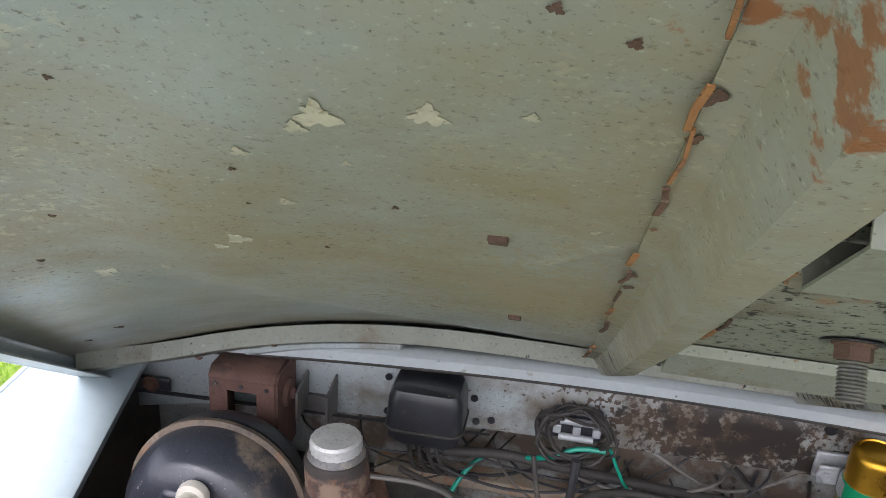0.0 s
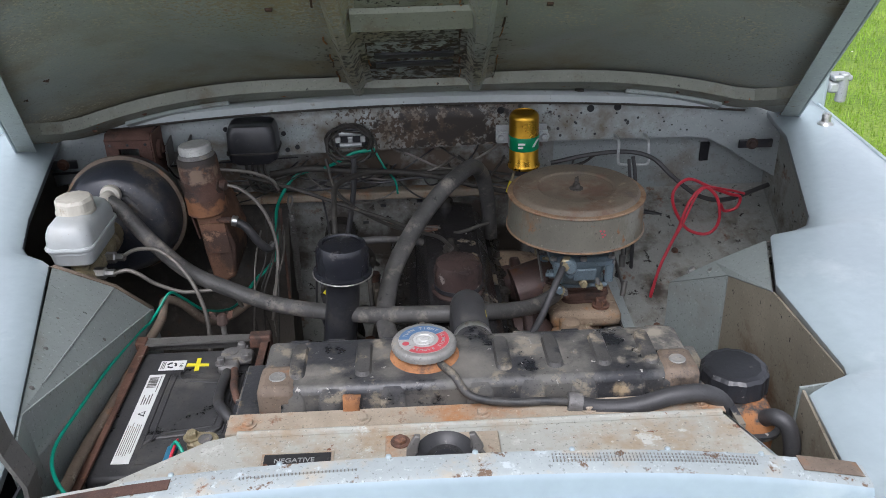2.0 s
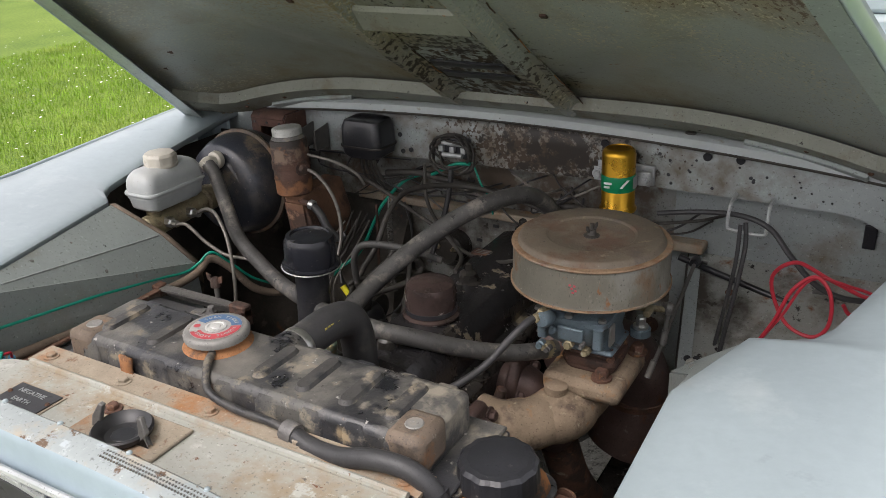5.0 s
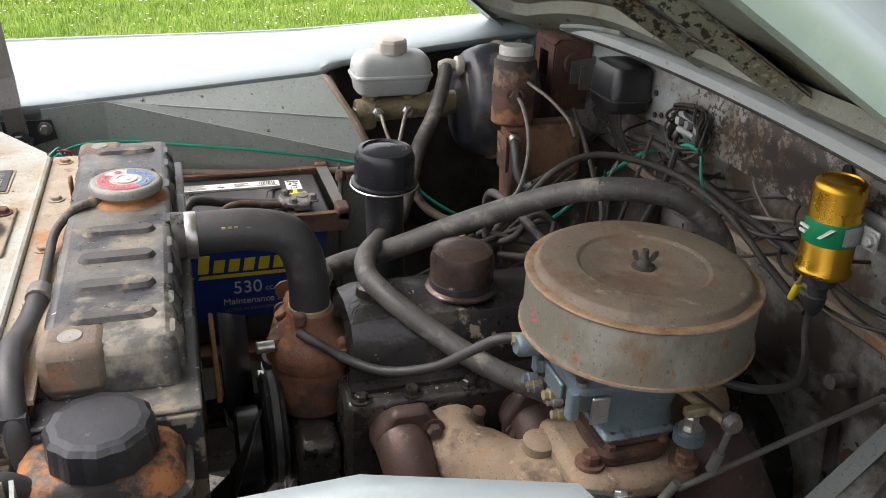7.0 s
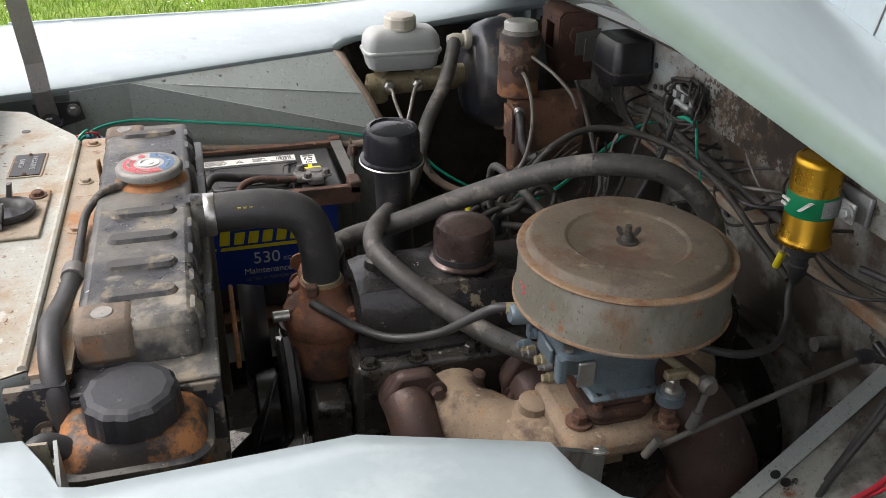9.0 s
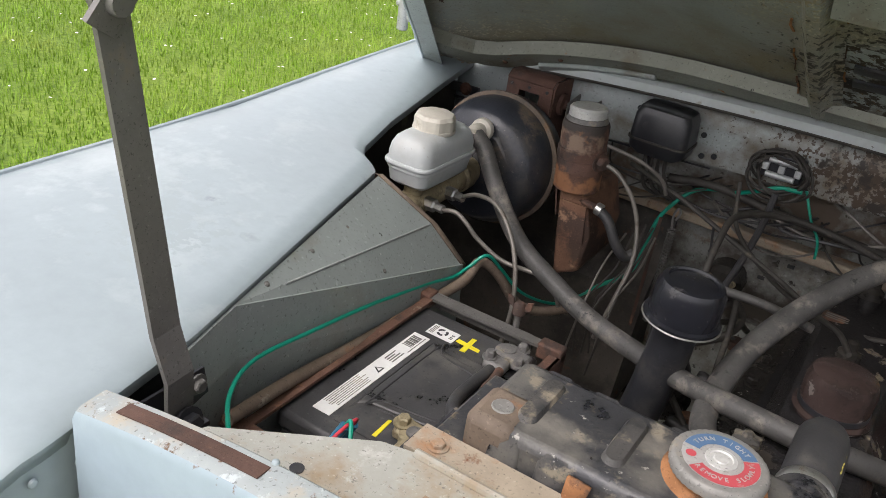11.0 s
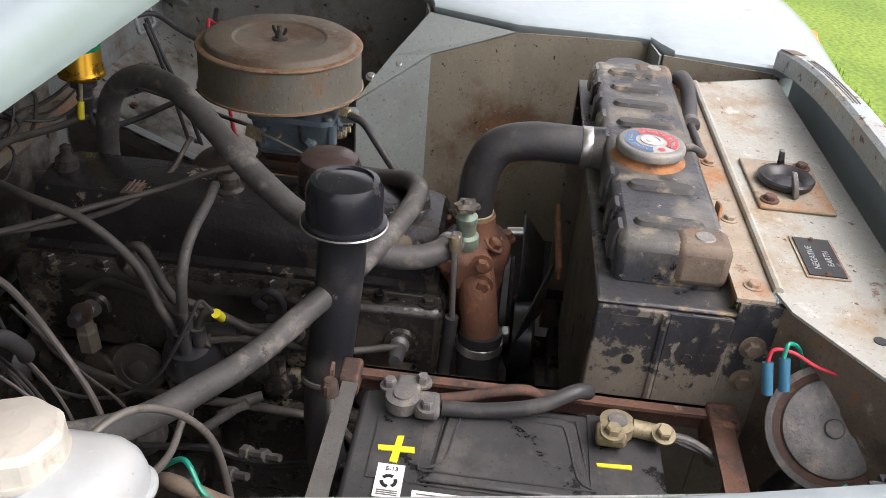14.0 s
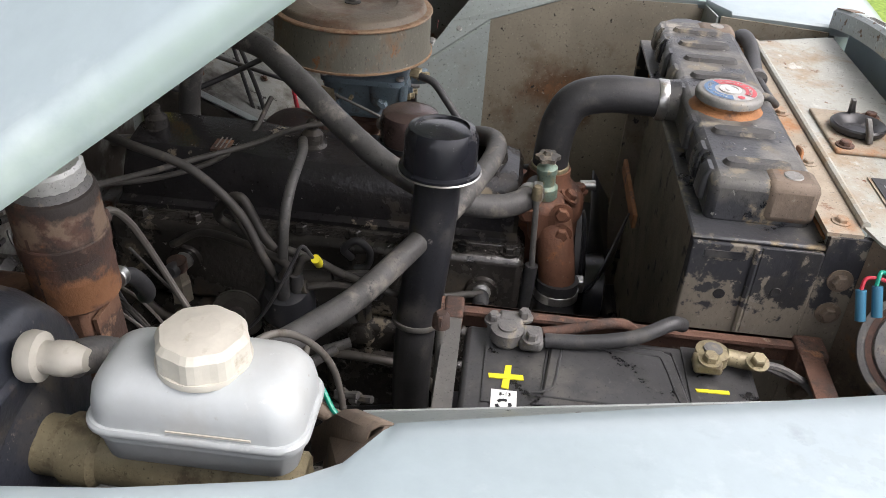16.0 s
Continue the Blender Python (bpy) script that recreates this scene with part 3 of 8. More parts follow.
# ---- ground ----
def ground_mat():
    m = bpy.data.materials.new("grass_ground")
    m.use_nodes = True
    t = m.node_tree
    b = t.nodes["Principled BSDF"]
    geo = t.nodes.new("ShaderNodeNewGeometry")

    def noise_of(scale, detail=6.0):
        n = t.nodes.new("ShaderNodeTexNoise")
        n.inputs["Scale"].default_value, n.inputs["Detail"].default_value = scale, detail
        t.links.new(geo.outputs["Position"], n.inputs["Vector"])
        return n.outputs["Fac"]

    def ramp(sock, stops):
        r = t.nodes.new("ShaderNodeValToRGB")
        e = r.color_ramp.elements
        while len(e) < len(stops):
            e.new(0.5)
        for el, (p, c) in zip(e, stops):
            el.position, el.color = p, (*c, 1)
        t.links.new(sock, r.inputs["Fac"])
        return r.outputs["Color"]

    a = ramp(noise_of(1.3), [(0.3, (0.135, 0.225, 0.022)), (0.5, (0.19, 0.285, 0.03)), (0.72, (0.235, 0.325, 0.045))])
    c = ramp(noise_of(38, 10.0), [(0.35, (0.35, 0.45, 0.25)), (0.65, (1, 1, 1))])
    x = t.nodes.new("ShaderNodeMix")
    x.data_type, x.blend_type = "RGBA", "MULTIPLY"
    x.inputs["Factor"].default_value = 0.75
    t.links.new(a, x.inputs["A"])
    t.links.new(c, x.inputs["B"])
    t.links.new(x.outputs["Result"], b.inputs["Base Color"])
    b.inputs["Roughness"].default_value = 0.8
    return m


M_GRASS = ground_mat()
M_BLADE = mat("grass_blades", (0.22, 0.37, 0.03), 0.55, 0, 0.35, 3.0, [((0.36, 0.44, 0.085), 2.0, 0.5, 0.75, 0.6)])
M_GRAVEL = mat("grey_gravel", (0.33, 0.31, 0.28), 0.9, 0, 0.25, 60, [((0.12, 0.11, 0.10), 90, 0.52, 0.60, 0.9), ((0.55, 0.53, 0.49), 110, 0.60, 0.66, 0.9)], 0.6, 140)
M_STONE = mat("pale_gravel_stones", (0.40, 0.38, 0.35), 0.85, 0, 0.4, 45, [((0.55, 0.54, 0.51), 30, 0.55, 0.65, 0.8)], 0.2, 200)

gb = bmesh.new()
sheet([[(-600, -600, 0), (600, -600, 0)], [(-600, 600, 0), (600, 600, 0)]], gb)
tagged(part("ground", gb, M_GRASS, smooth=False), "bright green mown grass field with daisies", "ground", kind="structure")
dr = sheet([[(lerp(-1.62, 0.95, i / 8) + 0.05 * math.sin(j * 1.7) * (i in (0, 8)), -3.5 + j * 0.5, 0.006) for i in range(9)] for j in range(24)])
tagged(part("gravel_drive", dr, M_GRAVEL, smooth=False), "grey loose gravel strip beneath the vehicle", "gravel", kind="structure")


def scatter_blades(name, x0, x1, y0, y1, count, hmin, hmax, w, material, seed):
    rnd = random.Random(seed)
    verts, faces = [], []
    for _ in range(count):
        x, y = rnd.uniform(x0, x1), rnd.uniform(y0, y1)
        if -1.66 < x < 1.0 and -3.5 < y < 8.0:
            continue
        h, a, lean = rnd.uniform(hmin, hmax), rnd.uniform(0, 6.28), rnd.uniform(0, 0.6)
        dx, dy = math.cos(a) * w, math.sin(a) * w
        lx, ly = -math.sin(a) * lean * h, math.cos(a) * lean * h
        k = len(verts)
        verts += [(x - dx, y - dy, 0), (x + dx, y + dy, 0), (x + lx, y + ly, h)]
        faces.append((k, k + 1, k + 2))
    me = bpy.data.meshes.new(name)
    me.from_pydata(verts, [], faces)
    me.materials.append(material)
    return new(name, me)


tagged(scatter_blades("lawn_grass", -7.5, -1.6, -3, 7.5, 160000, 0.02, 0.05, 0.003, M_BLADE, 3), "short green grass blades beside the drive", "grass", kind="stuff")
tagged(scatter_blades("meadow_grass", 1.0, 7.5, -1.5, 12.0, 150000, 0.02, 0.05, 0.003, M_BLADE, 4), "short green grass blades of the open field", "grass", kind="stuff")


def daisies(seed):
    rnd = random.Random(seed)
    verts, faces = [], []
    patches = [(rnd.uniform(-9, -1.9), rnd.uniform(-3, 8), rnd.uniform(0.2, 0.9)) for _ in range(75)]
    patches += [(rnd.uniform(1.2, 9), rnd.uniform(-1, 10), rnd.uniform(0.2, 0.8)) for _ in range(16)]
    for px, py, pr in patches:
        for _ in range(22):
            x, y, r = rnd.gauss(px, pr), rnd.gauss(py, pr), rnd.uniform(0.006, 0.011)
            if -1.66 < x < 1.0:
                continue
            k, z = len(verts), rnd.uniform(0.05, 0.085)
            verts += [(x + r * math.cos(i * 1.05), y + r * math.sin(i * 1.05), z + rnd.uniform(-0.003, 0.003)) for i in range(6)] + [(x, y, z + 0.004)]
            faces += [(k + i, k + (i + 1) % 6, k + 6) for i in range(6)]
    me = bpy.data.meshes.new("daisies")
    me.from_pydata(verts, [], faces)
    me.materials.append(M_WHITE)
    return new("daisies", me)


tagged(daisies(8), "small white daisies scattered in the grass", "flowers", kind="stuff")


def stones(seed):
    rnd = random.Random(seed)
    verts, faces = [], []
    for _ in range(9000):
        x, y = rnd.choice([rnd.uniform(-1.62, -0.95), rnd.uniform(-1.62, 0.6)]), rnd.uniform(-1.6, 5.5)
        if x > -0.95 and y > -0.3:
            continue
        s = rnd.uniform(0.006, 0.017)
        k = len(verts)
        for dx, dy, dz in ((1, 0, 0), (-1, 0, 0), (0, 1, 0), (0, -1, 0), (0, 0, 0.8)):
            j = rnd.uniform(0.6, 1.2)
            verts.append((x + dx * s * j, y + dy * s * j, 0.007 + dz * s * j))
        faces += [(k, k + 2, k + 4), (k + 2, k + 1, k + 4), (k + 1, k + 3, k + 4), (k + 3, k, k + 4)]
    me = bpy.data.meshes.new("gravel_stones")
    me.from_pydata(verts, [], faces)
    me.materials.append(M_STONE)
    return new("gravel_stones", me)


tagged(stones(5), "loose pale gravel stones on the drive", "gravel", kind="stuff")

# ---- front wings ----
LEFT_EDGE = [(-0.36, 0.405), (-0.22, 0.425), (-0.08, 0.448), (0.344, 0.558), (0.352, 0.566), (0.372, 0.598), (0.40, 0.618), (0.50, 0.645), (0.85, 0.71)]
RIGHT_EDGE = [(-0.36, 0.405), (-0.21, 0.412), (-0.036, 0.431), (-0.03, 0.462), (-0.018, 0.488), (0.0, 0.493), (0.197, 0.489), (0.338, 0.536), (0.346, 0.568), (0.366, 0.602), (0.40, 0.622), (0.716, 0.712), (0.85, 0.725)]
WING_Z = [(-0.4, 1.004), (0.35, 1.013), (0.72, 1.036), (0.86, 1.042)]


def front_wing(side, edge, label):
    w = thing("front_wing", (XC + side * 0.7, 0.25, 0.5), label, "vehicle wing", "front wings")
    ys = [-0.25 + 0.02 * i for i in range(0, 14)] + [y for y, _ in edge[3:-1]] + [0.05 + 0.02 * i for i in range(0, 15)] + [0.42 + 0.043 * i for i in range(0, 11)]
    ys = sorted({round(y, 4) for y in ys if y <= 0.851})

    def section(y, y_shown, drop):
        e, z = piecewise(edge, y), piecewise(WING_Z, y)
        out = 0.822
        pts = [(e + 0.001, z - 0.016), (e, z - 0.004), (e + 0.004, z)]
        for k in range(1, 9):
            s = k / 9
            pts.append((lerp(e, out, s), z + 0.020 * math.sin(math.pi * min(1, s * 0.75))))
        for k in range(5):
            a = radians(22.5 * k)
            pts.append((out + 0.03 * math.sin(a), z + 0.010 - 0.045 * (1 - math.cos(a))))
        pts += [(0.856, z - 0.2), (0.858, 0.52)]
        return [(XC + side * x, y_shown, max(0.45, zz - drop)) for x, zz in pts]

    rows = []
    for k in range(2):
        rows.append([(p[0], -0.352 + 0.004 * k, 0.45 + 0.25 * k) for p in section(-0.3, 0, 0)])
    for k in range(9, 0, -1):
        a = radians(10 * k)
        rows.append([(p[0], p[1], p[2]) for p in section(-0.25, -0.25 - 0.105 * math.sin(a), 0.11 * (1 - math.cos(a)))])
    for y in ys:
        rows.append(section(y, y, 0))
    part("panel", sheet(rows), M_PAINT, w, solid=-0.002)
    # a raised seam along the outer shoulder
    seam = [(XC + side * 0.826, y, piecewise(WING_Z, y) + 0.010) for y in (-0.24, 0.0, 0.3, 0.6, 0.85)]
    part("seam", tube(seam, 0.004, 8), M_PAINT, w, "rounded pale seam bead")
    # the flat inner cheek at the front, with its rivets
    arc = [(-0.25 - 0.10 * math.sin(radians(a)), 0.893 + 0.103 * math.cos(radians(a))) for a in range(0, 91, 10)]
    poly = [(-0.214, 0.997)] + arc + [(-0.345, 0.55), (-0.32, 0.52), (-0.214, 0.52)]
    cheek = prism([(XC + side * (0.405 + (0.02 if y > -0.3 else 0)), y, z) for y, z in poly], (side * 0.003, 0, 0))
    ck = part("cheek", cheek, M_PAINT, w, "flat riveted inner cheek panel", smooth=False)
    for y, z in [(-0.22, 0.97), (-0.26, 0.975), (-0.30, 0.955), (-0.33, 0.915), (-0.335, 0.83), (-0.335, 0.75), (-0.335, 0.67), (-0.33, 0.58), (-0.225, 0.93)]:
        rivet(ck, (XC + side * (0.404 + (0.018 if y > -0.3 else 0)), y, z), (-side, 0, 0), 0.0045)
    # front studs on the top
    part("stud", lathe([(0.013, 0), (0.012, 0.004), (0.006, 0.006)], (XC + side * 0.79, -0.13, 1.018), (0, 0, 1), 16), M_GALV, w)
    st = piecewise(edge, 0.80) + 0.02
    part("stud", lathe([(0.014, 0), (0.013, 0.004), (0.009, 0.005), (0.008, 0.009)], (XC + side * st, 0.805, 1.038), (0, 0, 1), 16), M_CREAMRUST, w, "rust-edged bolt on the wing corner")
    # headlamp and side lamp on the front face
    part("headlamp", lathe([(0.10, 0), (0.098, 0.012), (0.085, 0.02), (0.05, 0.03)], (XC + side * 0.64, -0.352, 0.80), (0, -1, 0), 32), M_GALV, w, "chromed round headlamp")
    part("indicator", lathe([(0.034, 0), (0.032, 0.02), (0.015, 0.032)], (XC + side * 0.78, -0.352, 0.93), (0, -1, 0), 20), M_AMBER, w, "amber indicator lens")
    return w


front_wing(-1, LEFT_EDGE, "pale blue painted front wing with worn dusty top")
front_wing(1, RIGHT_EDGE, "pale blue painted front wing with cut-outs along its inner edge")

# inner panels of the bay, on the reservoir side
A0, A1 = Vector((-0.503, -0.10, 0.997)), Vector((-0.526, -0.01, 0.999))
E1, F1 = Vector((-0.616, 0.350, 1.003)), Vector((-0.505, 0.415, 0.885))
il = thing("inner_wing_panel", (-0.5, 0.15, 0.5), "grey-green folded inner wing panel, dirty and stained", "panel", "inner wing panels")
G1L = E1.lerp(F1, 0.58) + Vector((0.006, 0.0, 0.009))
part("slope", sheet([[A1.lerp(E1, t), A1.lerp(G1L, t), A1.lerp(F1, t)] for t in (0, 0.25, 0.5, 0.75, 1)]), M_BAY, il, "folded upper facets", smooth=False, solid=-0.003)
part("fold_scratch", tube([A1.lerp(G1L, t) for t in (0.2, 0.4, 0.6, 0.8, 0.98)], 0.0012, 6), M_GALV, il, "bare metal along the fold")
ends = [E1, E1.lerp(G1L, 0.5), G1L, G1L.lerp(F1, 0.5), F1]
part("end_roll", sheet([[p + Vector((0, dy, dz)) for p in ends] for dy, dz in ((-0.003, 0.001), (0.006, -0.001), (0.012, -0.006), (0.015, -0.018), (0.015, -0.05))]), M_RUSTSTRAP, il, "rust-brown rolled end", solid=0.002)
part("conduit", tube([(-0.492, -0.05, 0.900), (-0.5015, 0.06, 0.884), (-0.5005, 0.16, 0.874), (-0.499, 0.26, 0.868), (-0.496, 0.34, 0.866), (-0.488, 0.400, 0.872), F1 + Vector((0.018, 0.022, 0.002)), F1 + Vector((0.038, 0.048, -0.022)), (-0.446, 0.49, 0.816), (-0.427, 0.52, 0.794), (-0.403, 0.55, 0.791), (-0.37, 0.58, 0.804)], 0.0075, 10), M_RUSTSTRAP, il, "brown sleeved conduit along the panel")
crease = [A0, A1] + [A1.lerp(F1, t) for t in (0.25, 0.5, 0.75, 1)]
part("side_wall", sheet([crease, [p + Vector((0.004, 0, -0.06)) for p in crease], [Vector((p.x - 0.01, p.y, 0.5)) for p in crease]]), M_BAY, il, "upright lower wall", smooth=False, solid=-0.003)
part("end_plate", prism([E1, F1, (-0.51, 0.415, 0.5), (-0.80, 0.40, 0.5), (-0.80, 0.39, 0.97), (-0.66, 0.37, 0.99)], (0, 0.003, 0)), M_RUSTSTRAP, il, smooth=False)
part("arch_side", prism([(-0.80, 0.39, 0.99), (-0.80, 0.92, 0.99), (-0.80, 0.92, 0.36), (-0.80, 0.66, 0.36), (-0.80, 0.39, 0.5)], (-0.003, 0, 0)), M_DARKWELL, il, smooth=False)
for j, (t, s) in enumerate([(0.15, 0.25), (0.4, 0.2), (0.62, 0.2), (0.85, 0.3), (0.9, 0.85), (0.6, 0.9)]):
    p = A1.lerp(E1, t).lerp(A1.lerp(F1, t), s)
    rivet(il, p, (0.5, 0, 0.85), 0.0038, M_STAY)

# inner panels on the air filter side
ir = thing("inner_wing_panel", (0.45, 0.15, 0.5), "grey-green inner wing panel with rust-brown staining", "panel", "inner wing panels")
P1, P2, P3 = (0.474, 0.344, 0.998), (0.427, 0.197, 0.994), (0.432, -0.018, 0.998)
Q1 = (0.418, 0.335, 0.945)
M_STAINED = mat("rust_stained_panel", (0.25, 0.222, 0.168), 0.65, 0, 0.2, 6, [((0.13, 0.075, 0.04), 4.5, 0.48, 0.60, 0.85), ((0.27, 0.12, 0.05), 9, 0.62, 0.74, 0.9), (SOOT, 95, 0.63, 0.68, 0.8), ((0.34, 0.32, 0.27), 120, 0.66, 0.70, 0.8)], 0.15, 150)
part("stained_wall", sheet([[P3, P2, Q1], [(0.434, -0.018, 0.75), (0.43, 0.197, 0.75), (0.418, 0.335, 0.75)], [(0.43, -0.018, 0.45), (0.43, 0.197, 0.45), (0.418, 0.335, 0.45)]]), M_STAINED, ir, "brown-stained vertical splash panel", smooth=False, solid=0.003)
part("front_return", sheet([[(0.369, -0.03, 1.0), (0.432, -0.02, 1.0)], [(0.369, -0.03, 0.45), (0.434, -0.02, 0.45)]]), M_BAY, ir, smooth=False, solid=0.003)
part("front_wall", sheet([[(0.350, -0.20, 0.995), (0.369, -0.034, 1.0)], [(0.350, -0.20, 0.5), (0.369, -0.034, 0.5)]]), M_STAINED, ir, smooth=False, solid=0.003)
G1 = (0.366, 0.449, 0.872)
part("slope", sheet([[P2, P1], [Q1, (0.42, 0.40, 0.935)], [Q1, G1]]), M_BAY, ir, smooth=False, solid=0.003)
part("lower_face", sheet([[Q1, G1], [(0.418, 0.335, 0.5), (0.366, 0.449, 0.5)]]), M_BAY, ir, smooth=False, solid=0.003)
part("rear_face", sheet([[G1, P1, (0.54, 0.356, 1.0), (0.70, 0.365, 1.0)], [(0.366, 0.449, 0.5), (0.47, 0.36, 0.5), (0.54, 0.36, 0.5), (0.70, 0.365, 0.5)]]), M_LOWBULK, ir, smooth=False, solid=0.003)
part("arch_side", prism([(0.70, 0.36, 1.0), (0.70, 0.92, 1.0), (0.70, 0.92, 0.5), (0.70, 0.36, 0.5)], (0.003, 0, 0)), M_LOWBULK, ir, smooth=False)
for p in [(0.47, 0.325, 0.985), (0.395, 0.43, 0.905), (0.41, 0.385, 0.925)]:
    bolt(ir, p, (-0.5, 0, 0.85), 0.006, 0.006, M_STEEL)

# ---- bonnet ----
TILT = radians(31.4)
HINGE = Vector((0, 0.87, 1.117))
DV, DW = Vector((0, -math.cos(TILT), math.sin(TILT))), Vector((0, math.sin(TILT), math.cos(TILT)))
LONG = 1.12


def half(v, side=1):
    """Half the bonnet's width, a little less on the reservoir side."""
    return 0.760 - 0.25 * v if side > 0 else 0.766 - 0.302 * v


def skirt(v, side=1):
    """How far the bonnet's side edge hangs below its sheet."""
    return -0.088 + 0.05 * v if side > 0 else -0.112 + 0.084 * v


def lift(v):
    return 0.09 * (math.sqrt((v - 0.40) ** 2 + 0.01) + v - 0.40) / 2


def bpoint(u, v, w):
    """A point on the bonnet: across, along from the hinge, and square to its sheet."""
    return HINGE + Vector((u, 0, 0)) + DV * v + DW * (w + lift(v))


def belly(u, v):
    """How far the underside lies below its middle plane."""
    s = abs(u - XC) / half(v, u - XC)
    w = (skirt(v, u - XC) - 0.004 - lift(v)) * max(0, (s - 0.30) / 0.70) ** 2.3
    r = math.hypot(u - XC, v - 0.58)
    w -= 0.013 * (0.5 - 0.5 * math.tanh((r - 0.42) / 0.025))
    w -= 0.006 * max(0, 1 - v / 0.06)
    return w


def shoulder(v, s):
    """The outer skin: flat, then rounding over to the side edge."""
    a = max(0, (abs(s) - 0.70) / 0.30)
    return 0.006 - 0.006 * s * s + (skirt(v, s) - lift(v)) * a**1.45


bon = thing("bonnet", (XC, 0.87, 1.1), "open pale blue bonnet, its grey-green underside flaking and rust-spotted", "bonnet")
grid = [[bpoint(XC + half(v, s) * s, v, belly(XC + half(v, s) * s, v)) for s in [i / 24 - 1 for i in range(49)]] for v in [LONG * j / 40 for j in range(41)]]
part("underside", sheet(grid), M_LINER, bon, "grey-green flaking underside skin")
top = [[bpoint(XC + (half(v, s) + 0.004) * s, v, shoulder(v, s)) for s in [i / 40 - 1 for i in range(81)]] for v in [LONG * j / 40 for j in range(41)]]
part("outer_skin", sheet(top), M_PAINT, bon, "pale blue gloss outer skin")
for s in (-1, 1):
    side = [[bpoint(XC + s * (half(v, s) + 0.004), v, skirt(v, s) - lift(v)), bpoint(XC + s * (half(v, s) + 0.006), v, skirt(v, s) - 0.010 - lift(v)), bpoint(XC + s * (half(v, s) + 0.004), v, skirt(v, s) - 0.024 - lift(v))] for v in [LONG * j / 20 for j in range(21)]]
    part("side_flange", sheet(side), M_PAINT, bon, solid=0.004)
    lip = [[bpoint(XC + s * (half(v, s) + 0.003), v, skirt(v, s) - 0.0235 - lift(v)), bpoint(XC + s * (half(v, s) - 0.030), v, skirt(v, s) - 0.020 - lift(v))] for v in [LONG * j / 20 for j in range(1, 21)]]
    part("side_lip", sheet(lip), M_BAY, bon, "inturned grey edge lip", smooth=False, solid=0.002)
part("front_flange", strip([bpoint(XC + half(LONG, k) * k, LONG, belly(XC + half(LONG, k) * k, LONG) - 0.012) for k in (-1, -0.9, -0.8, -0.6, 0, 0.6, 0.8, 0.9, 1)], 0.006, 0.03, up=DW), M_PAINT, bon)


def beam(u0, u1, u2, u3, v0, v1, name):
    """A hat-shaped stiffener from u0..u1 at v0 to u2..u3 at v1, with flanges."""
    rows = []
    for t in (0, 0.25, 0.5, 0.75, 1):
        v, a, b = lerp(v0, v1, t), lerp(u0, u2, t), lerp(u1, u3, t)
        h = -0.034 - 0.010 * t
        rows.append([bpoint(a - 0.012, v, -0.016), bpoint(a, v, -0.018), bpoint(a + 0.012, v, h), bpoint(b - 0.012, v, h), bpoint(b, v, -0.018), bpoint(b + 0.012, v, -0.016)])
    return part(name, sheet(rows), M_LINER, bon, "stiffening rib with rust along its seams", smooth=False, solid=0.002)


beam(-0.184, -0.148, -0.204, -0.156, 0.05, 1.10, "rib")
beam(0.042, 0.080, 0.000, 0.052, 0.05, 1.10, "rib")
for u0, u1 in ((-0.62, -0.42), (0.36, 0.55)):
    pad = [bpoint(lerp(u0, u1, k / 6), 0.022 + 0.10 * max(0, (abs(lerp(u0, u1, k / 6) - XC) / half(0.02, u0 - XC) / 0.965 - 0.84) / 0.16) ** 2, belly(lerp(u0, u1, k / 6), 0.02) - 0.027) for k in range(7)]
    part("seal_pad", strip(pad, 0.034, 0.008, up=DW), M_BULK, bon, "dirty rubber seal pad under the lip", bevel=0.002)
rnd = random.Random(17)
for u0, u1 in ((-0.197, -0.217), (-0.135, -0.143), (0.029, -0.013), (0.093, 0.065)):
    for k in range(22):
        t = k / 22 + rnd.uniform(0, 0.02)
        if rnd.random() < 0.35:
            continue
        v0, v1 = lerp(0.08, 1.09, t), lerp(0.08, 1.09, t + rnd.uniform(0.02, 0.05))
        part("rust_seam", strip([bpoint(lerp(u0, u1, t) + rnd.uniform(-0.002, 0.002), v0, -0.0172), bpoint(lerp(u0, u1, t) + rnd.uniform(-0.002, 0.002), (v0 + v1) / 2, -0.0175), bpoint(lerp(u0, u1, t), v1, -0.0172)], rnd.uniform(0.0012, 0.0035), 0.0012, up=DW), rnd.choice([M_DARKRUST, M_RUST, M_ORANGE]), bon, "line of rust along a seam", smooth=False)
for u, v, r in ((-0.211, 0.89, 0.007), (-0.210, 0.86, 0.005), (-0.206, 0.67, 0.005), (-0.205, 0.64, 0.006), (-0.208, 0.76, 0.003), (0.074, 0.75, 0.006), (0.08, 0.60, 0.004), (0.01, 0.56, 0.005)):
    r *= 0.55
    pts = [bpoint(u + r * (0.8 + 0.3 * math.sin(3 * a + 50 * v)) * math.cos(a), v + r * (1.2 + 0.5 * math.sin(2 * a + 90 * u)) * math.sin(a), -0.0174) for a in [6.283 * i / 22 for i in range(22)]]
    part("rust_blister", prism(pts, -DW * 0.0004), M_RUST, bon, "brown rust blister", smooth=False)
M_FLAKE = mat("bare_cream_primer", (0.42, 0.39, 0.32), 0.7, 0, 0.15, 60, [((0.28, 0.22, 0.15), 90, 0.55, 0.65, 0.8)], 0.1, 250)
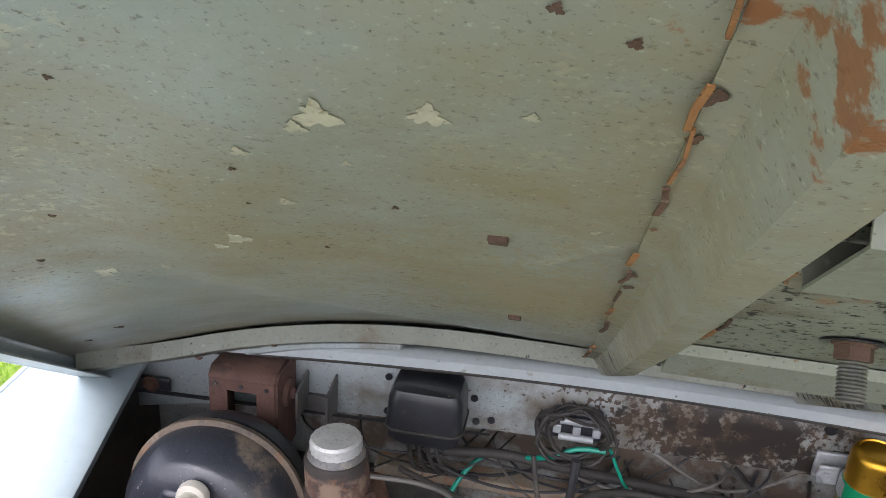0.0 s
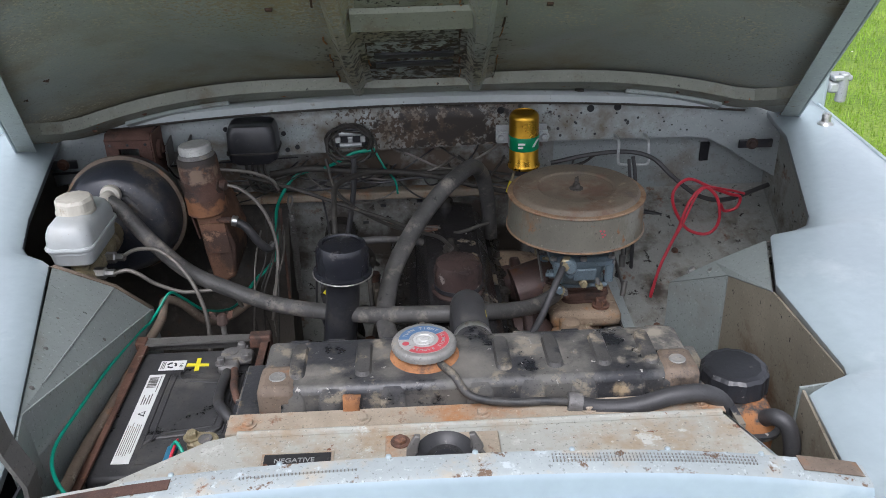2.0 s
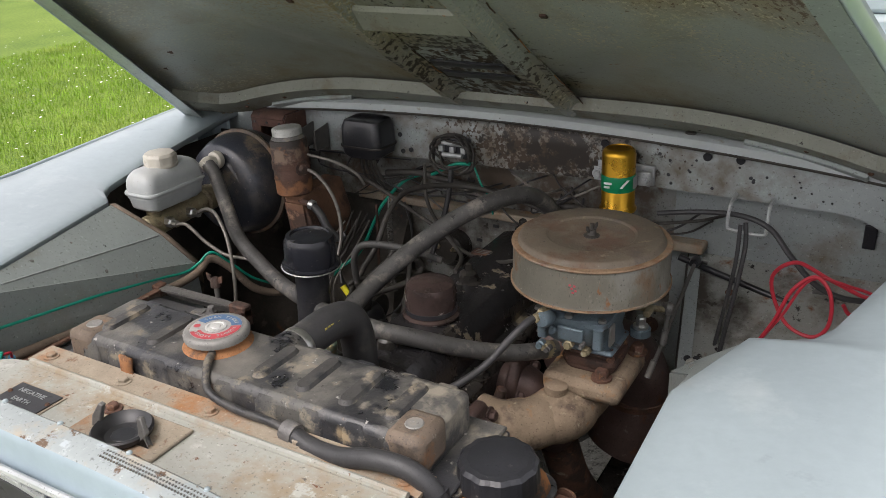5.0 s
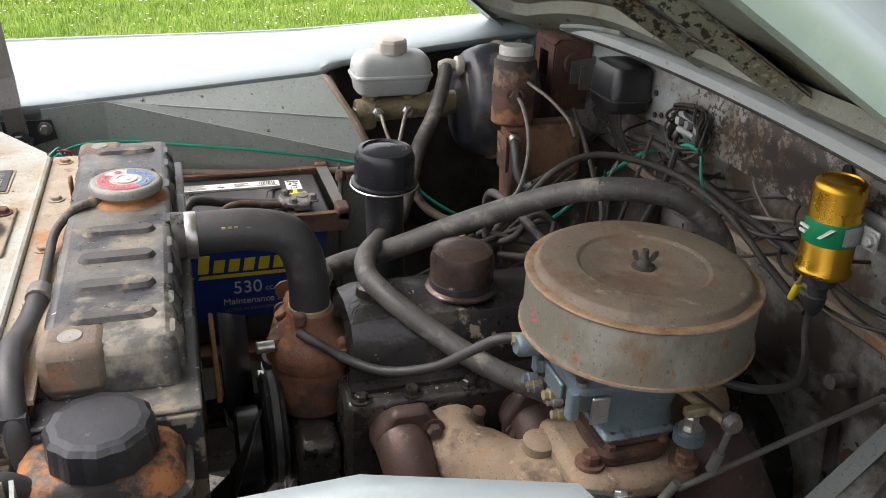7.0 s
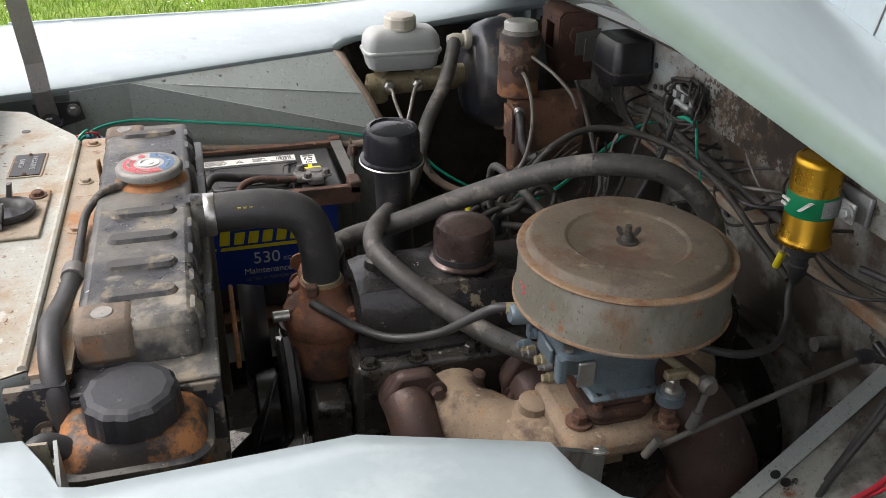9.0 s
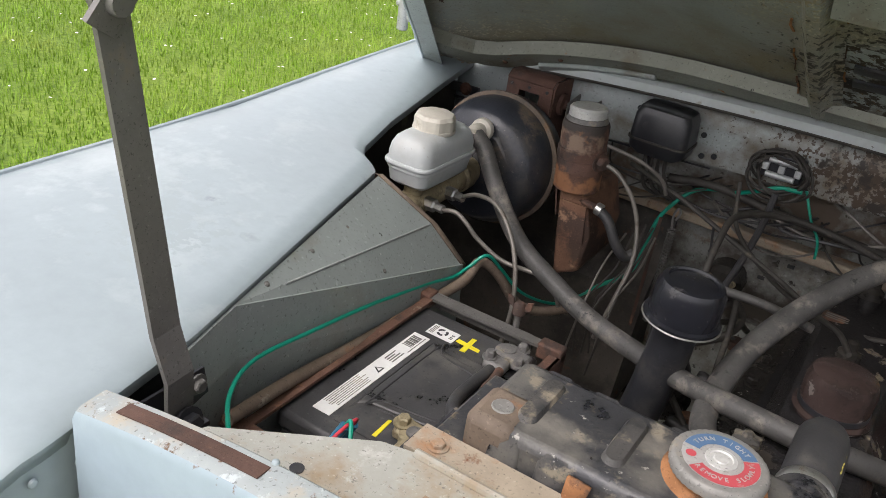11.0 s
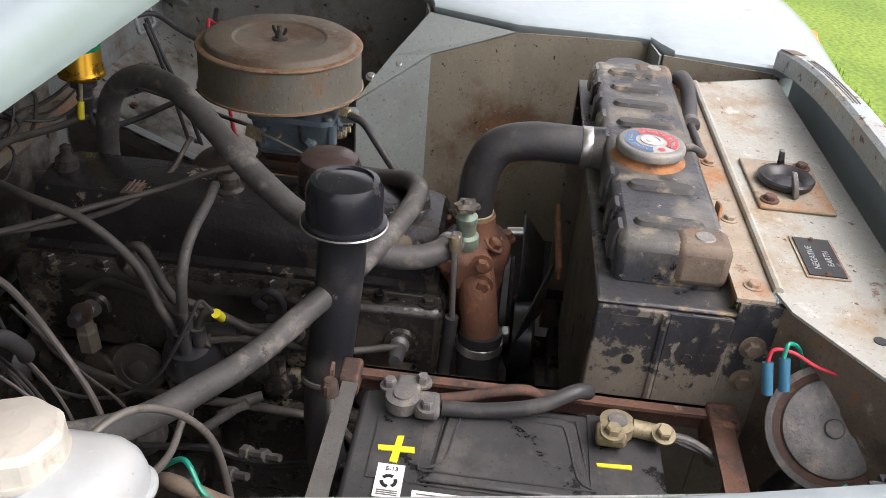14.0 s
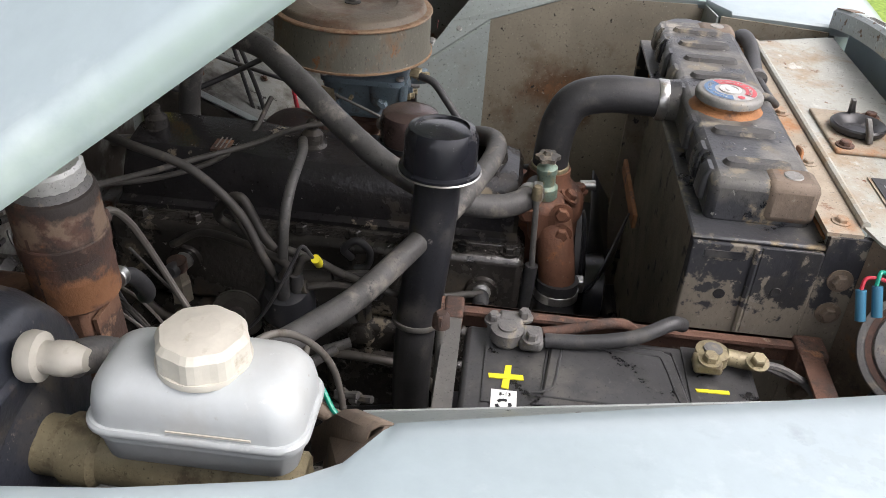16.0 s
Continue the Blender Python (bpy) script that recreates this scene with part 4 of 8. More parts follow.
for marks, material, name in (([(-0.327, 0.85, 0.012), (-0.291, 0.852, 0.01), (-0.533, 0.582, 0.012), (-0.364, 0.817, 0.005), (-0.337, 0.84, 0.006), (-0.409, 0.683, 0.01), (-0.365, 0.75, 0.006), (-0.488, 0.592, 0.008), (-0.424, 0.667, 0.006), (-0.571, 0.594, 0.006), (-0.258, 0.855, 0.004), (-0.229, 0.728, 0.004), (-0.327, 0.803, 0.003)], M_FLAKE, "flaked_patch"), ([(-0.655, 0.308, 0.014), (-0.709, 0.261, 0.01), (-0.541, 0.641, 0.006), (-0.373, 0.798, 0.004), (-0.487, 0.726, 0.005), (-0.408, 0.87, 0.004), (-0.318, 0.742, 0.004), (-0.253, 0.92, 0.006), (-0.233, 0.907, 0.006), (-0.368, 0.659, 0.004), (-0.382, 0.75, 0.003)], M_DARKRUST, "rust_speck")):
    for u, v, r in marks:
        n, r = 26, r * (0.55 if name == "flaked_patch" else 0.3)
        wob = [1 + 0.3 * math.sin(3 * a + 9 * u) + 0.22 * math.sin(7 * a + 20 * v) + rnd.uniform(-0.12, 0.12) for a in [6.283 * i / 26 for i in range(26)]]
        pts = [bpoint(u + r * wob[i] * math.cos(6.283 * i / n), v + 1.4 * r * wob[i] * math.sin(6.283 * i / n), 0) for i in range(n)]
        pts = [p + DW * (belly(p.x, v) - 0.0004) for p in pts]
        part(name, prism(pts, -DW * 0.0002), material, bon, "patch of flaked paint" if name == "flaked_patch" else "rust speck", smooth=False)
part("centre_plate", sheet([[bpoint(-0.15, v, -0.0145), bpoint(0.036, v, -0.0145)] for v in (0.03, 0.2, 0.44)]), M_GRIME, bon, "oil-blackened centre plate", smooth=False)
part("rusty_plate", sheet([[bpoint(-0.145, v, -0.0145), bpoint(0.034, v, -0.0145)] for v in (0.44, 0.6, 0.82)]), M_RUSTPLATE, bon, "rust-streaked mounting plate", smooth=False)
for v, d, lean in ((0.430, 0.022, 0.012), (0.806, 0.036, 0.0)):
    part("cross_bar", sheet([[bpoint(-0.152, v - d, -0.016), bpoint(0.034, v - d, -0.016)], [bpoint(-0.152, v - d + 0.003, -0.036), bpoint(0.034, v - d + 0.003, -0.036)], [bpoint(-0.152, v + d - 0.003, -0.036 + lean), bpoint(0.034, v + d - 0.003, -0.036 + lean)], [bpoint(-0.152, v + d, -0.016), bpoint(0.034, v + d, -0.016)]]), M_LIP, bon, "flaking cross bar", smooth=False, solid=0.002)
for u, v in ((-0.057, 0.655), (-0.057, 0.553)):
    part("mount_hole", lathe([(0.020, 0), (0.020, 0.001)], bpoint(u, v, -0.0158), DW, 20), M_SATINBLACK, bon, "dark clearance hole")
    part("stud_nut", lathe([(0.0115, -0.0265), (0.0120, -0.025), (0.0120, -0.018), (0.0140, -0.017), (0.0140, -0.0155)], bpoint(u, v, 0), DW, 6), M_DARKRUST, bon, "rusty hexagon nut", smooth=False)
    bm = bmesh.new()
    for k in range(11):
        lathe([(0.0078, 0), (0.0092, 0.0011), (0.0078, 0.0022)], bpoint(u, v, -0.026 - 0.0024 * (k + 1)), DW, 14, bm)
    part("threaded_stud", bm, M_LEAD, bon, "threaded steel stud")
for k in range(2):
    part("slot", strip([bpoint(-0.125, 0.19 + 0.05 * k, -0.017), bpoint(0.012, 0.19 + 0.05 * k, -0.017)], 0.022, 0.004, up=DW), M_SATINBLACK, bon, "dark slot")
lipv = []
for i in range(41):
    s = i / 20 - 1
    a = abs(s)
    v = 0.016 + 0.10 * max(0, (a - 0.84) / 0.16) ** 2
    lipv.append([bpoint(XC + half(v, s) * 0.965 * s, v + d, belly(XC + half(v, s) * 0.965 * s, v) + w) for d, w in ((-0.010, -0.004), (0, -0.020), (0.060, -0.022), (0.068, -0.002))])
part("rear_lip", sheet(lipv), M_LIP, bon, "folded rear lip with rivet heads", smooth=False, solid=0.002)
for i in range(14):
    s = -0.85 + 1.7 * i / 13
    rivet(bon, bpoint(XC + half(0.05) * 0.965 * s, 0.052, belly(XC + half(0.05) * s, 0.05) - 0.02), -DW, 0.005, M_RUST)
for u, v in ((-0.274, 0.697), (-0.270, 0.452), (0.15, 0.44)):
    part("clip", box(-0.005, 0.005, -0.005, 0.005, -0.003, 0.002, m=Matrix.Translation(bpoint(u, v, belly(u, v))) @ Matrix.Rotation(-TILT, 4, "X")), M_DARKRUST, bon, "small rusty square clip", smooth=False, bevel=0.001)

# ---- bulkhead ----
def arch(x):
    return 1.062 + 0.040 * max(0, 1 - ((x - XC) / 0.70) ** 2)


bh = thing("bulkhead", (XC, 0.9, 0.5), "grey-blue bulkhead, speckled with dirt and oil", "bulkhead", kind="structure")
xs = [-0.80 + 1.54 * i / 40 for i in range(41)]
low = [(-0.81, 0.93), (-0.70, 0.955), (-0.5, 0.975), (-0.3, 0.984), (0.2, 0.992), (0.53, 0.990), (0.57, 0.978), (0.60, 0.955), (0.745, 0.866)]
part("upper_panel", sheet([[(x, 0.852, arch(x)) for x in xs], [(x, 0.850, lerp(arch(x), piecewise(low, x), 0.5)) for x in xs], [(x, 0.850, piecewise(low, x)) for x in xs], [(x, 0.862, piecewise(low, x) - 0.002) for x in xs], [(x, 0.905, piecewise(low, x) + 0.004) for x in xs]]), M_BULK, bh, "grey-blue upper bulkhead panel", solid=0.002)
part("scuttle_top", sheet([[(x, 0.848, arch(x) + 0.004) for x in xs], [(x, 0.875, arch(x) + 0.016) for x in xs], [(x, 0.93, arch(x) + 0.03) for x in xs], [(x, 0.935, 1.15) for x in xs]]), M_PAINT, bh, "pale blue scuttle top")
part("side_tray", box(0.25, 0.435, -0.20, 0.36, 0.60, 0.604), M_SATINBLACK, bh, "dark splash tray", smooth=False)
part("lower_panel", sheet([[(0.235, 0.905, 1.0), (0.75, 0.905, 1.0)], [(0.235, 0.905, 0.4), (0.75, 0.905, 0.4)]]), M_CLEANBULK, bh, "grey-blue lower bulkhead", smooth=False, solid=0.003)
part("lower_panel", sheet([[(-0.81, 0.905, 1.0), (-0.06, 0.905, 1.0), (0.235, 0.905, 1.0)], [(-0.81, 0.905, 0.4), (-0.06, 0.905, 0.4), (0.235, 0.905, 0.4)]]), M_LOWBULK, bh, "dirty lower bulkhead with shade painted in low down", smooth=False, solid=0.003)
part("ledge", box(-0.46, 0.30, 0.868, 0.904, 0.866, 0.884), M_CREAMRUST, bh, "rust-brown flanged ledge", bevel=0.004)
rail = [-0.69 + 1.295 * i / 26 for i in range(27)]
part("bonnet_rail", sheet([[(x, y, arch(x) + dz) for x in rail] for y, dz in ((0.851, 0.006), (0.824, 0.006), (0.818, 0.002), (0.818, -0.009), (0.824, -0.011), (0.846, -0.011))]), M_RAIL, bh, "bright worn bonnet landing rail", solid=0.002)
part("rail_rubber", tube([(x, 0.821, arch(x) - 0.012) for x in rail[::2]], 0.0045, 8, 3), M_WIREGREY, bh, "dirty rubber edging")
for x in (-0.47, 0.27):
    part("rail_bolt", lathe([(0.010, 0), (0.009, 0.005), (0.005, 0.006)], (x, 0.834, arch(x) + 0.006), (0, 0, 1), 14), M_WIREGREY, bh, "black rubber buffer")
part("edge_slot", box(0.552, 0.572, 0.899, 0.904, 0.915, 0.958), M_SATINBLACK, bh, "black rectangular slot plate", bevel=0.002)
for x, z in ((0.298, 1.059), (0.353, 1.060), (0.115, 1.062)):
    part("hole", lathe([(0.0075, 0), (0.0075, 0.002)], (x, 0.8485, z), (0, -1, 0), 16), M_SATINBLACK, bh, "dark drilled hole")
rnd = random.Random(11)
for k in range(26):
    x, z = rnd.uniform(0.2, 0.58), rnd.uniform(1.0, 1.055)
    part("pit", lathe([(rnd.uniform(0.0015, 0.0035), 0), (0.001, 0.001)], (x, 0.8488, z), (0, -1, 0), 7), M_SATINBLACK, bh)
for x, z in ((-0.44, 1.043), (-0.325, 1.03), (-0.30, 1.0), (-0.44, 0.99), (-0.32, 0.995)):
    part("hole", lathe([(0.005, 0), (0.005, 0.002)], (x, 0.8485, z), (0, -1, 0), 12), M_SATINBLACK, bh)
for s, x in ((-1, -0.775), (1, 0.63)):
    br = part("wing_bracket", box(x - 0.035, x + 0.035, 0.80 if s > 0 else 0.828, 0.806 if s > 0 else 0.834, 0.978, 0.996), M_SATINBLACK, bh, "dark strap with a rusty bolt", bevel=0.002)
    bolt(br, (x - s * 0.008, 0.80 if s > 0 else 0.828, 0.988), (0, -1, 0), 0.008, 0.007, M_RUST)
part("side_pad", prism([(-0.80, 0.8465, 0.965), (-0.30, 0.8465, 0.980), (-0.30, 0.8465, 0.978), (-0.80, 0.8465, 0.960)], (0, -0.003, 0)), M_SATINBLACK, bh, smooth=False)
FW = [Vector((0.354, 0.50, 0.629)).lerp(Vector((0.268, 0.90, 0.859)), k / 8) for k in range(9)]
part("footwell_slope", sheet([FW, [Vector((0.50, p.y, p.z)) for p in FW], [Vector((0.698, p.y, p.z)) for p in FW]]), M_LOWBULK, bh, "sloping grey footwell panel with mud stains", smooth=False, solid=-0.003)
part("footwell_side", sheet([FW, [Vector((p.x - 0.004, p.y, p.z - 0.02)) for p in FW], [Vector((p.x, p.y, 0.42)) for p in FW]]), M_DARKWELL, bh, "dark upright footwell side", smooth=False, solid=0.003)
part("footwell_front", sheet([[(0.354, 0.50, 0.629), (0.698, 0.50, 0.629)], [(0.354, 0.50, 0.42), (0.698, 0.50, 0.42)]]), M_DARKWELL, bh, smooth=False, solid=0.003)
part("footwell_flange", strip([p + Vector((0.012, 0, 0.0045)) for p in FW], 0.022, 0.002), M_BULK, bh, "pale lapped seam flange", smooth=False)
for k, (a, c) in enumerate(((0.5, 0.016), (0.5, 0.03), (0.22, 0.014), (0.80, 0.016))):
    p = FW[0].lerp(FW[8], a) + Vector((c, 0.004 * k, 0.006))
    part("flange_hole", lathe([(0.006, 0), (0.006, 0.0006)], p, (0, -0.5, 0.866), 14), M_SATINBLACK, bh, "dark oval hole")
for p in ((0.40, 0.60, 0.690), (0.47, 0.75, 0.777), (0.60, 0.66, 0.725), (0.36, 0.83, 0.823)):
    bolt(bh, p, (0, -0.5, 0.866), 0.0048, 0.005, M_RUST)
for x, z in ((-0.215, 0.842), (-0.135, 0.838), (-0.055, 0.846), (-0.03, 0.846), (-0.175, 0.800)):
    part("dash_hole", box(x - 0.006, x + 0.006, 0.9005, 0.9035, z - 0.003, z + 0.003), M_SATINBLACK, bh, "small dark slot", smooth=False)
part("relay_stud", rod((0.155, 0.905, 0.783), (0.155, 0.868, 0.786), 0.010, 14), M_LEAD, bh, "dull steel stub on the bulkhead")
part("rust_bloom", lathe([(0.016, 0), (0.013, 0.002), (0.005, 0.003)], (0.21, 0.878, 0.70), (0, -1, 0.1), 12), M_DARKRUST, bh)
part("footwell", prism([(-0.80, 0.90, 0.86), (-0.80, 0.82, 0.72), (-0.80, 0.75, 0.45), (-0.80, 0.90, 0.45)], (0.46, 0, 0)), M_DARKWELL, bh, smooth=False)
part("tunnel", prism([(-0.20, 0.90, 0.72), (0.16, 0.90, 0.72), (0.20, 0.90, 0.45), (-0.24, 0.90, 0.45)], (0, -0.02, 0)), M_LOWBULK, bh, smooth=False)

# vent panel, windscreen and doors behind the bonnet
vp = thing("windscreen_panel", (XC, 0.95, 1.1), "pale blue panel with two closed vent flaps under the windscreen", "panel")
part("panel", box(-0.87, 0.75, 0.936, 0.97, 1.06, 1.29), M_PAINT, vp, bevel=0.01)
for x0, x1 in ((-0.788, -0.105), (-0.015, 0.668)):
    fl = part("vent_flap", box(x0, x1, 0.9305, 0.937, 1.125, 1.262), M_PAINT, vp, "closed vent flap with rounded corners", bevel=0.003)
    ring = []
    for cx, cz, a0 in ((x1 - 0.03, 1.232, 0), (x0 + 0.03, 1.232, 90), (x0 + 0.03, 1.150, 180), (x1 - 0.03, 1.150, 270)):
        ring += [(cx + 0.034 * math.cos(radians(a0 + a)), 0.931, cz + 0.034 * math.sin(radians(a0 + a))) for a in (0, 30, 60, 90)]
    if x0 < -0.5:
        part("flap_seal", tube(ring + ring[:1], 0.0042, 8, 2), M_RUBBER, fl, "black rubber seal")
    a, d = (0.012, 1) if x0 > -0.5 else (-0.70, 1)
    part("pressed_mark", tube([(a, 0.9303, 1.162), (a + 0.018, 0.9303, 1.158), (a + 0.034, 0.9303, 1.166), (a + 0.044, 0.9303, 1.205), (a + 0.050, 0.9303, 1.245)], 0.0016, 6), M_STAY, fl, "thin dark pressed line")
part("scuttle_gap", strip([(0.085, 0.928, 1.113), (0.13, 0.926, 1.111), (0.30, 0.92, 1.104)], 0.004, 0.008), M_SATINBLACK, vp, "dark gap above the scuttle", smooth=False)
part("windscreen_frame", box(-0.86, 0.74, 0.95, 0.985, 1.29, 1.33), M_PAINT, vp, bevel=0.008)
part("windscreen_glass", box(-0.82, 0.70, 0.965, 0.971, 1.33, 1.70), M_GLASS, vp, "dark windscreen glass", smooth=False)
part("screen_top", box(-0.86, 0.74, 0.95, 0.985, 1.70, 1.74), M_PAINT, vp, bevel=0.008)
for x in (-0.85, 0.73):
    part("screen_pillar", box(x - 0.02, x + 0.02, 0.95, 0.985, 1.33, 1.70), M_PAINT, vp, bevel=0.008)
for s, x in ((-1, -0.90), (1, 0.775)):
    d = thing("door", (x, 1.3, 0.5), "pale blue front door with galvanised hinges", "door", "front doors")
    part("door_skin", box(x - 0.02, x + 0.02, 0.90, 1.75, 0.45, 1.22), M_PAINT, d, bevel=0.012)
    part("pillar", box(x - 0.028 - 0.02 * s, x + 0.028 - 0.02 * s, 0.84, 0.905, 0.45, 1.20), M_PAINT, d, bevel=0.012)
    for z in (1.085, 0.70):
        h = part("hinge", box(x + s * 0.018 - 0.012, x + s * 0.018 + 0.012, 0.84, 0.90, z - 0.012, z + 0.012), M_GALV, d, "dull galvanised door hinge", bevel=0.006)
        part("hinge_pin", rod((x + s * 0.035, 0.845, z - 0.03), (x + s * 0.035, 0.845, z + 0.03), 0.011, 14), M_GALV, h, bevel=0.003)
        part("hinge_arm", box(x + s * 0.03 - 0.02, x + s * 0.03 + 0.02, 0.835, 0.875, z + 0.014, z + 0.026), M_GALV, h, bevel=0.004)
tub = thing("vehicle_body", (XC, 1.8, 0.4), "pale blue body tub behind the doors", "vehicle body")
part("tub", box(-0.88, 0.76, 1.3, 3.2, 0.45, 1.2), M_PAINT, tub, bevel=0.03)
part("cab_floor", box(-0.85, 0.73, 0.98, 1.3, 0.45, 0.8), M_SATINBLACK, tub)

# ---- front panel and grille ----
fp = thing("nose_panel", (XC, -0.23, 0.5), "pale blue radiator panel with a worn, rust-edged top flange", "radiator panel")


def crest(x):
    return 1.034 + 0.038 * max(0, 1 - abs((x - XC) / 0.41) ** 2.6)


pxs = [XC - 0.41 + 0.82 * i / 24 for i in range(25)]
OPEN_L, OPEN_R, OPEN_T, OPEN_B = -0.33, 0.205, 0.95, 0.62
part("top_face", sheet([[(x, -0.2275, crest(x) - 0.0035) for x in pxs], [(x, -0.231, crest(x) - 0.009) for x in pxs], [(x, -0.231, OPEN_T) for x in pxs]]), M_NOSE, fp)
part("top_flange", sheet([[(x, -0.196, crest(x) - 0.03) for x in pxs], [(x, -0.196, crest(x) - 0.004) for x in pxs], [(x, -0.201, crest(x) + 0.001) for x in pxs], [(x, -0.2235, crest(x) - 0.001) for x in pxs], [(x, -0.2275, crest(x) - 0.0035) for x in pxs]]), M_NOSETOP, fp, "scuffed top flange, chipped to bare metal")
part("side_face", box(XC - 0.41, -0.335, -0.231, -0.227, 0.5, OPEN_T), M_PAINT, fp, smooth=False)
part("side_face", box(-0.272, -0.232, -0.231, -0.227, OPEN_B, OPEN_T), M_PAINT, fp, smooth=False)
part("side_face", box(0.150, XC + 0.41, -0.231, -0.227, 0.5, OPEN_T), M_PAINT, fp, smooth=False)
part("bottom_face", box(-0.335, 0.150, -0.231, -0.227, 0.5, OPEN_B), M_PAINT, fp, smooth=False)
for sx, x in ((1, -0.232), (-1, 0.150)):
    for sz, z in ((1, OPEN_B), (-1, OPEN_T)):
        fil = [(x, -0.231, z)] + [(x + sx * 0.11 * (1 - math.cos(radians(a))), -0.231, z + sz * 0.11 * (1 - math.sin(radians(a)))) for a in range(0, 91, 10)]
        part("corner_web", prism(fil, (0, 0.004, 0)), M_PAINT, fp, smooth=False)
part("worn_edge", strip([(x, -0.212, crest(x) + 0.0008) for x in pxs[1:6]], 0.013, 0.0010), M_DARKRUST, fp, "bare worn edge")
part("rusty_corner", strip([(x, -0.208, crest(x) + 0.0010) for x in (0.285, 0.30, 0.315, 0.327, 0.337, 0.345)], 0.020, 0.0010), M_RUSTSTRAP, fp, "rust-eaten corner of the flange", smooth=False)
for x0, x1, rows in ((-0.235, -0.125, 1), (0.05, 0.245, 3)):
    bm = bmesh.new()
    for k in range(rows):
        for i in range(int((x1 - x0) / 0.0034)):
            x = x0 + 0.0034 * i
            y = -0.2215 + 0.0042 * k
            box(x, x + 0.0010, y + 0.006, y + 0.0078, crest(x) - 0.0008, crest(x) + 0.0012, bm)
    tagged(part("perforation", bm, M_STAY, fp, "rows of fine stamped slots", smooth=False), kind="stuff")
for x in (-0.30, -0.20, -0.10, -0.02, 0.07, 0.16, 0.25):
    rivet(fp, (x, -0.2, crest(x) + 0.001), (0, 0, 1), 0.003, M_PAINT)

gr = thing("wire_grille", (XC, -0.24, 0.62), "galvanised woven wire grille in a rounded frame", "grille")
outline = [(-0.262, 1.034), (0.135, 1.034), (0.142, 1.026), (0.142, 0.972), (0.150, 0.960), (0.212, 0.958), (0.222, 0.948), (0.222, 0.64), (0.212, 0.63), (-0.335, 0.63), (-0.345, 0.64), (-0.345, 0.948), (-0.335, 0.958), (-0.277, 0.960), (-0.27, 0.972), (-0.27, 1.026), (-0.262, 1.034)]
part("frame", tube([(x, -0.240, z) for x, z in outline], 0.0042, 8, 2), M_GALV, gr, "pale round wire frame")
k = 0
x = -0.335
while x < 0.215:
    zt = 1.034 if -0.262 < x < 0.135 else 0.957
    pts = [(x, -0.2415 + 0.0016 * (-1) ** (k + i), 0.632 + (zt - 0.632) * i / 14) for i in range(15)]
    part("wire", tube(pts, 0.0021, 6, 1), M_GALV, gr)
    x += 0.0275
    k += 1
z, k = 1.008, 0
while z > 0.64:
    a, b = (-0.268, 0.140) if z > 0.958 else (-0.343, 0.220)
    pts = [(lerp(a, b, i / 18), -0.2415 - 0.0016 * (-1) ** (k + i), z) for i in range(19)]
    part("wire", tube(pts, 0.0021, 6, 1), M_GALV, gr)
    z -= 0.0265
    k += 1
bd = thing("oval_badge", (-0.063, -0.25, 0.94), "dark oval badge with a silver rim and worn silver marks", "badge")


def oval(rx, rz, y, depth, material, name, parent, label=""):
    return part(name, prism([(-0.063 + rx * math.cos(t), y, 0.992 + rz * math.sin(t)) for t in [2 * math.pi * i / 40 for i in range(40)]], (0, depth, 0)), material, parent, label)


oval(0.101, 0.041, -0.2445, 0.004, M_GALV, "rim", bd, "silver rim")
oval(0.095, 0.036, -0.2460, 0.004, M_DARKPLATE, "face", bd, "dark painted face")
for x0, x1, z0, z1 in ((-0.126, -0.070, 1.002, 1.016), (-0.058, -0.01, 0.966, 0.980)):
    n = 4
    for i in range(n):
        a, b = lerp(x0, x1, i / n), lerp(x0, x1, (i + 0.72) / n)
        part("mark", prism([(a, -0.2462, z0), (b, -0.2462, z0), (b + 0.004, -0.2462, z1), (a + 0.004, -0.2462, z1)], (0, -0.001, 0)), M_GALV, bd, smooth=False)
part("mark", strip([(-0.02, -0.2466, 1.000), (-0.066, -0.2466, 0.992), (-0.058, -0.2466, 0.988), (-0.105, -0.2466, 0.980)], 0.004, 0.001, up=(0, -1, 0)), M_GALV, bd, smooth=False)
for x in (-0.138, 0.012):
    part("screw", lathe([(0.005, 0), (0.004, 0.002)], (x, -0.246, 0.992), (0, -1, 0), 12), M_RUST, bd, "rusty screw")

ap = thing("front_apron", (XC, -0.33, 0.5), "pale blue rounded front apron below the grille", "apron")
part("cover", sheet([[(x, -0.232, 0.60) for x in (-0.46, -0.06, 0.34)]] + [[(x, -0.28 - 0.10 * math.sin(radians(a)), 0.52 + 0.085 * math.cos(radians(a))) for x in (-0.46, -0.06, 0.34)] for a in range(0, 91, 15)] + [[(x, -0.38, 0.44) for x in (-0.46, -0.06, 0.34)]]), M_PAINT, ap, solid=-0.003)
for x in (-0.41, 0.29):
    rivet(ap, (x, -0.30, 0.604), (0, 0, 1), 0.008)
bu = thing("front_bumper", (XC, -0.5, 0.42), "dull galvanised steel bumper with bolts", "bumper")
part("beam", box(-0.88, 0.76, -0.56, -0.46, 0.42, 0.54), M_GALV, bu, bevel=0.01)
for x in (-0.44, 0.32):
    part("bracket", box(x - 0.06, x + 0.06, -0.47, -0.36, 0.47, 0.515), M_GALV, bu, bevel=0.004)
    for dy in (-0.44, -0.39):
        bolt(bu, (x, dy, 0.515), (0, 0, 1), 0.013, 0.012, M_RUST)

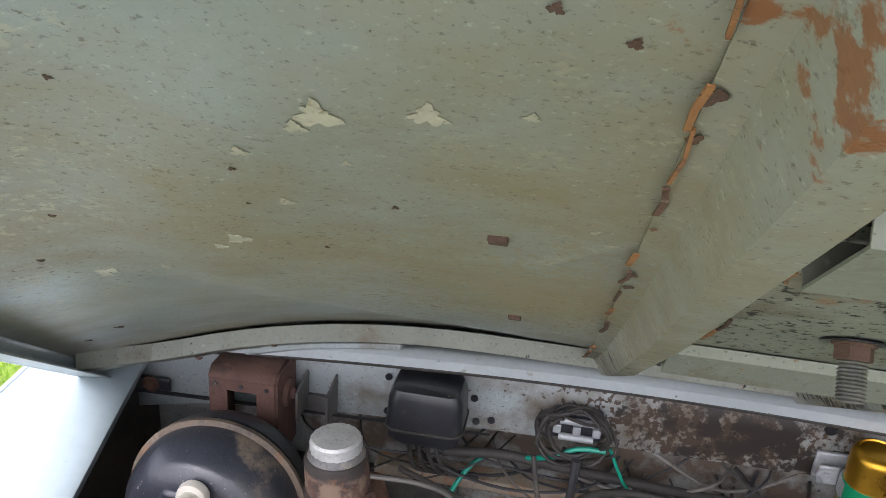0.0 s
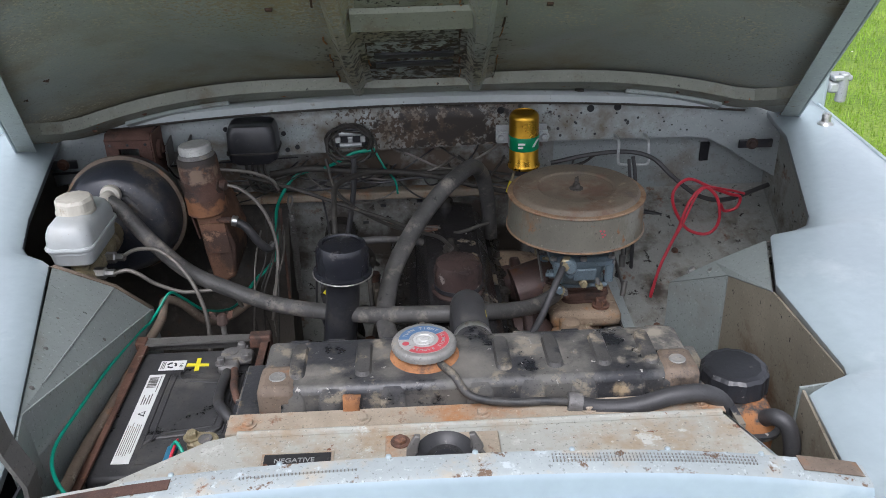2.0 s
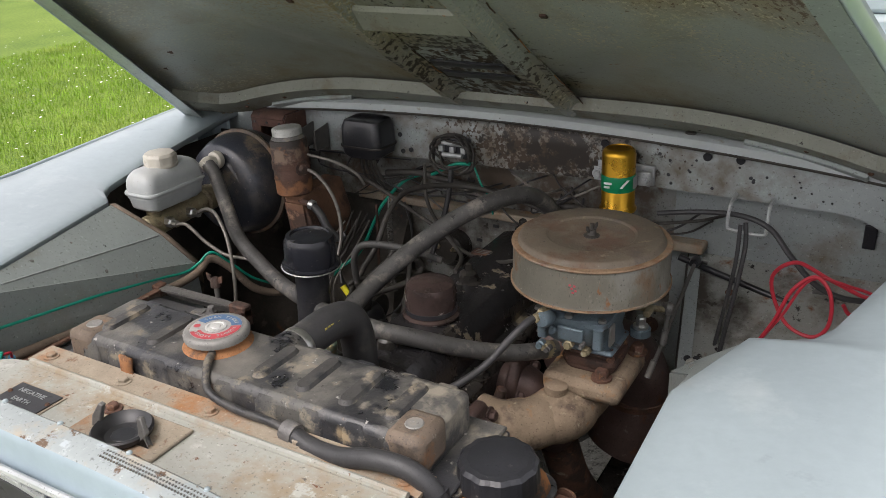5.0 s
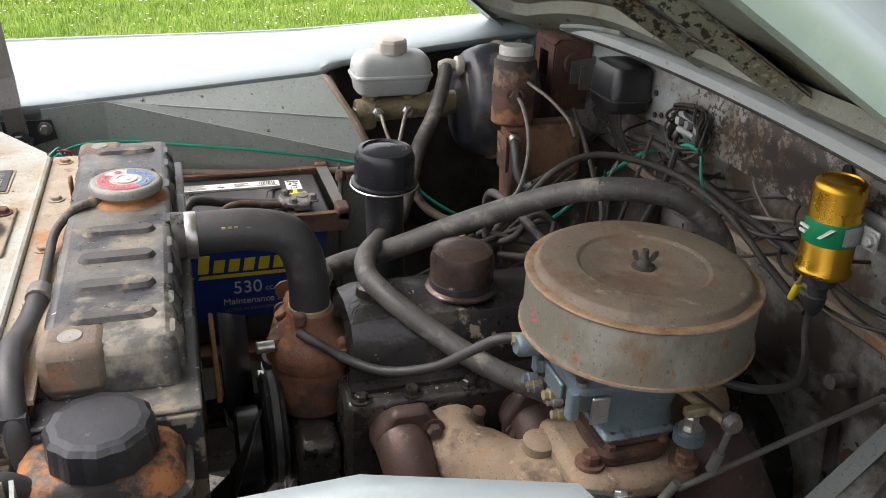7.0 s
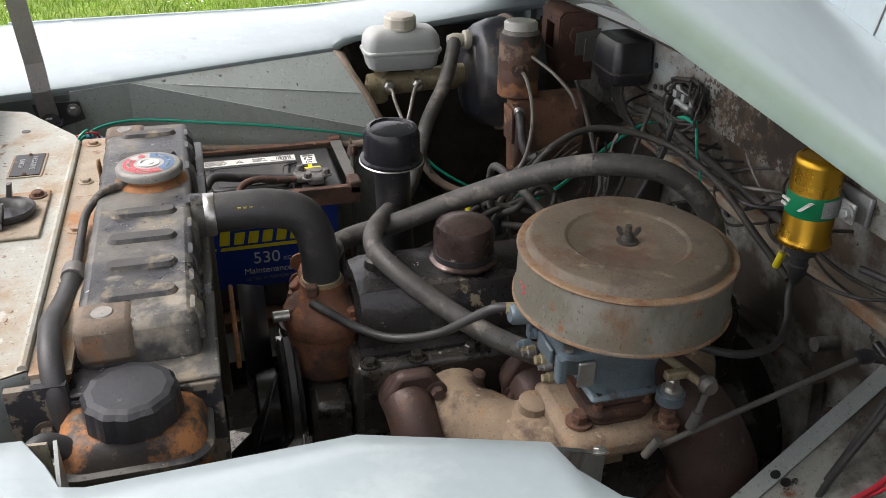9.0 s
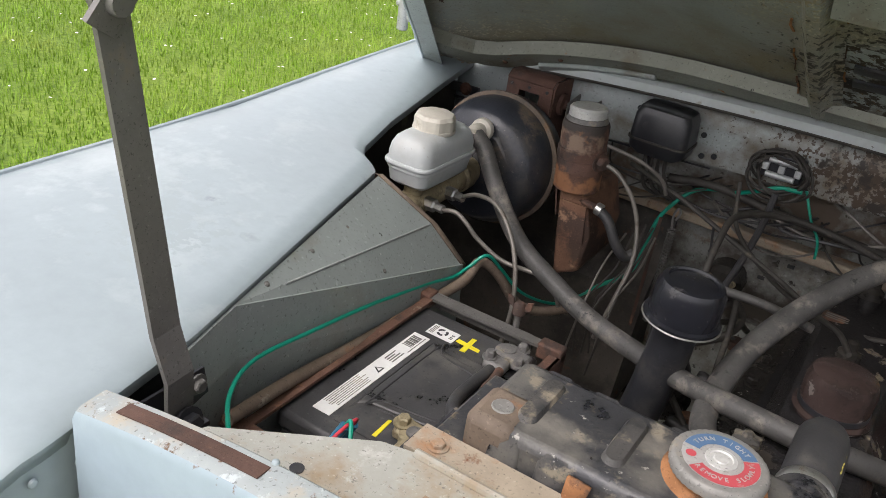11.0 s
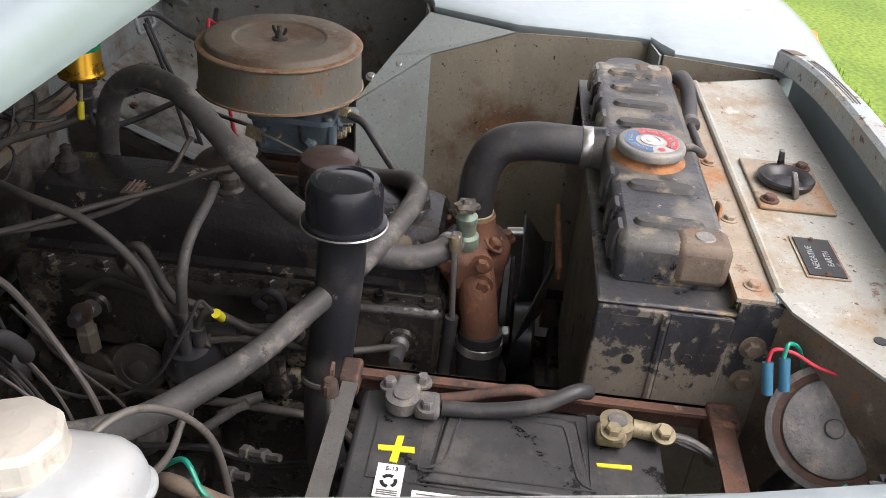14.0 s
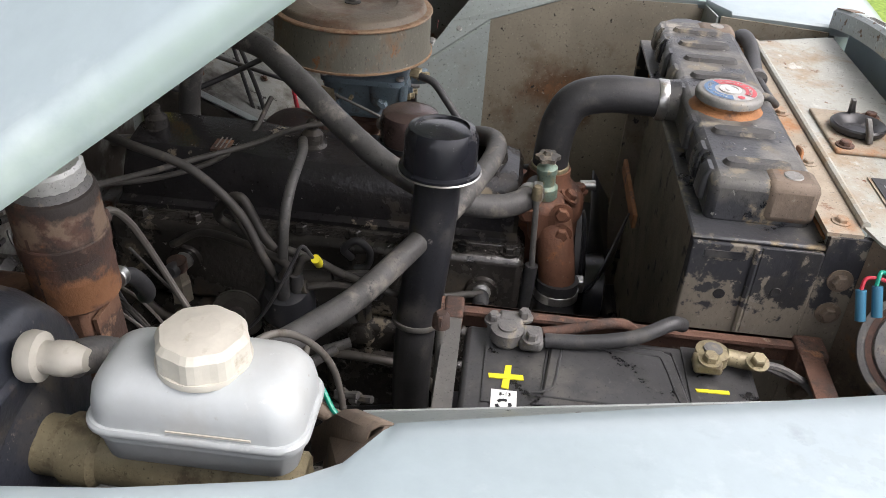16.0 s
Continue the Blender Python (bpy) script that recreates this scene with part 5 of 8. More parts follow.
# ---- shelf between panel and radiator ----
sh = thing("slam_panel_shelf", (XC, -0.12, 0.98), "cream-grey worn shelf panel with rust-stained edge strip", "panel")
part("shelf", prism([(0.268, -0.062, 0.998), (0.318, -0.1955, 0.998), (-0.432, -0.1955, 0.998), (-0.415, -0.15, 0.998), (-0.30, -0.072, 0.998), (-0.262, -0.062, 0.998)], (0, 0, -0.003)), M_CREAM, sh, smooth=False)
part("fold", tube([(-0.27, -0.066, 0.999), (0.0, -0.066, 0.999), (0.265, -0.066, 0.999)], 0.0045, 8), M_CREAM, sh)
part("shelf_lip", prism([(0.268, -0.062, 0.998), (0.318, -0.188, 0.998), (0.318, -0.188, 0.93), (0.268, -0.062, 0.93)], (-0.003, 0, 0)), M_BAY, sh, smooth=False)
part("edge_strip", box(-0.285, 0.272, -0.061, -0.026, 0.992, 0.9965), M_CREAMRUST, sh, "rust-stained edge strip", smooth=False)
for x in (-0.262, -0.135, 0.0, 0.12, 0.248):
    bolt(sh, (x, -0.045, 0.9965), (0, 0, 1), 0.0064, 0.0055, M_CREAMRUST)
part("hole", lathe([(0.006, 0), (0.006, 0.001)], (-0.33, -0.14, 0.998), (0, 0, 1), 12), M_SATINBLACK, sh)
lt = thing("bonnet_latch", (-0.045, -0.12, 1.0), "rusty bonnet latch plate with a dark spring cup", "latch")
part("base_plate", box(-0.108, 0.014, -0.165, -0.082, 0.9985, 1.0025), M_CREAMRUST, lt, "rust-stained base plate", bevel=0.0015)
part("cup", lathe([(0.027, 0), (0.031, 0.003), (0.032, 0.008), (0.030, 0.010), (0.024, 0.007), (0.019, 0.001), (0.012, -0.0005)], (-0.045, -0.122, 1.0030), (0, 0, 1), 32), M_DARKPLATE, lt, "black dished striker cup")
part("cup_hole", lathe([(0.0135, 0), (0.0125, 0.0008)], (-0.045, -0.122, 1.0024), (0, 0, 1), 24), M_SATINBLACK, lt, "dark centre hole")
for x, sgn in ((-0.080, 1), (-0.010, -1)):
    part("hook", prism([(x - 0.006, -0.128, 1.004), (x + 0.006, -0.128, 1.004), (x + 0.007 * sgn, -0.125, 1.018), (x + 0.010 * sgn, -0.122, 1.030), (x + 0.004 * sgn, -0.122, 1.031), (x - 0.005 * sgn, -0.126, 1.016)], (0, 0.006, 0)), M_STAY, lt, "upright spring hook", bevel=0.0012)
for x, y in ((-0.092, -0.095), (0.0, -0.152)):
    bolt(lt, (x, y, 1.0025), (0, 0, 1), 0.007, 0.007, M_RUST)
part("side_baffle", sheet([[(-0.288, -0.070, 0.994), (-0.352, -0.110, 0.994), (-0.41, -0.150, 0.994), (-0.428, -0.194, 0.994)], [(-0.288, -0.070, 0.5), (-0.352, -0.110, 0.5), (-0.41, -0.150, 0.5), (-0.428, -0.194, 0.5)]]), M_RUSTSTRAP, sh, "stained upright baffle", smooth=False, solid=0.002)
part("grommet", lathe([(0.022, 0), (0.022, 0.004), (0.014, 0.006)], (-0.330, -0.100, 0.925), (-0.53, 0.85, 0), 20), M_RUBBER, sh, "black rubber grommet")
npl = thing("warning_plate", (-0.2, -0.12, 0.998), "small black metal plate lettered NEGATIVE EARTH, rust at its edges", "sign")
part("border", box(-0.238, -0.162, -0.142, -0.100, 0.9985, 0.9995), M_CREAMRUST, npl, smooth=False)
part("plate", box(-0.235, -0.165, -0.139, -0.103, 0.9995, 1.0008), M_DARKPLATE, npl, smooth=False)
lettering("NEGATIVE", 0.0092, pose(-0.203, -0.114, 1.0011), M_GALV, npl)
lettering("EARTH", 0.0092, pose(-0.203, -0.129, 1.0011), M_GALV, npl)
for x in (-0.232, -0.168):
    part("screw", lathe([(0.003, 0), (0.002, 0.002)], (x, -0.121, 1.0008), (0, 0, 1), 10), M_RUST, npl)

# ---- radiator ----

ra = thing("radiator", (0, 0.03, 0.55), "black radiator with chipped, mud-dusted top tank and red-and-blue cap", "radiator")
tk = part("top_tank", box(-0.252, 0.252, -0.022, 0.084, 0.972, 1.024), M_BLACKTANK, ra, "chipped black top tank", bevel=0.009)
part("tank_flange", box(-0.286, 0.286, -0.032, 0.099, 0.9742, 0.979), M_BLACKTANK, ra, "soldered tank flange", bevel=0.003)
for x in (-0.211, -0.134, 0.030, 0.090, 0.147, 0.203):
    r = []
    for k in range(13):
        t = math.pi * k / 12
        r.append((0.010 * math.cos(t), 0.026 + 0.0 + 0.010 * math.sin(t)))
    ring = [(x + a, 0.033 + b) for a, b in r] + [(x - a, 0.033 - b) for a, b in r]
    bm = bmesh.new()
    lo = [bm.verts.new((a, b, 1.0235)) for a, b in ring]
    hi = [bm.verts.new((x + (a - x) * 0.75, 0.033 + (b - 0.033) * 0.9, 1.0285)) for a, b in ring]
    for i in range(len(ring)):
        j = (i + 1) % len(ring)
        bm.faces.new((lo[i], lo[j], hi[j], hi[i]))
    bm.faces.new(hi)
    part("rib", bm, M_RIBDUST, tk, "raised rib dusted with dried mud")
for x in (-0.215, -0.17, -0.10, 0.0, 0.06, 0.12, 0.175, 0.225):
    part("crimp", stack([rounded(0.016, 0.0065, 0.005, 0.990, x, 0.0835), rounded(0.015, 0.0065, 0.005, 1.014, x, 0.0825), rounded(0.011, 0.004, 0.003, 1.0225, x, 0.0790)]), M_BLACKTANK, tk, "pressed crimp on the tank edge")
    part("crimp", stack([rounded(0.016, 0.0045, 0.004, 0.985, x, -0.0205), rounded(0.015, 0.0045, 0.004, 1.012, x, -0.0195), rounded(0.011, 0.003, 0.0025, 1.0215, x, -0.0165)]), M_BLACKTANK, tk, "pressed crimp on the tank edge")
part("rust_run", sheet([[(-0.156, -0.0262, 1.018), (-0.148, -0.0268, 1.019), (-0.136, -0.0262, 1.017)], [(-0.157, -0.0262, 1.000), (-0.147, -0.0268, 1.000), (-0.139, -0.0262, 1.001)], [(-0.155, -0.0262, 0.985), (-0.147, -0.0268, 0.985), (-0.136, -0.0262, 0.986)], [(-0.158, -0.0264, 0.977), (-0.147, -0.0268, 0.977), (-0.131, -0.0264, 0.977)]]), M_ORANGE, tk, "orange rust run", solid=0.003)
for s in (-1, 1):
    sp = part("strap", box(s * 0.232 - 0.0225, s * 0.232 + 0.0225, -0.0242, 0.030, 0.981, 1.0262), M_RUSTSTRAP, ra, "rust-stained clamp strap", bevel=0.009)
    part("strap_button", lathe([(0.010, 0), (0.009, 0.0012)], (s * 0.232, 0.002, 1.0262), (0, 0, 1), 18), M_CAPGREY, sp)
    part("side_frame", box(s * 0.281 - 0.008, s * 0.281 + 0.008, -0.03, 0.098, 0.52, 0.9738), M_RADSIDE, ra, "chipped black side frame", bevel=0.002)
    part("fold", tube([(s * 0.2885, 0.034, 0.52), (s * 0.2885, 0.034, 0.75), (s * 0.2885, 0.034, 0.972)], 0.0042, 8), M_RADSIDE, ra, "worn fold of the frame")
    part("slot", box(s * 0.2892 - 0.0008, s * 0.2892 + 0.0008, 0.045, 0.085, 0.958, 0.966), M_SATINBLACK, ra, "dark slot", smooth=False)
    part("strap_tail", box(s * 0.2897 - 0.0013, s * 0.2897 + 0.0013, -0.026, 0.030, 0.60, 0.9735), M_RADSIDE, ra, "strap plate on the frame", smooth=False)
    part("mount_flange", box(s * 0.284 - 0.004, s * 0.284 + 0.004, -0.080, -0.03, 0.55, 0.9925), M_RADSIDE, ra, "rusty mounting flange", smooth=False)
    for z in (0.945, 0.905, 0.80):
        bolt(ra, (s * 0.288, -0.052, z), (s, 0, 0), 0.0085, 0.008, M_RUSTSTRAP)
    part("frame_hole", lathe([(0.006, 0), (0.006, 0.001)], (s * 0.2889, 0.060, 0.915), (s, 0, 0), 12), M_SATINBLACK, ra)
    part("plate_rivet", lathe([(0.0055, 0), (0.005, 0.0012), (0.0035, 0.0008)], (s * 0.2908, 0.006, 0.925), (s, 0, 0), 14), M_RADSIDE, ra)
part("engine_bay_bar", box(-0.06, 0.10, 0.112, 0.118, 0.845, 0.866), M_ORANGE, ra, "orange-rusted fan cowl bar", bevel=0.002)
part("core", box(-0.262, 0.262, 0.0, 0.068, 0.54, 0.974), M_FINS, ra, "dark finned core", smooth=False)
part("solder_seam", tube([(-0.262, -0.0325, 0.976), (-0.1, -0.0325, 0.9755), (0.05, -0.0325, 0.976), (0.262, -0.0325, 0.9755)], 0.0035, 8), M_ORANGE, ra, "rusty solder seam")
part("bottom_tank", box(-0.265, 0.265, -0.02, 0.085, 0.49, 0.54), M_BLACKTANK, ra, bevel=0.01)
part("filler_neck", lathe([(0.043, 0), (0.039, 0.004), (0.033, 0.007), (0.033, 0.012)], (-0.062, 0.039, 1.0225), (0, 0, 1), 32), M_ORANGE, ra, "rust-bled filler neck")
cp = part("radiator_cap", lathe([(0.034, 0), (0.0380, 0.001), (0.0385, 0.007), (0.0365, 0.0102), (0.0345, 0.0110), (0.0300, 0.0108)], (-0.062, 0.039, 1.0335), (0, 0, 1), 80, flute=0.010, flutes=40), M_CAPGREY, ra, "round dusty pressure cap with coloured print")


def sector(r0, r1, a0, a1, z, material, name, label=""):
    n = 18
    bm = sheet([[(-0.062 + r * math.cos(radians(lerp(a0, a1, i / n))), 0.039 + r * math.sin(radians(lerp(a0, a1, i / n))), z) for i in range(n + 1)] for r in (r0, r1)])
    return part(name, bm, material, cp, label, smooth=False)


sector(0.0, 0.0305, 0, 360, 1.0445, M_CAPFACE, "cap_face", "dusty grey printed face")
sector(0.0175, 0.0298, 35, 178, 1.0450, M_CAPBLUE, "cap_band", "faded blue printed band")
sector(0.0175, 0.0298, 232, 392, 1.0450, M_CAPRED, "cap_band", "faded red printed band")
sector(0.0, 0.0042, 0, 360, 1.0452, M_CAPRED, "cap_dot", "small red printed dot").location = (-0.0215, -0.0085, 0)
for text, a0, step, turn, size in (("REMOVE SLOWLY", 238, 11.6, 90, 0.0060), ("TURN TIGHT", 160, -12.2, -90, 0.0060)):
    for i, ch in enumerate(text):
        a = a0 + step * i
        if ch != " ":
            lettering(ch, size, Matrix.Translation((-0.062 + 0.0236 * math.cos(radians(a)), 0.039 + 0.0236 * math.sin(radians(a)), 1.0452)) @ Matrix.Rotation(radians(a + turn), 4, "Z"), M_CAPFACE, cp)
part("cap_ring", lathe([(0.0125, 0), (0.0125, 0.0012), (0.0095, 0.0016), (0.0088, 0.0004), (0.0060, 0.0004), (0.0055, 0.0016), (0.0030, 0.0020)], (-0.062, 0.039, 1.0447), (0, 0, 1), 28), M_CAPSTEEL, cp, "bright pressed centre ring")
part("overflow_pipe", tube([(-0.045, 0.012, 1.028), (-0.030, -0.012, 1.028), (-0.012, -0.032, 1.012), (0.03, -0.036, 1.004), (0.075, -0.036, 1.003), (0.108, -0.037, 1.000)], 0.0048, 10), M_RIBDUST, ra, "thin metal overflow pipe")
oh = thing("overflow_hose", (0.2, -0.04, 0.99), "thick black rubber overflow hose to the filler tank", "hose")
part("hose", tube([(0.098, -0.037, 1.001), (0.135, -0.042, 0.994), (0.175, -0.046, 0.998), (0.215, -0.046, 1.010), (0.255, -0.043, 1.008), (0.280, -0.040, 0.985), (0.286, -0.036, 0.945), (0.286, -0.03, 0.90)], 0.0105, 14), M_RUBBER, oh)
part("joint", lathe([(0.0115, 0), (0.0118, 0.008), (0.0115, 0.016)], (0.098, -0.037, 1.001), (1, -0.1, -0.1), 14), M_LEAD, oh, "dull hose end")

# remote filler tank
ft = thing("filler_tank", (0.315, 0.026, 0.86), "rust-orange remote filler tank with a black faceted cap", "coolant tank")
part("tank_body", stack([rounded(0.036, 0.050, 0.02, 0.865, 0.306, 0.020), rounded(0.044, 0.060, 0.024, 0.885, 0.306, 0.020), rounded(0.046, 0.062, 0.026, 0.938, 0.306, 0.020)]), M_ORANGE, ft, "rusted tank body")
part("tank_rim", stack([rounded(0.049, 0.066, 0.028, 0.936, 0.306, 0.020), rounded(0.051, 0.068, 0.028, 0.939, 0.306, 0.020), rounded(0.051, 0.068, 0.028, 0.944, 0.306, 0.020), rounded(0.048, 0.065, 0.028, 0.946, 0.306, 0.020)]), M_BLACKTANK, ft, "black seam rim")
part("tank_top", stack([rounded(0.046, 0.063, 0.026, 0.944, 0.306, 0.020), rounded(0.043, 0.060, 0.026, 0.956, 0.306, 0.020), rounded(0.038, 0.052, 0.026, 0.966, 0.306, 0.020), rounded(0.033, 0.044, 0.024, 0.969, 0.306, 0.020)]), M_TANKTOP, ft, "rust-bled black tank top")
part("cap", lathe([(0.036, 0), (0.0405, 0.003), (0.0395, 0.026), (0.036, 0.030), (0.030, 0.031)], (0.312, 0.024, 0.968), (0, 0, 1), 48, flute=0.022, flutes=12), M_SATINBLACK, ft, "black faceted plastic cap", smooth=False)
part("lug", box(0.345, 0.375, 0.055, 0.075, 0.915, 0.935), M_RUST, ft, bevel=0.004)
bolt(ft, (0.362, 0.078, 0.925), (0.3, 1, 0), 0.009, 0.009, M_RUST)
part("inlet_hose", tube([(0.330, -0.012, 0.930), (0.332, -0.030, 0.958), (0.338, -0.046, 0.972), (0.349, -0.056, 0.966), (0.356, -0.062, 0.935), (0.356, -0.066, 0.88)], 0.010, 14), M_RUBBER, ft, "bent black rubber hose")
part("inlet_elbow", tube([(0.326, 0.0, 0.925), (0.328, -0.010, 0.940), (0.331, -0.022, 0.952)], 0.0085, 12), M_ORANGE, ft, "rust-orange pipe elbow")

# ---- top hose and thermostat ----
th = thing("radiator_top_hose", (0, 0.2, 0.9), "thick black rubber elbow hose with steel clamps", "hose")
part("hose", tube([(0.001, 0.085, 1.0), (0.001, 0.125, 1.001), (0.001, 0.170, 1.000), (0.0005, 0.206, 0.988), (0.0, 0.222, 0.960), (0.0, 0.227, 0.925), (0.0, 0.228, 0.882)], 0.0235, 24), M_RUBBER, th, "smooth black elbow hose")
for k in range(7):
    if k != 3:
        part("print_mark", box(0.0205, 0.0216, 0.134 + 0.0065 * k, 0.1382 + 0.0065 * k, 1.0085 - 0.0004 * k * k / 3, 1.0145 - 0.0004 * k * k / 3), M_YELLOWPRINT, th, "faded yellow print", smooth=False)
part("clamp", lathe([(0.0245, 0), (0.0252, 0.001), (0.0252, 0.012), (0.0245, 0.013)], (0.001, 0.096, 1.0), (0, 1, 0), 28), M_STEEL, th, "bright worm-drive clamp")
part("clamp_screw", box(-0.008, 0.010, 0.096, 0.108, 0.974, 0.984), M_STEEL, th, bevel=0.002)
part("clamp", lathe([(0.0245, 0), (0.0255, 0.001), (0.0255, 0.013), (0.0245, 0.014)], (0.0, 0.228, 0.884), (0, 0, 1), 28), M_BRASS, th, "brassy clamp")
part("clamp_screw", box(0.018, 0.03, 0.205, 0.220, 0.884, 0.900), M_RUST, th, bevel=0.003)
part("stub", lathe([(0.0265, 0), (0.025, 0.014)], (0.001, 0.083, 1.0), (0, 1, 0), 28), M_BLACKTANK, th)
ts = thing("thermostat_housing", (0, 0.225, 0.77), "rust-red cast thermostat and water pump housing", "housing")
part("outlet", lathe([(0.050, 0), (0.052, 0.004), (0.052, 0.024), (0.046, 0.034), (0.034, 0.044), (0.029, 0.052), (0.028, 0.066)], (0.0, 0.228, 0.826), (0, 0, 1), 28), M_HOUSING, ts, "rusty outlet casting")
part("lower_body", lathe([(0.040, 0), (0.048, 0.01), (0.048, 0.07)], (0.0, 0.228, 0.758), (0, 0, 1), 24), M_HOUSING, ts)
for a in (45, 165, 285):
    bolt(ts, (0.046 * math.cos(radians(a)), 0.228 + 0.046 * math.sin(radians(a)), 0.852), (0, 0, 1), 0.0085, 0.012, M_HOUSING)
part("side_branch", tube([(-0.03, 0.225, 0.85), (-0.065, 0.217, 0.84), (-0.08, 0.21, 0.81), (-0.088, 0.203, 0.765)], 0.024, 16), M_HOUSING, ts, "rust-orange pump branch")
part("side_block", box(-0.085, -0.03, 0.205, 0.250, 0.82, 0.878), M_HOUSING, ts, "orange rusted casting", bevel=0.012)
for y, z in ((0.207, 0.842), (0.252, 0.868), (0.21, 0.872)):
    bolt(ts, (-0.084, y, z), (-1, 0, 0), 0.009, 0.010, M_HOUSING)
bolt(ts, (-0.03, 0.20, 0.865), (0, -0.5, 0.8), 0.009, 0.010, M_HOUSING)
part("sender", rod((0.02, 0.182, 0.858), (0.022, 0.162, 0.859), 0.007, 12), M_STEEL, ts, "temperature sender")
lh = thing("radiator_bottom_hose", (-0.09, 0.2, 0.55), "dull black bottom hose with a steel clamp", "hose")
part("hose", tube([(-0.088, 0.203, 0.775), (-0.092, 0.20, 0.70), (-0.09, 0.17, 0.60), (-0.08, 0.10, 0.53)], 0.028, 16), M_RUBBER, lh)
part("clamp", lathe([(0.029, 0), (0.030, 0.001), (0.030, 0.012), (0.029, 0.013)], (-0.088, 0.203, 0.748), (0.05, 0, 1), 24), M_STEEL, lh, "steel clamp")
part("clamp_screw", box(-0.075, -0.058, 0.165, 0.178, 0.745, 0.765), M_STEEL, lh, bevel=0.003)
tp = thing("heater_tap", (-0.062, 0.236, 0.87), "verdigris-green brass heater tap with a small hand wheel", "valve")
part("body", lathe([(0.012, 0), (0.015, 0.004), (0.015, 0.018), (0.0115, 0.022), (0.0115, 0.036), (0.013, 0.038), (0.013, 0.046), (0.008, 0.050), (0.006, 0.058)], (-0.058, 0.232, 0.876), (-0.06, 0.06, 1), 20), M_COPPER, tp, "verdigris brass body")
part("hand_wheel", lathe([(0.010, 0), (0.014, 0.002), (0.014, 0.007), (0.006, 0.009), (0.004, 0.013)], (-0.062, 0.2355, 0.932), (-0.06, 0.06, 1), 30, flute=0.14, flutes=6), M_RIBDUST, tp, "small dull brass hand wheel")
part("base", lathe([(0.016, 0), (0.016, 0.012)], (-0.056, 0.231, 0.864), (0, 0, 1), 6), M_COPPER, tp, smooth=False)
part("cable", rod((-0.100, 0.245, 0.900), (-0.105, 0.240, 0.800), 0.0038, 10), M_STAY, tp, "thin grey control cable")
part("cable_end", lathe([(0.006, 0), (0.0065, 0.003), (0.0065, 0.014), (0.005, 0.018)], (-0.099, 0.245, 0.896), (0.0, 0.0, 1), 12), M_BRASS, tp, "dull brass cable end")
part("drain_hose", tube([(-0.105, 0.240, 0.803), (-0.106, 0.242, 0.764), (-0.106, 0.245, 0.721), (-0.108, 0.247, 0.687), (-0.115, 0.245, 0.650)], 0.0085, 12), M_RUBBER, tp, "narrow black hose")

# ---- fan ----
fn = thing("cooling_fan", (0, 0.14, 0.74), "black engine fan with its belt pulley", "fan")
part("hub", lathe([(0.035, 0), (0.05, 0.004), (0.05, 0.03), (0.03, 0.04)], (-0.0, 0.13, 0.705), (0, 1, 0), 24), M_SATINBLACK, fn)
for k in range(4):
    a = radians(35 + 90 * k)
    d, e = Vector((math.cos(a), 0, math.sin(a))), Vector((-math.sin(a), 0, math.cos(a)))
    c = Vector((0, 0.14, 0.705))
    rows = [[c + d * r + e * w * s + Vector((0, 0.018 * s, 0)) for s in (-1, 0, 1)] for r, w in ((0.045, 0.025), (0.10, 0.040), (0.165, 0.045))]
    part("blade", sheet(rows), M_SATINBLACK, fn, solid=0.0025)
part("pulley", lathe([(0.06, 0), (0.066, 0.002), (0.058, 0.010), (0.058, 0.014), (0.066, 0.022), (0.06, 0.024)], (0.02, 0.165, 0.745), (0, 1, 0), 32), M_SATINBLACK, fn)
part("belt", lathe([(0.063, 0), (0.067, 0.002), (0.067, 0.010), (0.063, 0.012)], (0.02, 0.171, 0.745), (0, 1, 0), 32), M_RUBBER, fn, "dull rubber belt")

# ---- engine ----
en = thing("engine", (0, 0.5, 0.35), "oily black four-cylinder engine with a dirty rocker cover", "engine")
part("block", box(-0.125, 0.085, 0.245, 0.80, 0.40, 0.70), M_ENGINE, en, bevel=0.015)
part("cylinder_head", box(-0.118, 0.098, 0.25, 0.79, 0.70, 0.815), M_ENGINE, en, bevel=0.01)
RC = [(-0.082, 0.812), (-0.082, 0.822), (-0.070, 0.826), (-0.066, 0.870), (-0.048, 0.893), (0.0, 0.900), (0.048, 0.893), (0.066, 0.870), (0.070, 0.826), (0.082, 0.822), (0.082, 0.812)]
rows = []
for y, s, dz in ((0.262, 0.80, -0.012), (0.268, 0.95, -0.004), (0.285, 1.0, 0), (0.40, 1, 0), (0.44, 1, -0.004), (0.60, 1, -0.004), (0.63, 1, 0), (0.765, 1.0, 0), (0.782, 0.95, -0.004), (0.788, 0.80, -0.012)):
    rows.append([(x * (s if z > 0.83 else 1), y, z + (dz if z > 0.83 else 0)) for x, z in RC])
bm = sheet(rows)
for r in (0, -1):
    bm.faces.new([bm.verts.new(p) for p in rows[r]])
rcv = part("rocker_cover", bm, M_ROCKER, en, "black rocker cover with worn oily paint")
for y in (0.300, 0.545, 0.757):
    part("dome_nut", lathe([(0.022, 0), (0.022, 0.008), (0.017, 0.012), (0.015, 0.024), (0.008, 0.030), (0.007, 0.040), (0.003, 0.043)], (-0.005, y, 0.886), (0, 0, 1), 20), M_ENGINE, rcv, "black rubber-seated dome nut")
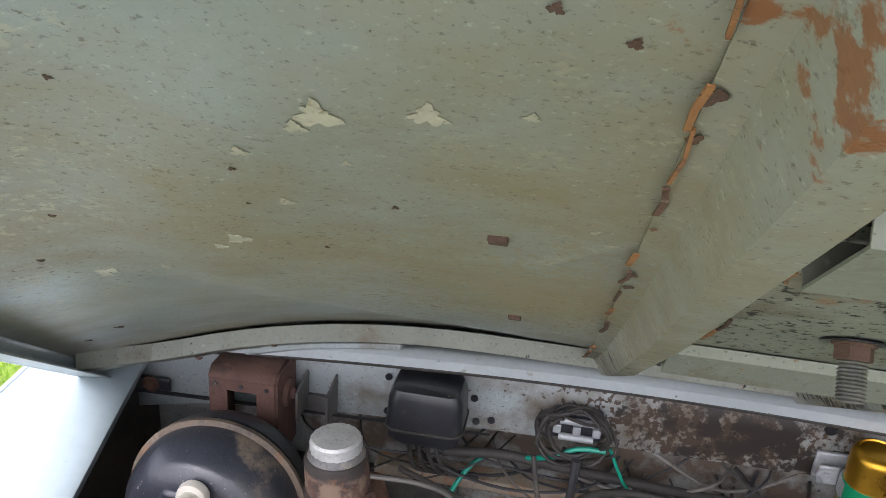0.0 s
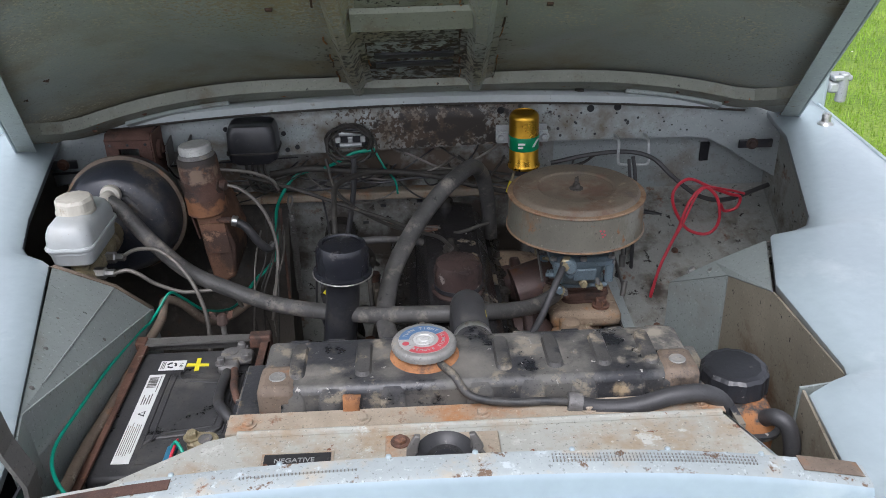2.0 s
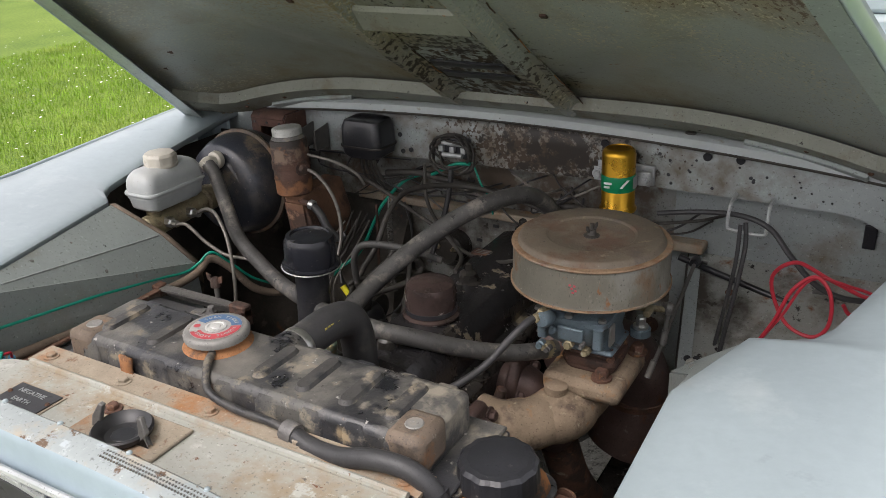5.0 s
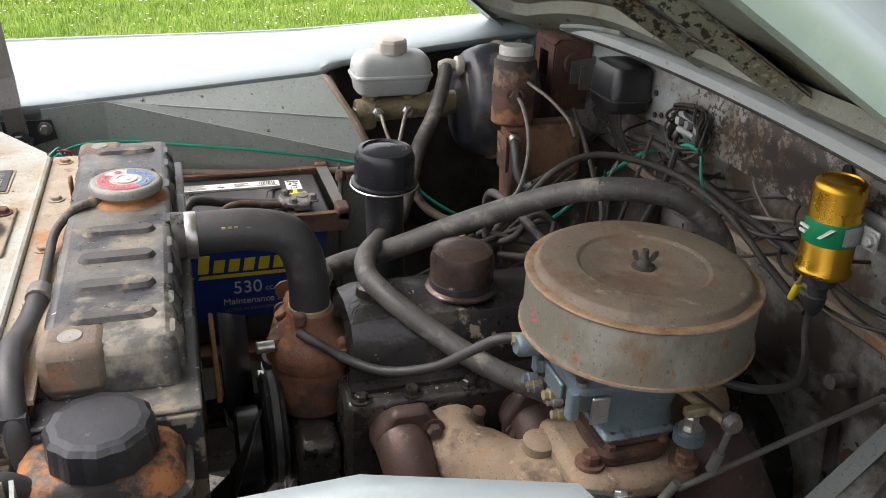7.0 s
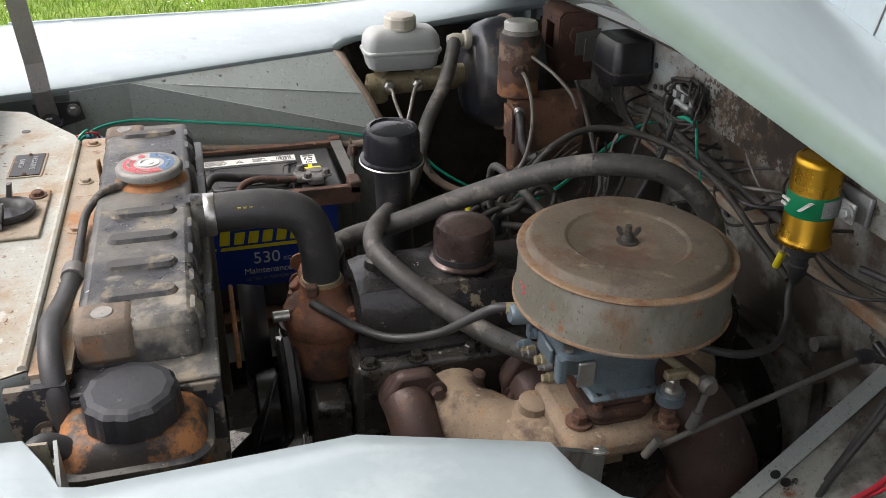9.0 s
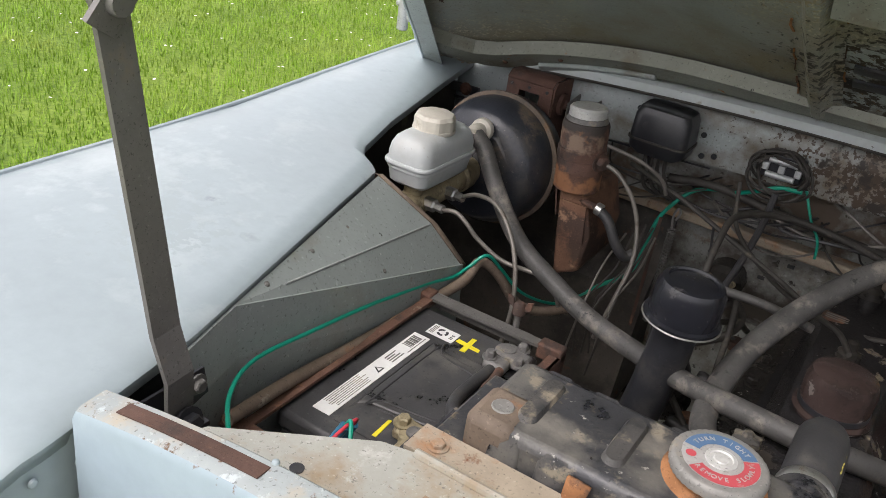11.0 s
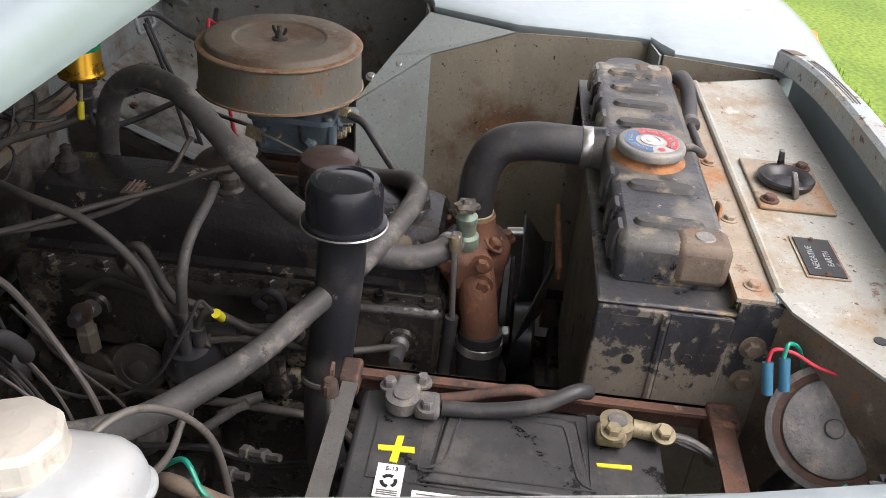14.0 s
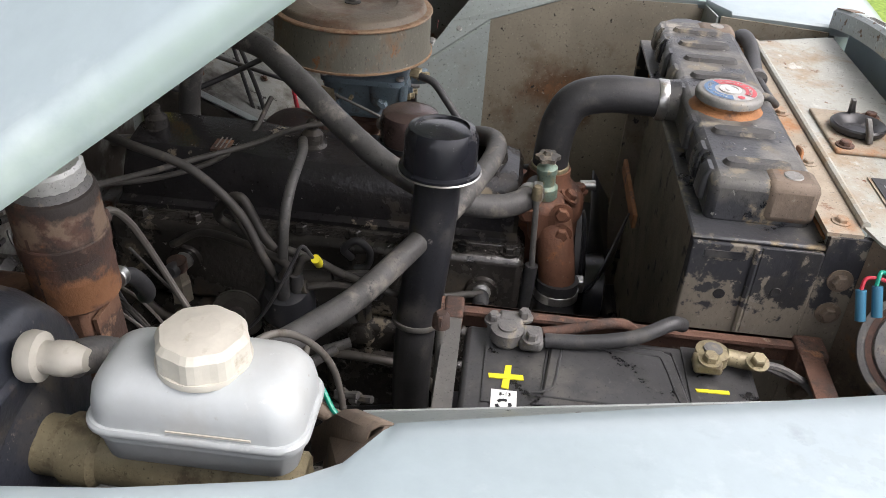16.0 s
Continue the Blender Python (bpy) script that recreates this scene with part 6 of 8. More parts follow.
br = part("breather_cap", lathe([(0.044, 0), (0.0445, 0.003), (0.040, 0.006), (0.039, 0.012), (0.040, 0.040), (0.036, 0.052), (0.028, 0.056), (0.010, 0.057)], (0.0, 0.415, 0.897), (0, 0, 1), 40), M_BREATHER, en, "brown-purple enamelled breather cap")
part("vent_slot", lathe([(0.0402, 0), (0.0402, 0.007)], (0.0, 0.415, 0.905), (0, 0, 1), 40), M_SATINBLACK, br, "dark vent slot")
part("data_plate", box(-0.055, 0.0, 0.645, 0.668, 0.8935, 0.8965), M_RUST, rcv, smooth=False)
for k in range(3):
    part("plate_line", box(-0.050, -0.006, 0.649 + 0.006 * k, 0.651 + 0.006 * k, 0.8968, 0.8972), M_CAPGREY, rcv, smooth=False)
for y in (0.27, 0.33, 0.40, 0.47, 0.54, 0.61, 0.68, 0.75):
    for x in (0.090, -0.100):
        bolt(en, (x, y, 0.815), (0, 0, 1), 0.0085, 0.010, M_ENGINE, name="head_bolt")
for y in (0.30, 0.43, 0.56, 0.69):
    pg = part("spark_plug", lathe([(0.012, 0), (0.012, 0.012), (0.006, 0.014), (0.006, 0.045)], (-0.118, y, 0.765), (-1, 0, 0.25), 12), M_STEEL, en, "spark plug")
    part("plug_cap", lathe([(0.010, 0), (0.010, 0.028), (0.007, 0.034)], (-0.142, y, 0.772), (-1, 0, 0.25), 14), M_RUBBER, pg, "black plug cap")
    part("recess", lathe([(0.022, 0), (0.020, 0.006)], (-0.1185, y, 0.765), (-1, 0, 0), 18), M_ENGINE, en)
for y, r in ((0.449, 0.011), (0.688, 0.014)):
    part("fitting", lathe([(r, 0), (r, 0.030), (r * 0.8, 0.034), (r * 0.8, 0.055)], (-0.148, y, 0.722), (-0.1, 0, 1), 6), M_RADSIDE, en, "brassy hexagon fitting", smooth=False)
    part("fitting_top", lathe([(r * 0.9, 0), (r * 0.9, 0.014)], (-0.153, y, 0.772), (-0.1, 0, 1), 14), M_RUST, en)
part("side_cover", box(-0.150, -0.124, 0.28, 0.50, 0.50, 0.66), M_ENGINE, en, bevel=0.012)
part("side_cover", box(-0.150, -0.124, 0.53, 0.75, 0.50, 0.66), M_ENGINE, en, bevel=0.012)
part("front_cover", box(-0.10, 0.09, 0.195, 0.248, 0.42, 0.76), M_ENGINE, en, bevel=0.012)
part("starter", lathe([(0.04, 0), (0.045, 0.01), (0.045, 0.18), (0.03, 0.20)], (-0.17, 0.55, 0.52), (0, 1, 0), 20), M_ENGINE, en)
part("generator", lathe([(0.05, 0), (0.06, 0.01), (0.06, 0.12), (0.045, 0.13)], (-0.20, 0.22, 0.58), (0, 1, 0), 24), M_SATINBLACK, en, "black generator")
part("gearbox", lathe([(0.14, 0), (0.16, 0.03), (0.13, 0.12)], (0, 0.79, 0.55), (0, 1, 0), 28), M_ENGINE, en)

part("cover_flange", box(-0.088, 0.088, 0.258, 0.792, 0.812, 0.8165), M_ENGINE, en, "pressed cover flange", bevel=0.0015)
for k in range(9):
    y = 0.275 + 0.06 * k
    part("push_rod_boss", lathe([(0.019, 0), (0.017, 0.010), (0.010, 0.013)], (-0.124, y, 0.675), (-1, 0, 0.2), 14), M_ENGINE, en)
    bolt(en, (-0.151, y + 0.02, 0.645), (-1, 0, 0), 0.007, 0.006, M_ENGINE)
part("oil_gallery_pipe", tube([(-0.150, 0.34, 0.60), (-0.165, 0.38, 0.66), (-0.168, 0.48, 0.675), (-0.160, 0.60, 0.67), (-0.145, 0.72, 0.69), (-0.12, 0.78, 0.74)], 0.006, 10), M_PIPE, en, "oil pipe")
for y, z in ((0.46, 0.690), (0.445, 0.672), (0.475, 0.668)):
    part("clamp_bolt", lathe([(0.009, 0), (0.009, 0.010), (0.005, 0.011), (0.005, 0.030)], (-0.275 + (0.475 - y), y, z), (-0.3, -0.8, 0.3), 6), M_LEAD, en, "grey clamp bolt", smooth=False)
part("fuel_pump", lathe([(0.030, 0), (0.034, 0.004), (0.034, 0.018), (0.026, 0.022), (0.022, 0.036), (0.010, 0.040)], (-0.155, 0.63, 0.60), (-1, 0, 0.4), 24), M_LEAD, en, "dirty grey fuel pump")
# ---- manifolds and carburettor ----
mf = thing("manifold", (0.16, 0.45, 0.65), "tan heat-browned cast-iron inlet and exhaust manifold", "manifold")
for y, m_ in ((0.31, M_PURPLE), (0.47, M_PURPLE), (0.66, M_PURPLE)):
    part("exhaust_branch", tube([(0.095, y, 0.772), (0.130, y, 0.776), (0.158, y + 0.005, 0.748), (0.172, y + 0.02, 0.70), (0.170, y + 0.05, 0.63)], 0.033, 18, taper=0.028), m_, mf, "purple-brown exhaust branch")
part("inlet_branch", tube([(0.100, 0.372, 0.758), (0.135, 0.374, 0.756), (0.163, 0.396, 0.752), (0.190, 0.436, 0.752), (0.215, 0.480, 0.758), (0.228, 0.54, 0.770)], 0.042, 24, taper=0.038), M_MANIFOLD, mf, "tan swept inlet branch")
part("inlet_branch", tube([(0.098, 0.690, 0.785), (0.150, 0.680, 0.785), (0.195, 0.640, 0.778), (0.22, 0.570, 0.770)], 0.036, 20, taper=0.034), M_MANIFOLD, mf, "tan swept inlet branch")
part("boss", lathe([(0.018, 0), (0.018, 0.012), (0.015, 0.014)], (0.194, 0.447, 0.794), (0.1, 0, 1), 20), M_MANIFOLD, mf)
for x, y, z, r in ((0.150, 0.392, 0.748, 0.043), (0.200, 0.452, 0.752, 0.045)):
    bm = bmesh.new()
    bmesh.ops.create_icosphere(bm, subdivisions=3, radius=r, matrix=Matrix.Translation((x, y, z)) @ Matrix.Rotation(radians(-32), 4, "Z") @ Matrix.Diagonal((1.05, 1.5, 0.98, 1)))
    part("casting_lobe", bm, M_MANIFOLD, mf, "lumpy tan casting")
for y in (0.318, 0.470, 0.650):
    plate = [(0.112, y - 0.034, 0.752), (0.112, y + 0.034, 0.752), (0.114, y + 0.040, 0.790), (0.114, y + 0.020, 0.822), (0.114, y - 0.020, 0.822), (0.114, y - 0.040, 0.790)]
    fg = part("port_flange", prism(plate, (0.020, 0, 0)), M_PURPLE, mf, "purple-brown port flange", bevel=0.006)
    bolt(fg, (0.134, y + 0.026, 0.795), (1, 0, 0.1), 0.0085, 0.012, M_PURPLE)
    bolt(fg, (0.134, y - 0.026, 0.770), (1, 0, 0.1), 0.0085, 0.012, M_PURPLE)
part("flange", box(0.165, 0.290, 0.455, 0.590, 0.782, 0.815), M_MANIFOLD, mf, "rusty carburettor flange", bevel=0.012)
for x, y in ((0.255, 0.478), (0.278, 0.575), (0.185, 0.575)):
    bolt(mf, (x, y, 0.815), (0, 0, 1), 0.0105, 0.016, M_RUST)
part("clamp_stud", lathe([(0.014, 0), (0.012, 0.006), (0.008, 0.008), (0.008, 0.03), (0.005, 0.032)], (0.118, 0.398, 0.776), (0.3, 0.1, 1), 14), M_RUST, mf)
for z0, z1, d in ((0.815, 0.824, 0.0), (0.825, 0.838, 0.004), (0.839, 0.849, -0.002)):
    part("adaptor_plate", stack([rounded(0.038 + d, 0.036 + d, 0.016, z0, 0.228, 0.525), rounded(0.040 + d, 0.038 + d, 0.016, (z0 + z1) / 2, 0.228, 0.525), rounded(0.038 + d, 0.036 + d, 0.016, z1, 0.228, 0.525)]), M_DARKRUST, mf, "dark layered adaptor plate")
    for x, y in ((0.262, 0.495), (0.262, 0.555)):
        part("adaptor_stud", lathe([(0.0065, 0), (0.0065, 0.005), (0.0035, 0.006), (0.0035, 0.009)], (x, y, z1), (0, 0, 1), 6), M_RUST, mf, smooth=False)
lettering("FIRING ORDER", 0.014, Matrix.Translation((0.214, 0.434, 0.780)) @ Matrix.Rotation(radians(60), 4, "Z") @ Matrix.Rotation(radians(52), 4, "X"), M_MANIFOLD, mf, "cast_lettering", 0.002)
part("rear_elbow", tube([(0.12, 0.605, 0.775), (0.19, 0.615, 0.790), (0.235, 0.640, 0.770), (0.255, 0.668, 0.710), (0.250, 0.675, 0.640), (0.225, 0.655, 0.570)], 0.050, 28, taper=0.056), M_PURPLE, mf, "purple-brown exhaust elbow")
part("elbow_band", lathe([(0.052, 0), (0.057, 0.003), (0.057, 0.014), (0.052, 0.017)], (0.2535, 0.672, 0.685), (0.0, 0.05, -1), 30), M_RUST, mf, "rusty joint ring")
part("downpipe", tube([(0.18, 0.50, 0.66), (0.19, 0.54, 0.56), (0.20, 0.62, 0.45)], 0.032, 16), M_RUST, mf, "rusty exhaust pipe")

cb = thing("carburettor", (0.215, 0.52, 0.848), "blue-grey zinc carburettor with brass fittings", "carburettor")
part("base_plate", box(0.186, 0.268, 0.484, 0.566, 0.848, 0.858), M_CARB, cb, bevel=0.006)
part("body", stack([rounded(0.040, 0.042, 0.016, 0.858, 0.222, 0.528), rounded(0.038, 0.044, 0.018, 0.872, 0.220, 0.526), rounded(0.042, 0.048, 0.016, 0.895, 0.220, 0.524), rounded(0.046, 0.052, 0.014, 0.914, 0.218, 0.520)]), M_CARB, cb, "tapered cast body")
part("float_chamber", stack([rounded(0.030, 0.018, 0.012, 0.872, 0.210, 0.480), rounded(0.038, 0.023, 0.012, 0.882, 0.209, 0.477), rounded(0.046, 0.026, 0.012, 0.914, 0.208, 0.474)]), M_CARB, cb, "tapered float chamber")
part("lid", stack([rounded(0.054, 0.064, 0.018, 0.913, 0.214, 0.510), rounded(0.054, 0.064, 0.018, 0.921, 0.214, 0.510), rounded(0.049, 0.058, 0.016, 0.925, 0.214, 0.510)]), M_CARB, cb, "cast lid")
part("throat", lathe([(0.042, 0), (0.040, 0.03)], (0.212, 0.532, 0.922), (0, 0, 1), 28), M_CARB, cb)
part("fuel_boss", lathe([(0.012, 0), (0.012, 0.02), (0.009, 0.024)], (0.185, 0.437, 0.925), (0, -1, 0.1), 14), M_CARB, cb)
for x, y in ((0.163, 0.452), (0.262, 0.452), (0.160, 0.565), (0.264, 0.565), (0.213, 0.446)):
    part("screw", lathe([(0.006, 0), (0.0055, 0.004), (0.003, 0.005)], (x, y, 0.925), (0, 0, 1), 12), M_STEEL, cb)
for x, y in ((0.172, 0.4475), (0.258, 0.4475)):
    part("corner_pillar", stack([rounded(0.007, 0.006, 0.004, 0.884, x, y), rounded(0.007, 0.006, 0.004, 0.914, x, y)]), M_CARB, cb)
part("level_cover", box(0.196, 0.236, 0.4440, 0.449, 0.886, 0.908), M_CARB, cb, "flat cast cover", bevel=0.002)
part("side_bracket", box(0.268, 0.272, 0.462, 0.482, 0.880, 0.912), M_STEEL, cb, "small steel tab", bevel=0.002)
part("lug", lathe([(0.016, 0), (0.016, 0.012)], (0.282, 0.572, 0.850), (0, 0, 1), 20), M_CARB, cb)
bolt(cb, (0.282, 0.572, 0.862), (0, 0, 1), 0.008, 0.02, M_STEEL)
part("throttle_lever", box(0.290, 0.300, 0.552, 0.578, 0.892, 0.902), M_BRASS, cb, "yellow-plated throttle lever", bevel=0.002)
part("throttle_shaft", rod((0.22, 0.56, 0.895), (0.315, 0.585, 0.895), 0.005, 10), M_BRASS, cb)
part("ball_link", lathe([(0.008, -0.008), (0.011, 0), (0.008, 0.008)], (0.318, 0.59, 0.895), (1, 0, 0), 12), M_STAY, cb)
part("link_rod", rod((0.318, 0.592, 0.895), (0.316, 0.584, 0.845), 0.0035, 10), M_STAY, cb, "dark link rod")
part("link_end", rod((0.3165, 0.586, 0.858), (0.315, 0.581, 0.836), 0.006, 10), M_STAY, cb)
part("fuel_union", lathe([(0.010, 0), (0.010, 0.014), (0.007, 0.016), (0.007, 0.026)], (0.183, 0.437, 0.930), (-0.3, -1, 0), 6), M_BRASS, cb, "brass fuel union", smooth=False)

rnd = random.Random(77)
for k in range(14):
    side = k % 2
    x, y, z = (0.166 - rnd.uniform(0, 0.012), rnd.uniform(0.47, 0.57), rnd.uniform(0.862, 0.905)) if side else (rnd.uniform(0.17, 0.26), 0.444 - rnd.uniform(0, 0.006), rnd.uniform(0.866, 0.905))
    r = rnd.uniform(0.003, 0.0075)
    part("jet_plug", lathe([(r, 0), (r, 0.010), (r * 0.7, 0.011), (r * 0.7, 0.016)], (x + (0.012 if side else 0), y + (0 if side else 0.008), z), (-1, 0, 0.1) if side else (0, -1, 0.1), rnd.choice([6, 12])), rnd.choice([M_CARB, M_CARB, M_BRASS, M_LEAD]), cb, smooth=False)
part("choke_rod", rod((0.150, 0.478, 0.870), (0.150, 0.560, 0.905), 0.0022, 8), M_STAY, cb)
part("choke_lever", prism([(0.146, 0.545, 0.885), (0.146, 0.570, 0.895), (0.146, 0.566, 0.912), (0.146, 0.548, 0.908)], (0.003, 0, 0)), M_BRASS, cb, smooth=False)
af = thing("air_filter", (0.212, 0.532, 0.95), "round dusty brown pancake air filter with a wing nut", "air filter")
part("body", lathe([(0.0915, 0.0000), (0.1153, 0.0019), (0.1180, 0.0037), (0.1162, 0.0074), (0.1157, 0.0521), (0.1135, 0.0595)], (0.212, 0.532, 0.952), (0, 0, 1), 72), M_FILTER, af, "dusty grey side wall")
part("bottom_rim", lathe([(0.1153, 0.0000), (0.1199, 0.0009), (0.1199, 0.0037), (0.1153, 0.0047)], (0.212, 0.532, 0.9515), (0, 0, 1), 72), M_RIM, af, "rusty rolled rim")
part("lid", lathe([(0.1150, 0.0000), (0.1150, 0.0022), (0.1142, 0.0032), (0.1100, 0.0034), (0.1090, 0.0038), (0.1062, 0.0092), (0.1054, 0.0106), (0.1040, 0.0116), (0.1015, 0.0122), (0.0680, 0.0126), (0.0665, 0.0124), (0.0640, 0.0104), (0.0625, 0.0098), (0.0300, 0.0090), (0.0270, 0.0080), (0.0092, 0.0078)], (0.212, 0.532, 1.0115), (0, 0, 1), 72), M_FILTERLID, af, "dusty brown pressed lid")
part("lid_edge", lathe([(0.1148, 0.0000), (0.1172, 0.0006), (0.1182, 0.0022), (0.1172, 0.0040), (0.1150, 0.0046), (0.1120, 0.0046)], (0.212, 0.532, 1.0108), (0, 0, 1), 72), M_RIM, af, "rust-brown rolled lid edge")
wg = part("wing_nut", lathe([(0.012, 0), (0.012, 0.002), (0.007, 0.003), (0.006, 0.010), (0.0035, 0.011), (0.0035, 0.020)], (0.212, 0.532, 1.0188), (0, 0, 1), 16), M_WIREGREY, af, "dark wing nut")
for s in (-1, 1):
    part("wing", prism([(0.2105 + s * 0.0012, 0.532 + s * 0.003, 1.024), (0.2105 + s * 0.003, 0.532 + s * 0.009, 1.027), (0.2105 + s * 0.004, 0.532 + s * 0.0125, 1.033), (0.2105 + s * 0.004, 0.532 + s * 0.012, 1.038), (0.2105 + s * 0.003, 0.532 + s * 0.008, 1.037)], (0.003, 0, 0)), M_WIREGREY, wg, bevel=0.001)
bm = bmesh.new()
for k, (dz, da) in enumerate(((0, 0), (0.004, 0.03), (-0.003, 0.045), (0.005, -0.025), (-0.006, 0.012))):
    a = radians(280) + da
    lathe([(0.002, 0), (0.001, 0.0004)], (0.212 + 0.1161 * math.cos(a), 0.532 + 0.1269 * math.sin(a), 1.007 - 0.015 + dz), (math.cos(a), math.sin(a), 0), 7, bm)
part("red_paint_fleck", bm, M_CAPRED, af, "flecks of red paint")

# ---- oil filler ----
ofl = thing("oil_filler", (-0.25, 0.37, 0.74), "tall black oil filler tube with a gloss black breather cap", "oil filler")
part("tube", tube([(-0.183, 0.360, 0.975), (-0.186, 0.362, 0.92), (-0.195, 0.367, 0.85), (-0.208, 0.374, 0.77)], 0.0265, 20), M_SATINBLACK, ofl, "satin black tube")
part("collar", lathe([(0.029, 0), (0.030, 0.003), (0.029, 0.006)], (-0.2076, 0.374, 0.772), (0.16, 0, 1), 24), M_STAY, ofl)
part("lower_neck", tube([(-0.208, 0.374, 0.775), (-0.212, 0.376, 0.72), (-0.19, 0.378, 0.62), (-0.14, 0.38, 0.58)], 0.024, 16), M_RUBBER, ofl)
part("cap", lathe([(0.043, 0), (0.0455, 0.001), (0.0455, 0.004), (0.041, 0.006), (0.0405, 0.040), (0.036, 0.050), (0.030, 0.0515), (0.029, 0.049), (0.026, 0.0495), (0.010, 0.052)], (-0.182, 0.360, 0.968), (0.04, 0, 1), 48), M_GLOSSBLACK, ofl, "gloss black domed cap")
part("cap_rim", lathe([(0.0455, 0), (0.0470, 0.0008), (0.0455, 0.002)], (-0.182, 0.360, 0.9668), (0.04, 0, 1), 48), M_STEEL, ofl, "bright worn rim")

# ---- hoses ----
hs = thing("heater_hose", (0, 0.5, 0.95), "dusty grey rubber heater hose arching over the engine", "hose")
part("hose", tube([(0.084, 0.745, 0.83), (0.080, 0.742, 0.90), (0.068, 0.722, 0.968), (0.045, 0.675, 1.010), (0.012, 0.615, 1.016), (-0.030, 0.560, 0.998), (-0.075, 0.495, 0.962), (-0.108, 0.425, 0.925), (-0.120, 0.35, 0.896), (-0.112, 0.29, 0.888), (-0.085, 0.255, 0.889), (-0.05, 0.243, 0.888)], 0.0148, 18), M_OLDHOSE, hs)
part("clamp", lathe([(0.0158, 0), (0.0165, 0.001), (0.0165, 0.011), (0.0158, 0.012)], (-0.085, 0.255, 0.889), (1, -0.4, 0), 24), M_STEEL, hs, "steel worm clamp")
part("clamp_screw", box(-0.092, -0.076, 0.238, 0.250, 0.896, 0.91), M_STEEL, hs, bevel=0.003)
vh = thing("vacuum_hose", (-0.2, 0.4, 0.88), "long dusty grey servo vacuum hose", "hose")
part("hose", tube([(-0.596, 0.572, 1.012), (-0.572, 0.562, 0.998), (-0.528, 0.535, 0.955), (-0.455, 0.485, 0.915), (-0.375, 0.450, 0.893), (-0.310, 0.423, 0.881), (-0.235, 0.390, 0.883), (-0.150, 0.345, 0.898), (-0.075, 0.312, 0.915), (-0.015, 0.300, 0.920), (0.030, 0.315, 0.912), (0.080, 0.360, 0.885), (0.130, 0.412, 0.862), (0.168, 0.462, 0.850), (0.18, 0.48, 0.848)], 0.0132, 16), M_OLDHOSE, vh)
part("end_ferrule", lathe([(0.0135, 0), (0.0142, 0.002), (0.0135, 0.014)], (0.168, 0.462, 0.850), (0.5, 0.8, -0.1), 16), M_BRASS, vh, "brass end ferrule")
fh = thing("fuel_hose", (0.1, 0.33, 0.9), "thin black rubber fuel hose to the carburettor", "hose")
part("hose", tube([(0.030, 0.210, 0.878), (0.046, 0.228, 0.872), (0.062, 0.262, 0.853), (0.090, 0.300, 0.850), (0.125, 0.345, 0.872), (0.150, 0.380, 0.905), (0.166, 0.402, 0.925), (0.176, 0.425, 0.930)], 0.0058, 12), M_RUBBER, fh)

# ---- battery ----
BT = 0.868
ba = thing("battery", (-0.41, 0.165, 0.65), "dusty black car battery with blue printed side and yellow polarity marks", "battery")
part("case", box(-0.492, -0.326, 0.028, 0.308, 0.655, 0.845), M_BATTOP, ba, "black case", bevel=0.005)
lid = part("lid", box(-0.495, -0.323, 0.025, 0.311, 0.843, BT), M_BATTOP, ba, "dusty black lid", bevel=0.006)
part("raised_panel", prism([(-0.435, 0.085, BT - 0.001), (-0.425, 0.095, BT - 0.001), (-0.345, 0.105, BT - 0.001), (-0.338, 0.115, BT - 0.001), (-0.338, 0.215, BT - 0.001), (-0.345, 0.225, BT - 0.001), (-0.425, 0.235, BT - 0.001), (-0.435, 0.245, BT - 0.001)], (0, 0, 0.0055)), M_BATTOP, lid, "raised vent panel", bevel=0.0025)
for d, z_ in ((0.0, 0.0005), (0.012, 0.0046)):
    ring = [(-0.437 + d, 0.078 + d), (-0.424 + d, 0.094 + d), (-0.346 - d, 0.103 + d), (-0.336 - d, 0.116 + d), (-0.336 - d, 0.214 - d), (-0.346 - d, 0.227 - d), (-0.424 + d, 0.236 - d), (-0.437 + d, 0.252 - d), (-0.437 + d, 0.078 + d)]
    part("groove", tube([(x, y, BT + z_) for x, y in ring], 0.0013, 6, 3), M_RUBBER, lid, "moulded outline groove")
for y, z_ in ((0.268, 0), (0.072, 1)):
    tb = part("terminal_recess", box(-0.437, -0.325, y - 0.022, y + 0.022, BT, BT + 0.0015), M_BATTOP, lid, smooth=False)
ye = part("plus_mark", prism([(-0.418, 0.265, BT + 0.0015), (-0.384, 0.263, BT + 0.0015), (-0.385, 0.269, BT + 0.0015), (-0.417, 0.272, BT + 0.0015)], (0, 0, 0.001)), M_YELLOW, lid, "yellow plus mark", smooth=False)
part("plus_bar", prism([(-0.404, 0.251, BT + 0.0018), (-0.397, 0.252, BT + 0.0018), (-0.399, 0.285, BT + 0.0018), (-0.405, 0.284, BT + 0.0018)], (0, 0, 0.001)), M_YELLOW, ye, smooth=False)
part("minus_mark", prism([(-0.391, 0.056, BT + 0.0015), (-0.386, 0.056, BT + 0.0015), (-0.388, 0.088, BT + 0.0015), (-0.392, 0.087, BT + 0.0015)], (0, 0, 0.001)), M_YELLOW, lid, "yellow minus mark", smooth=False)
lb = part("white_label", box(-0.468, -0.445, 0.052, 0.248, BT, BT + 0.0008), M_WHITE, lid, "white printed label", smooth=False)
tg = part("recycling_tag", box(-0.458, -0.420, 0.257, 0.281, BT + 0.0015, BT + 0.0022), M_WHITE, lid, "white recycling tag", smooth=False)
